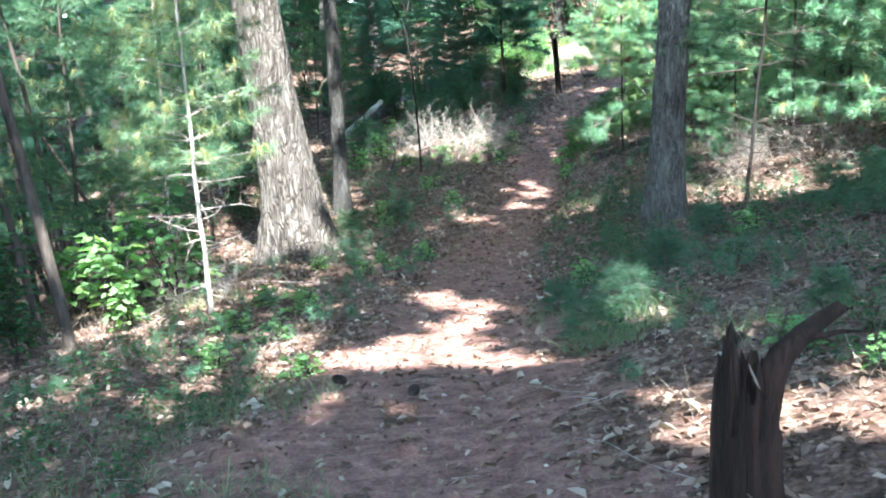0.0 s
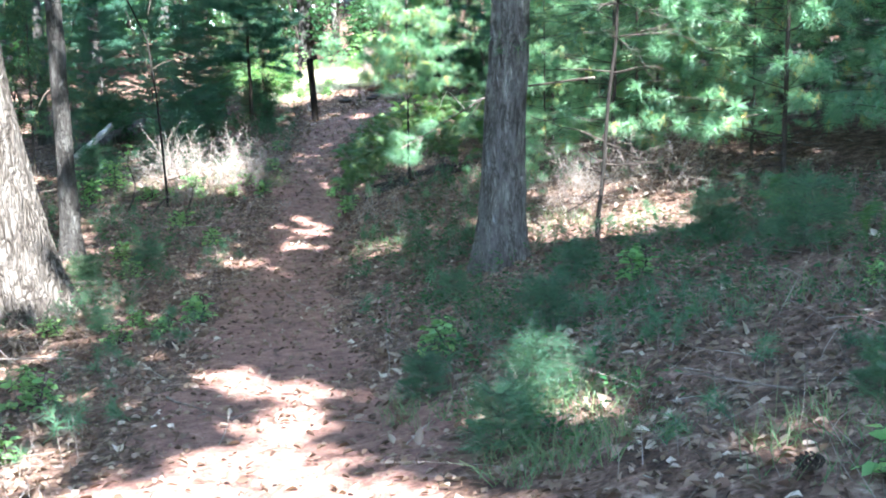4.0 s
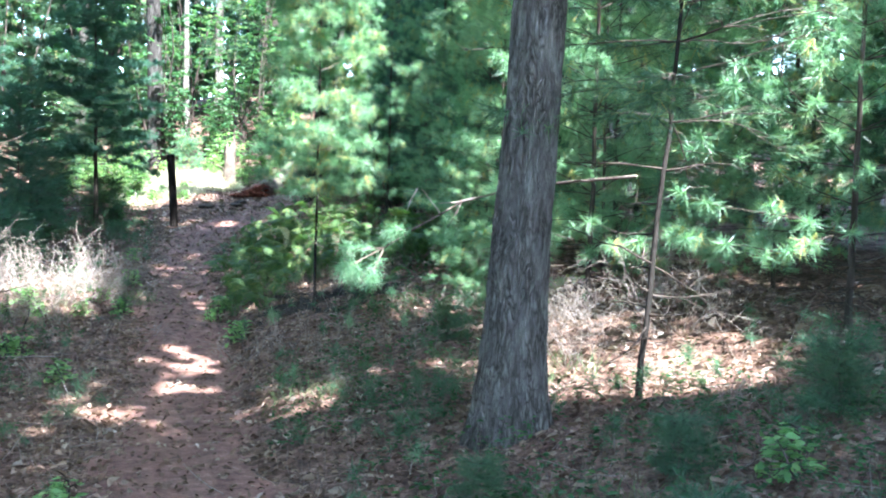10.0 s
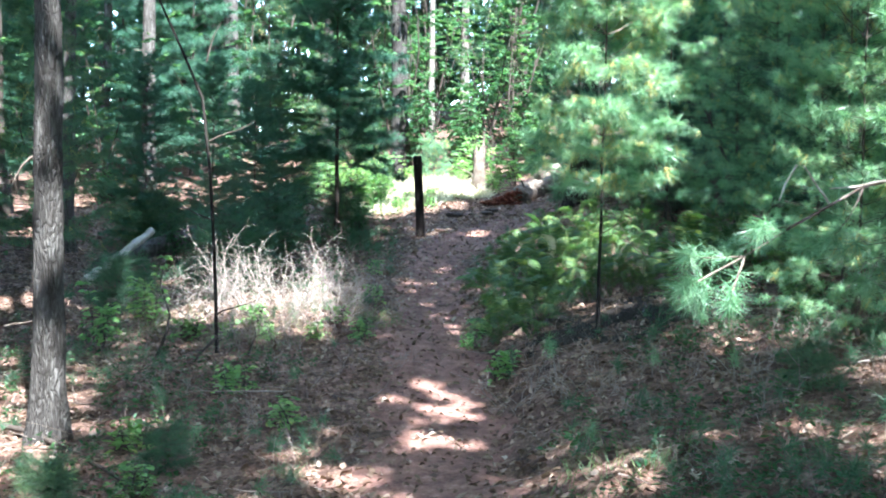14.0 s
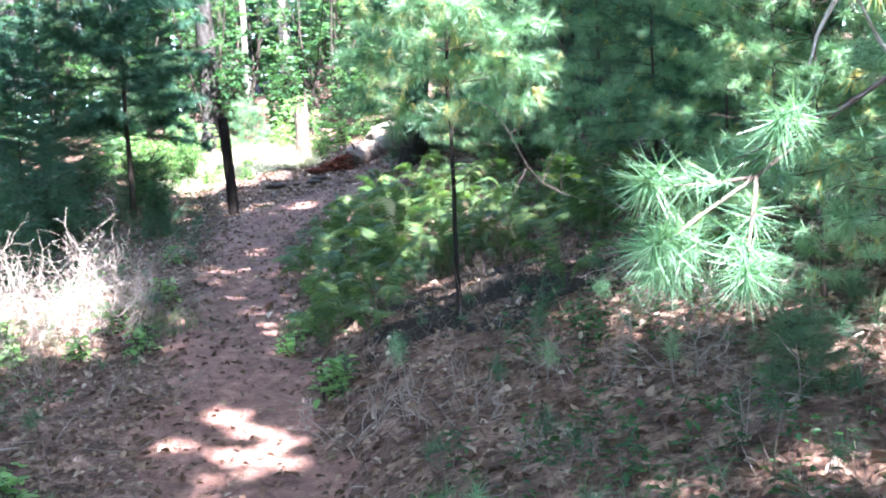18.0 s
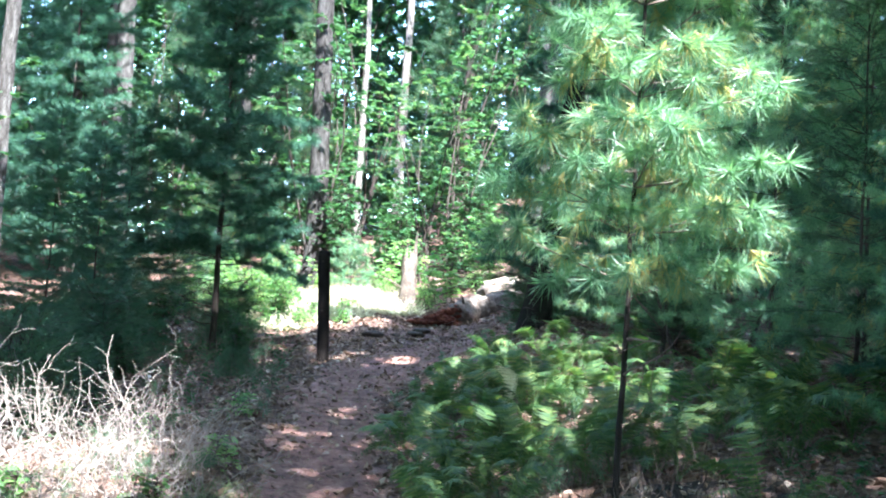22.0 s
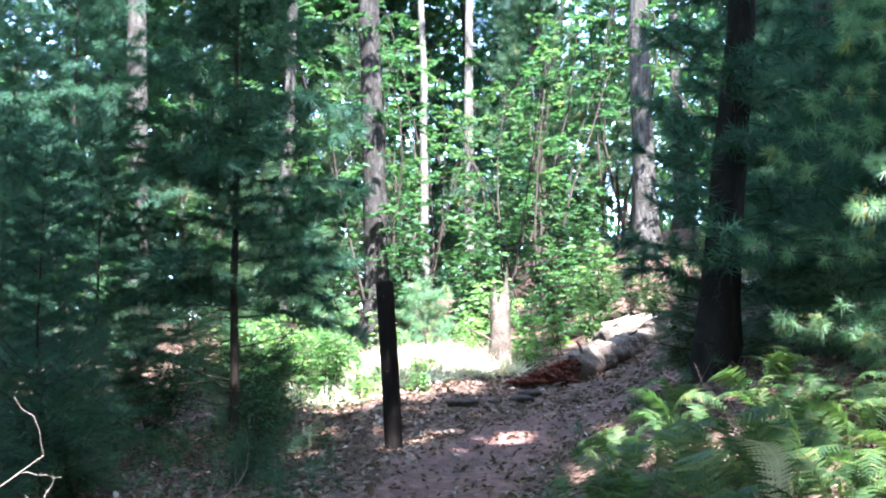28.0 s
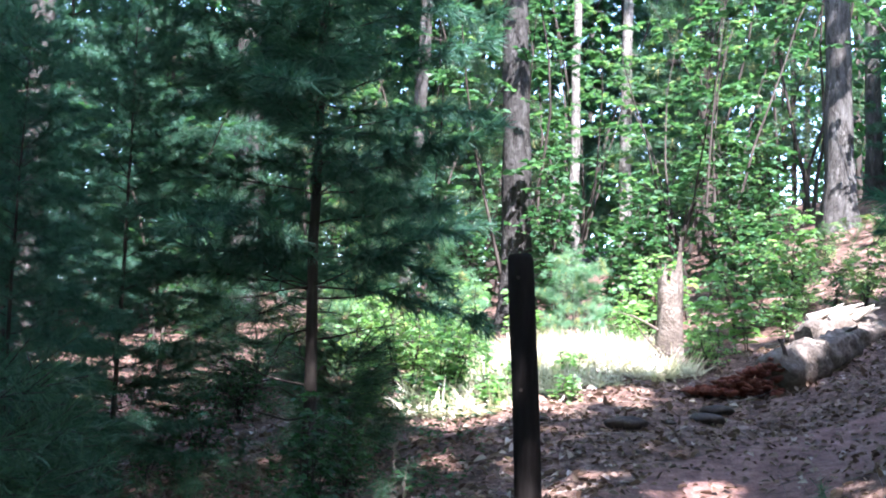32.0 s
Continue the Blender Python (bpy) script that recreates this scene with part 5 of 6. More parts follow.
def build_snag():
    x, y = 0.83, 3.82
    gen = np.random.default_rng(8)
    ob = thing("broken_stump", pose(x, y, gz(x, y)), "dark rotten broken stump with a jagged top and a side limb", "stump")
    n, steps = 54, 22
    a = np.linspace(0, 2 * np.pi, n, endpoint=False)

    def near(c, w):
        return np.exp(-(np.angle(np.exp(1j * (a - c))) / w) ** 2)

    # jagged rim: tall splinters at the west, a torn notch in front, the limb at the east
    tops = 0.50 + 0.14 * near(3.7, .42) + 0.03 * near(2.6, .5) - 0.10 * near(3.05, .16) - 0.09 * near(4.75, .30) + 0.06 * near(.1, .5) + 0.028 * gen.standard_normal(n)
    grain = np.convolve(np.tile(gen.standard_normal(n), 3), np.ones(2) / 2, "same")[n:2 * n] * .0065 + .010 * np.sin(3 * a + .6) + .006 * np.sin(7 * a + 2)
    grain -= .020 * near(4.55, .10) + .014 * near(5.3, .07) + .012 * near(3.95, .06) + .016 * near(3.25, .06)
    g = Geo()
    q = np.linspace(0, 1, steps)
    Z = -.2 + q[:, None] * (tops[None] + .2)
    low = np.exp(-np.maximum(Z, 0) / .16)
    R = .091 + .016 * low + grain[None] * (1 + .4 * low) + .0025 * gen.standard_normal(Z.shape) + .006 * np.sin(Z * 11 + 2 * a[None])
    R = R - .018 * np.clip((q[:, None] - .82) / .18, 0, 1) ** 2
    V = np.stack([R * np.cos(a) - .012 * Z, R * np.sin(a), Z], -1)
    ri = R[-1] * .60
    inner = np.stack([ri * np.cos(a) - .012 * tops, ri * np.sin(a), tops - .05], -1)
    floor_ = np.stack([ri * .7 * np.cos(a), ri * .7 * np.sin(a), np.full(n, .30)], -1)
    v = np.concatenate([V.reshape(-1, 3), inner, floor_, [[0, 0, .28]]])
    k = np.arange(n)
    k2 = (k + 1) % n
    f = [(i * n + k, i * n + k2, (i + 1) * n + k2, (i + 1) * n + k) for i in range(steps + 1)]
    g.add(v, np.concatenate([np.stack(t, 1) for t in f]))
    g.add(v, np.stack([(steps + 1) * n + k, (steps + 1) * n + k2, np.full(n, (steps + 2) * n)], 1))
    part("shell", g, M_SNAG, ob)
    arm = Geo()
    tube(arm, np.array([[.045, -.02, .20], [.062, -.02, .34], [.08, -.02, .45], [.115, -.015, .535], [.18, -.01, .60], [.25, 0, .65], [.31, .01, .69], [.355, .01, .685]]), [.044, .048, .050, .044, .036, .030, .025, .008], 14, rough=.09, gen=gen)
    part("limb", arm, M_SNAG, ob)
    side = Geo()
    tube(side, np.array([[.20, -.01, .60], [.26, .0, .598], [.32, .01, .606], [.40, .02, .602]]), [.020, .013, .009, .003], 8, rough=.06, gen=gen)
    part("side_branch", side, M_SNAG, ob)
    for pts, r in (([(-.075, -.085, .28), (-.07, -.092, .44), (-.066, -.09, .585)], .010), ([(-.035, -.105, .34), (-.03, -.11, .45), (-.022, -.10, .53)], .008), ([(.035, -.10, .26), (.05, -.098, .38), (.06, -.085, .47)], .009)):
        sp = Geo()
        tube(sp, np.array(pts), [r, r, r * .3], 6, rough=.15, gen=gen)
        part("splinter", sp, M_SNAG, ob)
    for pts in ([(-.015, -.115, .535), (.0, -.135, .49), (.018, -.13, .455)], [(-.02, -.118, .09), (.02, -.125, .05), (.05, -.12, -.02)]):
        sl = Geo()
        tube(sl, np.array(pts), [.002, .006, .002], 6)
        part("pale_splinter", sl, M_STICK, ob, "torn grey wood splinter")


def log_geo(gen, a, b, r0, r1, sides=16, steps=26, rough=.05, sag=0.0, ragged=0.0):
    a, b = np.array(a, float), np.array(b, float)
    t = np.linspace(0, 1, steps)
    p = a + (b - a) * t[:, None]
    p[:, 2] += -sag * np.sin(t * np.pi) + .012 * np.cumsum(gen.standard_normal(steps)) * .3
    r = r0 + (r1 - r0) * t
    g = Geo()
    tube(g, p, r * (1 + .06 * np.sin(t * 19) + .09 * np.sin(t * 43 + 1) * np.sin(t * 11)), sides, rough=rough, gen=gen)
    return g


def chunk(geo, gen, c, s, flat=.7, n=8):
    """An angular crumb of wood: the hull of a few points."""
    bm = bmesh.new()
    for q in unit(gen.standard_normal((n, 3))) * s * gen.uniform(.6, 1.2, (n, 1)) * np.array([1.3, 1, flat]) + c:
        bm.verts.new(q)
    bmesh.ops.convex_hull(bm, input=bm.verts)
    bm.verts.index_update()
    geo.add([w.co for w in bm.verts], [[w.index for w in f.verts] for f in bm.faces if len(f.verts) == 3])
    bm.free()


def knotty(gen, a, b, r0, r1, steps=30, sides=26, lump=.10, crack=.12):
    """A decaying stem: swollen, split lengthwise and worn."""
    a, b = np.array(a, float), np.array(b, float)
    t = np.linspace(0, 1, steps)
    d = unit(b - a)
    s = unit(np.cross(d, [0, 0, 1.0]))
    u = np.cross(s, d)
    ang = np.linspace(0, 2 * np.pi, sides, endpoint=False)
    ph = gen.uniform(0, 6.28, 8)
    A, T = np.meshgrid(ang, t)
    R = (r0 + (r1 - r0) * T) * (1 + lump * np.sin(2 * A + 5 * T + ph[0]) * np.sin(7 * T + ph[1]) + lump * .6 * np.sin(5 * A + ph[2] + 3 * T) + .05 * np.sin(17 * T + ph[3] + 2 * A) + .035 * gen.standard_normal(A.shape))
    for k in range(4):
        R *= 1 - crack * np.exp(-((np.angle(np.exp(1j * (A - ph[4 + k] - .5 * T)))) / .14) ** 2)
    R *= (1 - .35 * np.clip((T - .95) / .05, 0, 1)) * (1 - .25 * np.clip((.05 - T) / .05, 0, 1))
    p = a + (b - a) * T[..., None] + R[..., None] * (np.cos(A)[..., None] * s + np.sin(A)[..., None] * u)
    i, j = np.meshgrid(np.arange(steps - 1), np.arange(sides), indexing="ij")
    j2 = (j + 1) % sides
    g = Geo().add(p, np.stack([i * sides + j, (i + 1) * sides + j, (i + 1) * sides + j2, i * sides + j2], -1).reshape(-1, 4))
    g.add(p[0], [list(range(sides))])
    g.add(p[-1], [list(range(sides))[::-1]])
    return g


def build_logs():
    gen = np.random.default_rng(12)
    z0 = gz(3.6, 28.95)

    def rise(x, y, h):
        return (x, y, gz(3.6 + x, 28.95 + y) - z0 + h)

    ob = thing("fallen_log", pose(3.6, 28.95, z0), "decaying grey-brown fallen log, one end rotted to red crumbs", "log")
    part("stem", knotty(gen, rise(.08, .06, .14), rise(.52, .40, .13), .19, .18), M_LOG, ob)
    part("stem", knotty(gen, rise(.54, .44, .10), rise(.95, .85, .09), .16, .14), M_LOG, ob)
    part("stem", knotty(gen, rise(.96, .90, .08), rise(1.55, 1.5, .06), .125, .09), M_LOG, ob)
    for k in range(9):
        bare = Geo()
        chunk(bare, gen, np.array(rise(.50 + gen.normal(0, .04), .27 + gen.normal(0, .03), .20 + gen.normal(0, .04))), gen.uniform(.035, .06), flat=.9)
        part("bare_wood", bare, M_DEAD, ob, "pale bare wood where the bark broke away")
    rot = Geo()
    for k in range(210):
        u = gen.random()
        c = np.array([.12 - .72 * u + gen.normal(0, .03), gen.normal(-.02 - .05 * u, .10), 0])
        c[2] = gen.uniform(0, 1) * .31 * (1 - u) ** 1.3 + .02
        chunk(rot, gen, c, gen.uniform(.022, .07))
    tagged(part("rotten_end", rot, M_ROT, ob, "crumbled red rotten heartwood"), kind="stuff")
    for s, e, r in ((rise(.16, .02, .28), rise(.14, -.03, .44), .022), (rise(.9, .8, .18), rise(1.02, .68, .36), .018)):
        part("broken_branch", tube(Geo(), curve3(gen, s, np.array(e) - np.array(s), .16, 4, .15), np.linspace(r, r * .5, 5), 7), M_BARK_DARK, ob)
    # a second log behind it, brown and hollow, with torn pale wood on top
    z2 = gz(4.6, 30.2)
    ob = thing("splintered_log", pose(4.6, 30.2, z2), "brown hollow log with torn pale wood lying in the sun", "log")
    top = gz(5.0, 30.5) - z2
    part("stem", knotty(gen, (-.32, -.12, gz(4.28, 30.08) - z2 + .10), (.45, .28, top + .10), .19, .15, lump=.16), M_LOG, ob)
    for k in range(9):
        s = np.array([gen.uniform(-.3, .15), gen.uniform(-.05, .15), gen.uniform(.20, .27)])
        s[2] += top * (s[0] + .1)
        e = np.array([gen.uniform(.18, .40), gen.uniform(-.05, .12), gen.uniform(.06, .17)])
        part("splinter", tube(Geo(), np.array([s, s + e * .5, s + e]), [.04, .034, .006], 5, rough=.2, gen=gen), M_DEAD, ob)
    x, y = 5.45, 30.75
    ob = thing("forked_branch", pose(x, y, gz(x, y)), "weathered grey forked branch stub beside the trail", "branch")
    part("stem", tube(Geo(), np.array([(-.12, 0, -.05), (-.07, 0, .12), (-.09, 0, .24)]), [.06, .05, .02], 9, rough=.1, gen=gen), M_DEAD, ob)
    part("fork", tube(Geo(), np.array([(-.08, 0, .16), (.05, -.02, .10), (.20, -.05, .0)]), [.045, .035, .018], 8, rough=.1, gen=gen), M_DEAD, ob)
    z3 = gz(6.5, 31.6)
    ob = thing("pale_log", pose(6.7, 31.9, z3), "pale barkless log lying across the rise", "log")
    part("stem", log_geo(gen, (-.5, -.1, .12), (2.4, .8, .5), .10, .09), M_DEAD, ob, smooth=True)
    part("broken_branch", tube(Geo(), curve3(gen, (-.35, -.05, .15), (.3, -.6, -.1), .7, 5, .12), np.linspace(.05, .02, 6), 7), M_DEAD, ob)
    # grey stump
    x, y = 3.28, 31.0
    ob = thing("grey_stump", pose(x, y, gz(x, y)), "weathered grey broken stump with a spike of wood", "stump")
    g = Geo()
    n = 22
    a = np.linspace(0, 2 * np.pi, n, endpoint=False)
    tops = .78 + .08 * gen.standard_normal(n)
    tops[(a < .7) | (a > 5.9)] += .26
    zz = np.linspace(0, 1, 9)
    v = [((.13 + .05 * math.exp(-(q * tops[k]) / .1) - .02 * q + .008 * gen.standard_normal()) * math.cos(a[k]) * (1 - .25 * max(0, q - .75)), (.13 + .05 * math.exp(-(q * tops[k]) / .1) - .02 * q) * math.sin(a[k]) * (1 - .25 * max(0, q - .75)), -.1 + q * (tops[k] + .1)) for q in zz for k in range(n)]
    g.add(v, [(i * n + j, i * n + (j + 1) % n, (i + 1) * n + (j + 1) % n, (i + 1) * n + j) for i in range(8) for j in range(n)])
    g.add(v[-n:] + [(0, 0, .5)], [(j, (j + 1) % n, n) for j in range(n)])
    part("bole", g, M_LOG, ob)
    for s, e in (((-.1, -.08, .1), (-.45, -.2, .35)), ((-.12, -.05, .3), (-.4, -.05, .75)), ((.05, -.1, .05), (-.2, -.4, .2))):
        part("broken_branch", tube(Geo(), curve3(gen, s, np.array(e) - np.array(s), .45, 5, .18), np.linspace(.014, .004, 6), 6), M_STICK, ob)
    # old logs in the shade
    for x0, y0, x1, y1, r, mt, lab, h in ((-2.95, 22.8, -2.3, 24.0, .06, M_PALE_STEM, "short pale barkless log propped in the shade", .55), (-2.9, 23.6, -1.0, 26.3, .13, M_BARK, "mossy grey log lying in the shade", .5)):
        za, zb = gz(x0, y0), gz(x1, y1)
        ob = thing("fallen_log", pose(x0, y0, za), lab, "log")
        part("stem", log_geo(gen, (0, 0, r * .9), (x1 - x0, y1 - y0, zb - za + h), r, r * .8), mt, ob, smooth=True)


def build_stones():
    for k, (x, y, s) in enumerate(((2.3, 27.7, .14), (2.9, 28.0, .13), (1.75, 28.0, .06), (3.05, 28.25, .12), (2.6, 27.8, .05))):
        gen = np.random.default_rng(60 + k)
        bm = bmesh.new()
        bmesh.ops.create_icosphere(bm, subdivisions=3, radius=s)
        for v in bm.verts:
            v.co *= 1 + .22 * noise.noise(v.co / s * 1.1 + Vector((k * 3, 0, 0))) + .05 * noise.noise(v.co / s * 4)
            v.co.z *= .36
        me = bpy.data.meshes.new("stone")
        for f in bm.faces:
            f.smooth = True
        bm.to_mesh(me)
        bm.free()
        me.materials.append(M_STONE)
        ob = new("stone", me)
        ob.matrix_basis = pose(x, y, gz(x, y) + s * .12, 0, 0, gen.uniform(0, 360))
        tagged(ob, "rough brown stone half sunk beside the trail", "stone", "stones by the trail")


def build_poles():
    gen = np.random.default_rng(66)
    x, y = -1.2, 18.95
    ob = thing("thin_sapling", pose(x, y, gz(x, y)), "thin dark crooked sapling stem without leaves", "sapling")
    part("stem", tube(Geo(), np.array([[0, 0, -.1], [-.02, 0, .5], [-.05, 0, 1.1], [-.08, 0, 1.57], [-.16, 0, 2.28], [-.37, .1, 2.75], [-.58, .1, 3.2], [-.9, .2, 3.9]]), [.019, .016, .015, .014, .013, .012, .010, .006], 8), M_BARK_BLACK, ob, smooth=True)
    for z, e in ((.35, (.3, -.1, .25)), (1.2, (-.3, .1, .2)), (1.9, (.35, .1, .3)), (2.6, (.3, 0, .4))):
        part("dead_limb", tube(Geo(), curve3(gen, (-.05 * z, 0, z), e, .45, 5, .2), np.linspace(.008, .003, 6), 4), M_BARK_DARK, ob)
    for x, y, dx, dz, r in ((-1.75, 18.9, .05, .75, .016), (-1.45, 18.6, .12, .35, .02), (-.95, 18.7, .16, .3, .014)):
        ob = thing("dead_sapling", pose(x, y, gz(x, y)), "short black dead stem standing in the brush", "dead stem")
        part("stem", tube(Geo(), curve3(gen, (0, 0, -.05), (dx, 0, dz), dz * 1.2, 6, .18), np.linspace(r, r * .5, 7), 6), M_BARK_DARK, ob)
    for x, y, top, r, lab in ((-3.6, 11.7, (-1.35, .6, 2.2), .035, "dead pole leaning among the pines"), (-4.3, 11.4, (-.6, .2, 4.2), .03, "thin dark leaning pine pole"), (-4.5, 10.9, (-.5, .3, 3.6), .028, "thin dark leaning pine pole"),
                              (-4.6, 13.8, (-.5, .4, 5.0), .06, "dark slender trunk among young pines"), (-4.0, 12.6, (-.55, .2, 1.7), .03, "dead pole leaning among the pines"), 
                              (-4.9, 12.2, (-1.2, .2, 4.0), .035, "thin dark leaning pine pole"), (-3.5, 9.05, (-.95, .3, 4.9), .055, "dark leaning trunk with bare side limbs"), (-3.95, 9.7, (-.9, .2, 3.4), .04, "dark leaning trunk with bare side limbs"), (4.6, 23.2, (-.5, .4, 1.5), .022, "bare dead pole leaning behind the ferns"), (5.2, 24.0, (.3, .2, 2.6), .035, "bare dead pole leaning behind the ferns"), (4.9, 22.6, (.7, .3, 1.6), .02, "bare dead pole leaning behind the ferns"), (5.6, 23.0, (-.9, .5, 1.9), .024, "bare dead pole leaning behind the ferns")):
        ob = thing("leaning_pole", pose(x, y, gz(x, y)), lab, "dead pole", "leaning poles")
        part("stem", tube(Geo(), curve3(gen, (0, 0, -.1), top, float(np.linalg.norm(top)), 9, .04), np.linspace(r, r * .5, 10), 7), M_BARK_DARK, ob, smooth=True)
        for q in range(5):
            u = gen.uniform(.25, .9)
            part("dead_limb", tube(Geo(), curve3(gen, np.array(top) * u, (gen.normal(0, 1), gen.normal(0, 1), .2), gen.uniform(.3, .8), 5, .2), np.linspace(.009, .003, 6), 4), M_BARK_DARK, ob)


def build_shade_patch():
    """A near-black sheet that paints the shade under the ferns, slightly humped."""
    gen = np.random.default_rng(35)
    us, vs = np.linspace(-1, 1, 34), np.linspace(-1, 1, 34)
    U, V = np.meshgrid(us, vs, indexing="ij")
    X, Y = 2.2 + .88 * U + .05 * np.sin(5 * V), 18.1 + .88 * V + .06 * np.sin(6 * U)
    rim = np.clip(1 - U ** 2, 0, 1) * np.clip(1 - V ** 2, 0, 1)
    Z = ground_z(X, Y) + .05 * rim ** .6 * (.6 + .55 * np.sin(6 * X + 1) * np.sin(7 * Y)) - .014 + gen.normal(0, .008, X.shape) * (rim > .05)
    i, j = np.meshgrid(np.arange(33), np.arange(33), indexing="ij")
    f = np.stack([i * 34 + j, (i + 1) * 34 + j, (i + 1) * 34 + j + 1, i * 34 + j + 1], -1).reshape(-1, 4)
    ob = part("shade_patch", Geo().add(np.stack([X, Y, Z], -1), f), M_FERN_SHADE, smooth=True)
    tagged(ob, "near-black patch painting the shade under the ferns", "earth bank", kind="structure")
    base = np.stack([gen.uniform(1.5, 2.9, 160), gen.uniform(17.3, 18.6, 160)], 1)
    base = np.column_stack([base, ground_z(base[:, 0], base[:, 1]) + .04])
    g = Geo()
    stalks(g, base, np.stack([gen.normal(0, .35, 160), gen.normal(0, .35, 160), np.ones(160)], 1), gen.uniform(.1, .42, 160), gen.uniform(.0015, .003, 160), gen)
    tagged(part("dead_stalks", g, M_BARK_DARK), "dead brown fern stalks over the painted shade", "dead stalks", kind="stuff")


build_poles()
build_post()
build_snag()
build_logs()
build_stones()
build_shade_patch()


# a low bough of the pine beside the oak, reaching towards the trail
def build_bough():
    gen = np.random.default_rng(31)
    ob = thing("pine_bough", pose(0, 0, 0), "low pine bough beside the trail, needle tufts toned bright for sun", "pine bough")
    main = np.array([(2.64, 12.2, 1.05), (2.2, 12.9, .98), (1.9, 13.3, .86), (1.6, 13.35, .68), (1.35, 13.3, .54), (1.18, 13.26, .46)])
    g = Geo()
    tube(g, main, np.linspace(.011, .004, 6), 6)
    ends = [((1.35, 13.3, .54), (1.08, 13.3, .50)), ((1.18, 13.26, .46), (1.02, 13.18, .40)), ((1.35, 13.3, .54), (1.2, 13.1, .36)), ((1.6, 13.35, .68), (1.42, 13.6, .54)), ((1.6, 13.35, .68), (1.38, 13.2, .66)),
            ((1.9, 13.3, .86), (1.9, 13.6, .82)), ((1.9, 13.3, .86), (1.72, 13.2, .62)), ((2.2, 12.9, .98), (2.0, 12.85, .85)), ((2.2, 12.9, .98), (2.2, 13.25, .95)), ((1.18, 13.26, .46), (1.1, 13.35, .34))]
    pos, way = [], []
    for s, e in ends:
        s, e = np.array(s), np.array(e)
        pts = curve3(gen, s, e - s, np.linalg.norm(e - s), 4, .08)
        tube(g, pts, np.linspace(.006, .003, 5), 5, cap=False)
        d = unit(e - s)
        for q in (2, 3, 4, 4, 4, 4):
            pos.append(pts[q]), way.append(unit(d + .35 * gen.standard_normal(3)))
    part("branch", g, M_STICK, ob)
    ng = Geo()
    needles(ng, np.array(pos), np.array(way), gen, n=56, length=.12, width=.0034, spread=1.0, ball=.5)
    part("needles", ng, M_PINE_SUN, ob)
    for s, e in (((1.75, 13.32, .78), (1.58, 13.3, .95)), ((2.0, 13.2, .9), (1.72, 13.25, .84)), ((1.58, 13.3, .95), (1.5, 13.35, .80))):
        s, e = np.array(s), np.array(e)
        part("bare_twig", tube(Geo(), curve3(gen, s, e - s, np.linalg.norm(e - s), 5, .1), np.linspace(.007, .003, 6), 5), M_DEAD, ob)
    # its lowest spray, nearly bare, sagging towards the trail
    spray = np.array([(1.6, 13.35, .68), (1.42, 13.62, .52), (1.22, 13.72, .47), (1.02, 13.65, .52), (.95, 13.61, .55), (.90, 13.57, .59), (.84, 13.52, .67), (.79, 13.47, .72)])
    part("spray", tube(Geo(), spray, np.linspace(.0036, .0015, 8), 5), M_STICK, ob, "thin nearly bare twig", smooth=True)
    pos, way = [], []
    for k, e in ((2, (-.05, .08, .06)), (3, (-.08, .03, .07)), (3, (.02, .05, .09)), (4, (.05, .04, .08)), (5, (-.05, .0, -.07)), (6, (.07, .02, .03)), (7, (-.05, -.02, .03))):
        pts = curve3(gen, spray[k], e, float(np.linalg.norm(e)) * 1.1, 4, .15)
        part("bare_twig", tube(Geo(), pts, np.linspace(.002, .001, 5), 4), M_STICK, ob)
        if k > 3:
            pos.append(pts[-1])
            way.append(unit(np.array(e)) * .6 + np.array([0, 0, -1.0]))
    limp = Geo()
    needles(limp, np.array(pos + [spray[-1]]), np.array(way + [np.array([-.5, 0, -.8])]), gen, n=12, length=.10, width=.0018, spread=.5)
    part("limp_needles", limp, M_PINE, ob)


build_bough()

# ---- the floor's litter ----
SEEDLINGS = ((1.31, 16.46, .36), (1.68, 16.13, .2), (1.86, 16.01, .22), (2.12, 16.87, .2), (1.0, 14.6, .2), (1.5, 15.2, .16), (.75, 9.8, .16), (1.6, 8.0, .18), (-1.2, 16.0, .2), (-1.6, 18.2, .22), (2.2, 15.4, .22), (1.9, 9.2, .2), (1.1, 11.9, .18), (-1.9, 6.6, .15), (2.6, 17.0, .2), (.6, 23.6, .2), (-.2, 22.8, .25), (2.0, 11.2, .2))
def off_trail(x, y):
    return np.abs(x - at(TRAIL, y)) / at(WIDTH, y)


def scatter(gen, n, x0, x1, y0, y1):
    return gen.uniform(x0, x1, n), gen.uniform(y0, y1, n)


def on_ground(x, y, lift=0.0):
    on = off_trail(x, y) < 0.9
    return np.stack([x, y, ground_z(x, y) + np.where(on, 0.024, 0.008) + lift], 1)


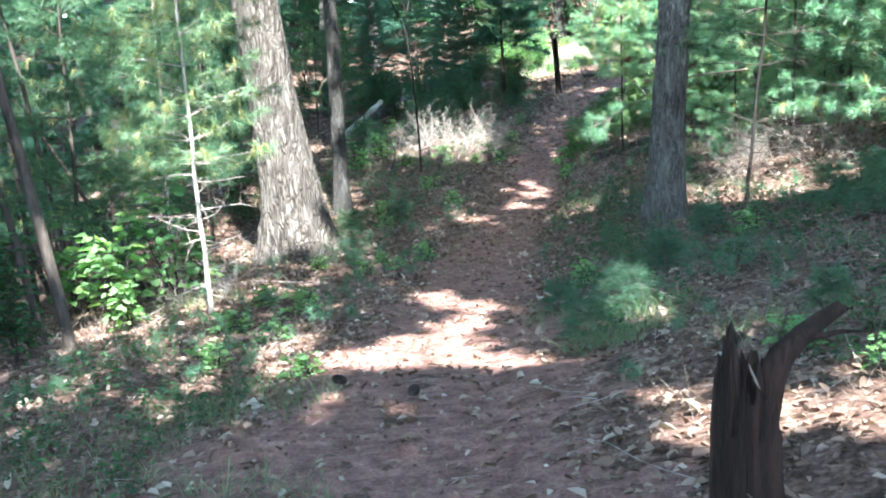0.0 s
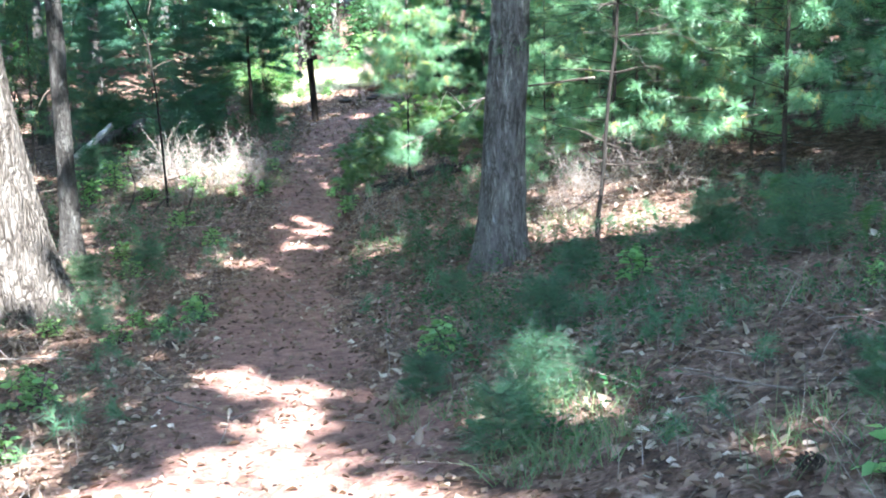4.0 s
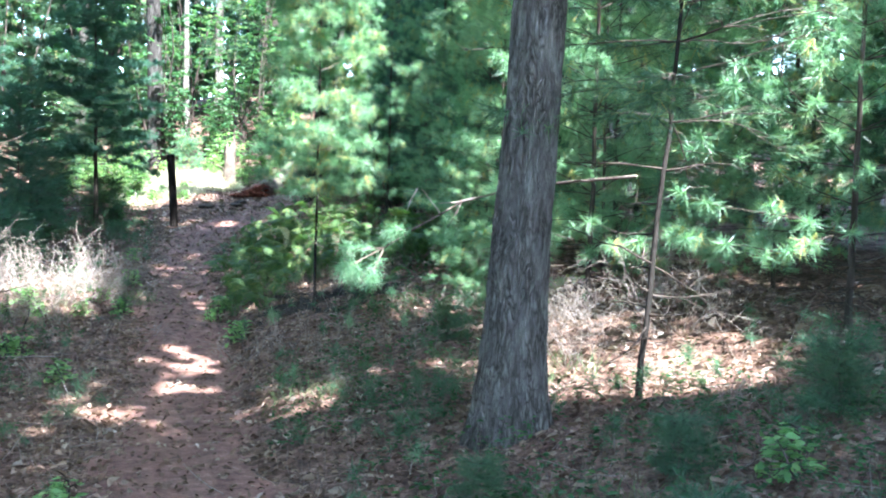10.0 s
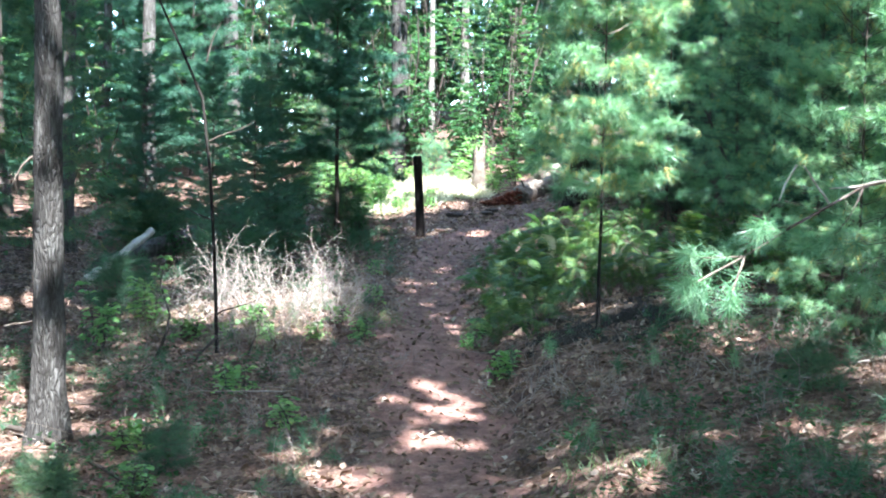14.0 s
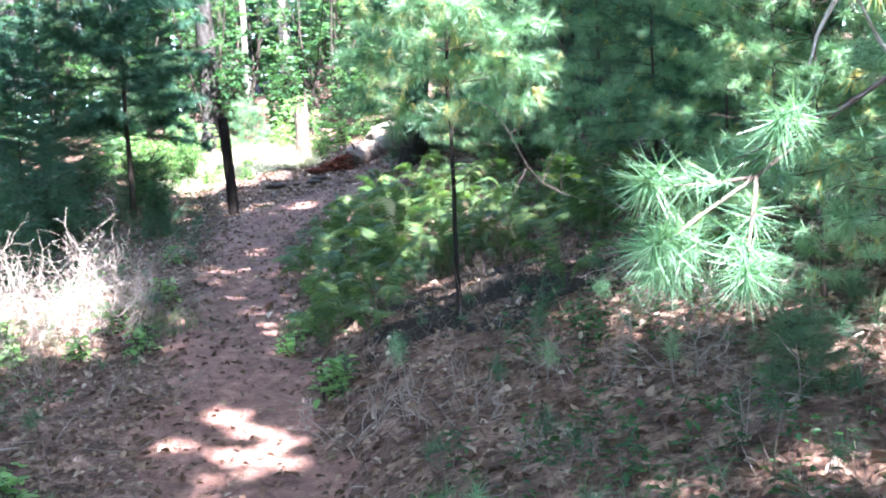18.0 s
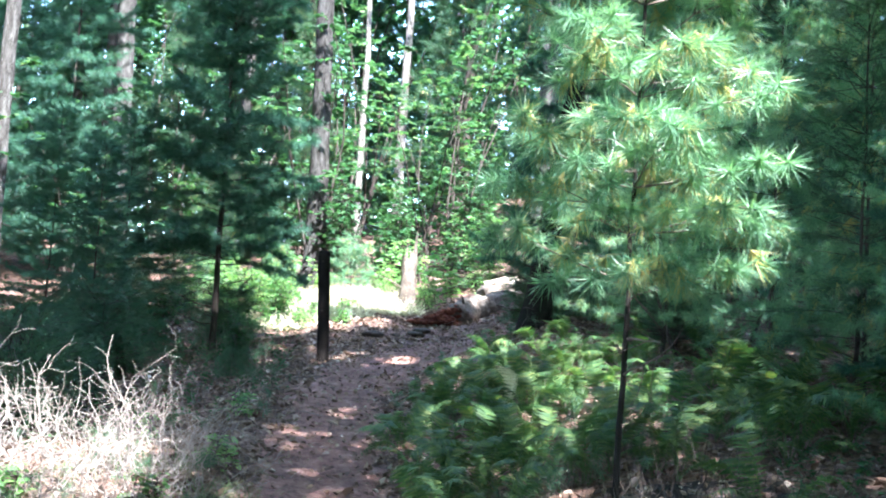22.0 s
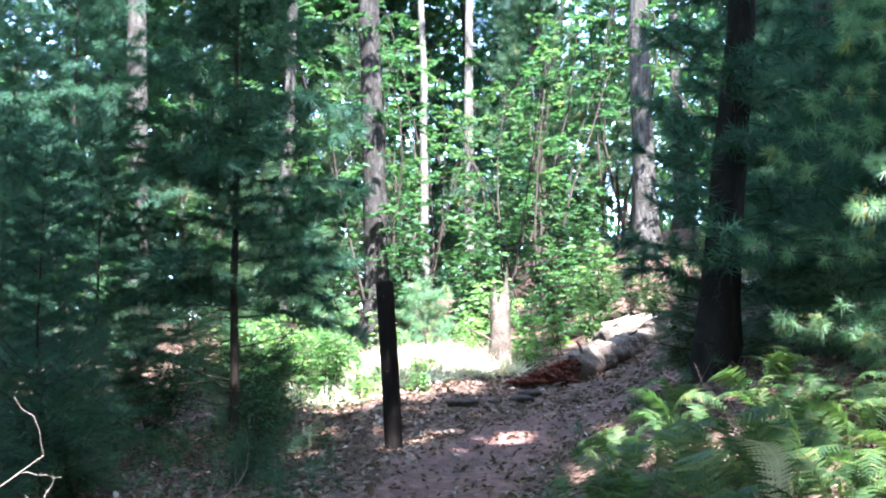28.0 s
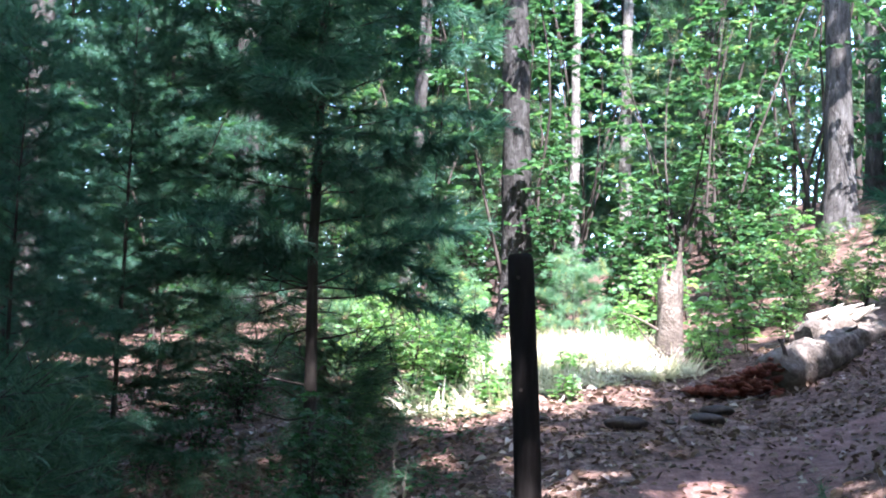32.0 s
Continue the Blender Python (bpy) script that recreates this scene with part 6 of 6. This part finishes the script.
def build_litter():
    gen = np.random.default_rng(41)
    g = Geo()
    x, y = scatter(gen, 92000, -4.8, 5.4, 0.5, 31)
    d = off_trail(x, y)
    keep = gen.random(len(x)) < np.where(d < 1.0, 0.26 + 0.5 * d ** 2, 0.95)
    x, y = x[keep], y[keep]
    n = len(x)
    w = unit(np.stack([gen.standard_normal(n), gen.standard_normal(n), gen.normal(0.1, .38, n)], 1))
    leaves(g, on_ground(x, y), w, gen, size=0.050, aspect=0.55, droop=1.1)
    tagged(part("leaf_litter", g, M_LITTER), "scattered dry brown fallen leaves", "leaf litter", kind="stuff")
    # large curled oak leaves, thickest where the trail's edge gathers them
    g = Geo()
    x, y = scatter(gen, 15000, -3.6, 4.4, 2.0, 29)
    d = off_trail(x, y)
    drift = np.sin(x * 3.1 + y * 1.3) * np.sin(y * 2.2 - x) + .4 * np.sin(x * 7 + y * 5)
    keep = gen.random(len(x)) < np.where(d < 0.8, 0.10, np.where(d < 1.7, 0.75, 0.45 + .3 * drift))
    x, y = x[keep], y[keep]
    n = len(x)
    w = unit(np.stack([gen.standard_normal(n), gen.standard_normal(n), gen.normal(0.25, .45, n)], 1))
    leaves(g, on_ground(x, y, 0.006), w, gen, size=0.068, aspect=0.6, droop=1.5)
    tagged(part("oak_leaves", g, M_LITTER), "curled dry oak leaves in drifts beside the path", "leaf litter", kind="stuff")
    g = Geo()
    x, y = scatter(gen, 22000, -2.2, 4.2, 1.5, 28.5)
    keep = off_trail(x, y) < 1.25
    x, y = x[keep], y[keep]
    n = len(x)
    p = on_ground(x, y)
    a = gen.uniform(0, 6.28, n)
    dd = np.stack([np.cos(a), np.sin(a), gen.normal(0.05, .12, n)], 1) * gen.uniform(.04, .10, (n, 1))
    s = unit(np.cross(dd, [0, 0, 1.0])) * .0022
    v = np.stack([p - s, p + s, p + dd], 1).reshape(-1, 3)
    g.add(v, np.arange(len(v)).reshape(-1, 3))
    tagged(part("pine_straw", g, M_REDNEEDLE), "fallen reddish pine needles on the path", "pine needles", kind="stuff")


def build_sticks():
    gen = np.random.default_rng(42)
    meshes = []
    for k in range(6):
        g = Geo()
        L = (.25, .35, .45, .6, .75, .95)[k]
        pts = curve3(gen, (0, 0, 0), (1, 0, 0), L, 7, .12)
        pts[:, 2] *= .25
        r = .005 + .004 * L
        tube(g, pts, np.linspace(r, r * .4, 8), 5)
        for q in range(1 + k // 2):
            i = gen.integers(2, 7)
            tw = curve3(gen, pts[i], (.6, gen.choice([-1, 1]) * .7, .15), L * .3, 4, .15)
            tube(g, tw, np.linspace(r * .5, r * .2, 5), 4)
        meshes.append((g.mesh("fallen_stick", M_STICK), g.mesh("fallen_stick", M_TWIG)))
    spots = [(-1.5, 15.0), (-1.2, 14.6), (-.9, 12.6), (-.6, 10.4), (-1.3, 10.3), (1.7, 6.9), (2.2, 8.2), (2.0, 9.8), (2.9, 9.8), 
             (1.2, 12.4), (1.4, 16.0), (1.7, 16.4), (2.1, 17.2), (.9, 17.9), (-.6, 17.4), (-1.1, 16.2), (-.3, 18.3), (-1.8, 17.3), (1.6, 24.0), (.9, 24.6), (1.2, 22.6), (3.0, 27.0), (2.2, 26.9), (1.6, 27.6), (.4, 26.6), (-.3, 25.4), (-.6, 23.6),
             (2.6, 6.2), (3.2, 7.2), (-2.2, 5.4), (-2.6, 6.4), (-3.2, 7.8), (3.4, 11.6), (3.0, 15.2), (2.4, 18.0), (-.9, 9.2), (-1.6, 11.0), (-2.1, 12.4), (.2, 12.9)]
    for k, (x, y) in enumerate(spots):
        if off_trail(x, y) < .85 and y > 7:
            continue
        ob = new("fallen_stick", meshes[gen.integers(0, 6)][int(gen.random() < .1)])
        ob.matrix_basis = pose(x, y, gz(x, y) + .026, gen.uniform(-20, 20), gen.uniform(-4, 2), gen.uniform(0, 360))
        tagged(ob, "dry fallen stick lying on the leaf litter", "stick", "fallen sticks")
    g = Geo()
    for k in range(900):
        x, y = gen.uniform(-5, 6), gen.uniform(1, 30)
        if off_trail(x, y) < .8 and gen.random() < .8:
            continue
        a = gen.uniform(0, 6.28)
        p = np.array([x, y, gz(x, y) + .018])
        L = gen.uniform(.1, .45)
        pts = curve3(gen, p, (math.cos(a), math.sin(a), gen.normal(.05, .12)), L, 3, .1)
        tube(g, pts, np.linspace(.004, .0015, 4), 3, cap=False)
    tagged(part("twig_litter", g, M_TWIG), "small dry twigs scattered on the ground", "twigs", kind="stuff")
    # pine cones
    cg = Geo()
    for q in range(48):
        t, a = q / 48, q * 2.4
        c = np.array([.02 * math.sin(math.pi * (.1 + .85 * t)) * math.cos(a), .02 * math.sin(math.pi * (.1 + .85 * t)) * math.sin(a), .085 * t])
        o = unit(np.array([math.cos(a), math.sin(a), .5])) * .016
        s = np.array([-math.sin(a), math.cos(a), 0]) * .010
        cg.add([c - s, c + s, c + o + s * .6 + (0, 0, .004), c + o - s * .6 + (0, 0, .004), c + o * .7 - (0, 0, .006)], [(0, 1, 2), (0, 2, 3), (0, 3, 4), (1, 4, 2), (3, 2, 4)])
    me = cg.mesh("pine_cone", M_BARK_DARK)
    for x, y in ((-.5, 6.2), (-1.0, 6.6), (.5, 9.1), (-.9, 10.8), (1.3, 6.0)):
        ob = new("pine_cone", me)
        ob.matrix_basis = pose(x, y, gz(x, y) + .045, 90, 0, gen.uniform(0, 360))
        tagged(ob, "brown pine cone lying on the path", "pine cone", "pine cones")


def build_low_growth():
    gen = np.random.default_rng(43)
    g, sg = Geo(), Geo()
    pos, way = [], []
    east = [(.9, 7.6, .5), (1.5, 8.8, .7), (1.9, 10.2, .8), (1.0, 10.6, .5), (1.3, 11.6, .6), (2.6, 9.0, .9), (2.5, 10.8, .7), (1.2, 13.2, .6), (1.9, 13.9, .6), (1.5, 14.8, .6), (3.4, 10.0, .9), (.3, 23.6, .6), (.6, 24.8, .5), (.4, 26.0, .7), (.7, 27.2, .6), (3.2, 7.6, .8), (2.6, 6.6, .6), (1.9, 5.6, .4), (2.2, 4.6, .5), (3.2, 5.0, .8), (2.6, 12.0, .6), (3.0, 16.6, .8), (2.3, 16.2, .6), (4.2, 11.2, .9), (3.6, 18.0, .6), (1.0, 28.6, .6), (.4, 29.2, .7), (1.3, 9.8, .5), (.95, 9.0, .4), (1.6, 12.9, .4)]
    west = [(-1.5, 14.6, .5), (-1.8, 15.8, .6), (-1.2, 16.6, .5), (-1.5, 17.6, .6), (-.9, 18.0, .5), (-2.2, 18.6, .7), (-2.9, 19.6, .7), (-1.0, 21.8, .7), (-.2, 22.4, .6), (-.6, 26.0, .9), (-1.6, 23.4, .9), (-2.0, 5.6, .7), (-2.6, 7.0, .9), (-1.6, 6.4, .4), (-3.4, 6.0, .9), (-2.3, 8.0, .5), (-2.6, 8.9, .6), (-1.9, 13.4, .6), (-3.6, 13.0, .8), (-3.4, 17.4, .9), (-1.3, 4.4, .4)]
    for cx, cy, r in east + west:
        for k in range(int(75 * r)):
            a, o = gen.uniform(0, 6.28), r * math.sqrt(gen.random()) * 1.1
            x, y = cx + o * math.cos(a), cy + o * math.sin(a)
            if off_trail(x, y) < 1.1 and y < 25:
                continue
            h = gen.uniform(.08, .30) * (1.15 - .4 * o / r)
            p = np.array([x, y, gz(x, y)])
            pts = curve3(gen, p, (gen.normal(0, .3), gen.normal(0, .3), 1), h, 4, .15)
            tube(sg, pts, np.linspace(.0025, .001, 5), 3, cap=False)
            for q in range(gen.integers(7, 14)):
                u = gen.uniform(.8, 4)
                i = min(int(u), 3)
                pos.append(pts[i] + (pts[i + 1] - pts[i]) * (u - i) + gen.normal(0, .018, 3))
                way.append((gen.standard_normal(), gen.standard_normal(), gen.uniform(-.1, .5)))
    leaves(g, np.array(pos), np.array(way), gen, size=.042, aspect=.42)
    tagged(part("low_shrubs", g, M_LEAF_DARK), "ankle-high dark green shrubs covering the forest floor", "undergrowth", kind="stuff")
    tagged(part("shrub_stems", sg, M_STICK), "thin brown stems of the low shrubs", "undergrowth", kind="stuff")
    g = Geo()
    P = []
    for cx, cy, n, r in ((.75, 7.0, 90, .35), (1.0, 7.8, 70, .4), (.45, 8.2, 40, .3), (-1.5, 6.2, 90, .6), (-2.3, 5.2, 120, .8), (-1.1, 4.4, 60, .4), (1.6, 6.2, 60, .5), (2.3, 5.6, 80, .6), (-.9, 19.4, 60, .6), (.35, 19.6, 50, .25), (1.0, 29.6, 60, .7), (1.7, 29.2, 40, .5),
                         (2.6, 30.1, 24, .5), (.5, 29.0, 70, .7), (-.3, 20.6, 40, .5), (2.6, 8.6, 60, .6), (1.3, 10.0, 60, .5), (-2.9, 10.6, 60, .5), (1.1, 14.1, 40, .4), (-1.9, 20.2, 80, .6), (2.6, 13.2, 40, .4)):
        a, o = gen.uniform(0, 6.28, n), r * np.sqrt(gen.random(n))
        P.append(np.stack([cx + o * np.cos(a), cy + o * np.sin(a)], 1))
    P = np.concatenate(P)
    P = np.repeat(P, 4, axis=0) + gen.normal(0, .02, (len(P) * 4, 2))
    b = np.stack([P[:, 0], P[:, 1], ground_z(P[:, 0], P[:, 1])], 1)
    n = len(b)
    d = unit(np.stack([gen.normal(0, .5, n), gen.normal(0, .5, n), np.ones(n)], 1))
    L = gen.uniform(.08, .24, (n, 1))
    s = unit(np.cross(d, gen.standard_normal((n, 3)))) * .002
    m = b + d * L * .55
    t = b + d * L * np.array([1.25, 1.25, .85])
    v = np.stack([b - s, b + s, m + s * .8, t, m - s * .8], 1).reshape(-1, 3)
    k = np.arange(n)[:, None] * 5
    g.add(v, k + np.array([0, 1, 2, 4]))
    g.add(v, k + np.array([2, 3, 4]))
    tagged(part("grass", g, M_GRASS), "sparse tufts of thin forest grass", "grass", kind="stuff")


def build_tangle():
    """Thin dead stalks, twigs and pine seedlings that fill the floor beside the trail."""
    gen = np.random.default_rng(48)
    for mat, n, lab in ((M_STICK, 15000, "dense brown stalks and twigs on the forest floor"), (M_TWIG, 4200, "pale dry stalks on the forest floor")):
        x, y = scatter(gen, n, -4.2, 5.0, 4.5, 28)
        d = off_trail(x, y)
        patch = np.sin(x * 2.3 + 1.1) * np.sin(y * 1.7 + .4) + .5 * np.sin(x * 5.1 + y * 4.3)
        keep = (d > 1.15) & (gen.random(len(x)) < .55 + .35 * patch) & ~((y > 25.2) & (x > .9))
        x, y = x[keep], y[keep]
        n = len(x)
        p = np.stack([x, y, ground_z(x, y) - .01], 1)
        up = gen.uniform(0, 1, n)
        way = np.stack([gen.normal(0, .6, n), gen.normal(0, .6, n), up ** .6 * 1.1 + .05], 1)
        g = Geo()
        stalks(g, p, way, gen.uniform(.08, .34, n) * (1 + (gen.random(n) < .06) * .8), gen.uniform(.0012, .0028, n), gen)
        tagged(part("stalk_tangle", g, mat), lab, "undergrowth", kind="stuff")
    x, y = scatter(gen, 2700, -3.2, 4.4, 5.0, 27.5)
    d = off_trail(x, y)
    patch = np.sin(x * 1.9 + 2.0) * np.sin(y * 1.3) + .6 * np.sin(x * 4.1 - y * 2.3)
    keep = (d > 1.25) & (gen.random(len(x)) < .35 + .5 * patch) & ~((y > 25.2) & (x > .9))
    x, y = x[keep], y[keep]
    g, sg = Geo(), Geo()
    pos, way = [], []
    for a, b in zip(x, y):
        h = gen.uniform(.05, .26)
        p = np.array([a, b, gz(a, b)])
        top = p + np.array([gen.normal(0, .03), gen.normal(0, .03), h])
        tube(sg, np.array([p, (p + top) / 2, top]), [.003, .0025, .0018], 3, cap=False)
        for q in range(gen.integers(2, 5)):
            w = np.array([gen.normal(0, .8), gen.normal(0, .8), gen.uniform(.2, 1)])
            pos.append(p + (top - p) * gen.uniform(.6, 1) + unit(w) * gen.uniform(0, .06))
            way.append(w)
    needles(g, np.array(pos), np.array(way), gen, n=26, length=.10, width=.0032, spread=1.1, ball=.3)
    tagged(part("pine_seedlings", g, M_PINE), "tiny blue-green pine seedlings among the litter", "seedlings", kind="stuff")
    tagged(part("seedling_stems", sg, M_STICK), "thin stems of the pine seedlings", "seedlings", kind="stuff")
    ob = thing("fallen_branch", pose(-2.63, 17.12, gz(-2.63, 17.12) + .05), "long dark fallen branch on the litter", "branch")
    pts = np.array([(0, 0, .02), (.3, -.4, .04), (.6, -.8, .0), (.9, -1.35, .0), (1.15, -1.9, .0)])
    part("stem", tube(Geo(), pts, [.022, .02, .017, .013, .007], 8), M_BARK_DARK, ob, smooth=True)
    for k, e in ((1, (.3, .1, .12)), (2, (-.25, -.1, .1)), (3, (.25, -.05, .08))):
        part("twig", tube(Geo(), curve3(gen, pts[k], e, .35, 4, .15), np.linspace(.007, .002, 5), 4), M_BARK_DARK, ob)


build_tangle()


def tufted_seedling(x, y, h, seed):
    gen = np.random.default_rng(seed)
    ob = thing("pine_seedling", pose(x, y, gz(x, y)), "single-stemmed pine seedling with a tuft of needles on top", "pine seedling", "tufted seedlings")
    pts = curve3(gen, (0, 0, -.02), (gen.normal(0, .12), gen.normal(0, .12), 1), h, 5, .07)
    part("stem", tube(Geo(), pts, np.linspace(.005, .003, 6), 5), M_TWIG, ob)
    g = Geo()
    needles(g, np.repeat(pts[-2:], 3, axis=0), np.tile([(0, 0, 1.0)], (6, 1)) + gen.normal(0, .5, (6, 3)), gen, n=30, length=.085, width=.003, spread=1.0, ball=.5)
    part("needles", g, M_PINE_SUN if seed % 2 else M_PINE, ob)


for k, (x, y, h) in enumerate(SEEDLINGS):
    tufted_seedling(x, y, h, 501 + k)


def dead_twig(x, y, h, seed):
    """A bare pale stalk that stands in the litter, with a few side shoots."""
    gen = np.random.default_rng(seed)
    ob = thing("dead_twig", pose(x, y, gz(x, y)), "bare pale dead twig standing in the leaf litter", "twig", "dead twigs")
    pts = curve3(gen, (0, 0, -.02), (gen.normal(0, .25), gen.normal(0, .25), 1), h, 6, .12)
    part("stem", tube(Geo(), pts, np.linspace(.0042, .0016, 7), 5), M_TWIG, ob)
    for k in range(2, 6):
        way = (gen.normal(0, .8), gen.normal(0, .8), gen.uniform(.1, .9))
        part("shoot", tube(Geo(), curve3(gen, pts[k], way, h * gen.uniform(.25, .55), 4, .16), np.linspace(.0024, .001, 5), 4), M_TWIG, ob)


for k, (x, y, h) in enumerate(((1.19, 16.63, .34), (1.12, 16.45, .22), (1.45, 15.81, .24), (1.25, 16.1, .26), (2.03, 16.06, .30), (1.7, 15.9, .22), (1.55, 16.45, .26), (2.3, 15.4, .28), (2.0, 14.5, .24), (2.12, 14.4, .3), (-.15, 17.9, .3), (-.45, 17.4, .26), (-.6, 18.5, .34), (-.25, 18.7, .4), (-1.0, 18.9, .4))):
    dead_twig(x, y, h, 640 + k)


# pale blades laid where the glade glares, adding brightness through their colour
def build_straw():
    gen = np.random.default_rng(47)
    P = []
    for cx, cy, n, r in ((2.2, 31.0, 3600, .7), (1.7, 30.4, 1800, .55), (2.7, 31.5, 2200, .6), (1.9, 29.5, 420, .6), (2.9, 30.3, 300, .5), (1.2, 28.9, 220, .5)):
        a, o = gen.uniform(0, 6.28, n), r * np.sqrt(gen.random(n))
        P.append(np.stack([cx + o * np.cos(a), cy + o * np.sin(a)], 1))
    P = np.repeat(np.concatenate(P), 4, axis=0)
    P = P + gen.normal(0, .03, P.shape)
    b = np.stack([P[:, 0], P[:, 1], ground_z(P[:, 0], P[:, 1])], 1)
    n = len(b)
    d = unit(np.stack([gen.normal(0, 1.6, n), gen.normal(0, 1.6, n), gen.uniform(.2, 1.1, n)], 1))
    s = unit(np.cross(d, gen.standard_normal((n, 3)) * .4 + np.array([0, 0, 1.0]))) * .011
    t = b + d * gen.uniform(.08, .34, (n, 1))
    v = np.stack([b - s, b + s, t], 1).reshape(-1, 3)
    tagged(part("dry_grass", Geo().add(v, np.arange(len(v)).reshape(-1, 3)), M_STRAW), "dry grass in the glade, coloured pale to carry the sun's glare", "grass", kind="stuff")


build_straw()


def build_far_woods():
    gen = np.random.default_rng(44)
    g, tg = Geo(), Geo()
    pos = []
    for k in range(640):
        a = gen.uniform(-1.15, 1.15) if k < 540 else gen.uniform(1.15, 5.1)
        r = gen.uniform(32, 75)
        x, y = r * math.sin(a) * .9, 16 + r * math.cos(a)
        z = gz(x, y)
        h = gen.uniform(9, 16)
        if k % 2:
            tube(tg, np.array([[x, y, z - .2], [x + gen.normal(0, .2), y, z + h * .5], [x + gen.normal(0, .5), y, z + h]]), [gen.uniform(.08, .22), .12, .05], 6, cap=False)
        m = 250 if k < 540 else 110
        cl = gen.integers(7, 12)
        c = np.stack([x + gen.normal(0, 1.9, cl), y + gen.normal(0, 1.9, cl), z + gen.uniform(.3, h + 1, cl)], 1)
        pos.append(np.repeat(c, m // cl, axis=0) + gen.normal(0, .55, (cl * (m // cl), 3)))
    p = np.concatenate(pos)
    p[:, 2] = np.maximum(p[:, 2], ground_z(p[:, 0], p[:, 1]) + .1)
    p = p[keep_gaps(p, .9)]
    leaves(g, p, gen.standard_normal((len(p), 3)), gen, size=.38, aspect=.7)
    tagged(part("far_woods", g, M_LEAF_DARK), "dense green woods behind the clearing", "woods", kind="stuff")
    tagged(part("far_trunks", tg, M_BARK_DARK), "grey trunks of the distant woods", "woods", kind="stuff")


build_far_woods()
build_low_growth()
build_litter()
build_sticks()
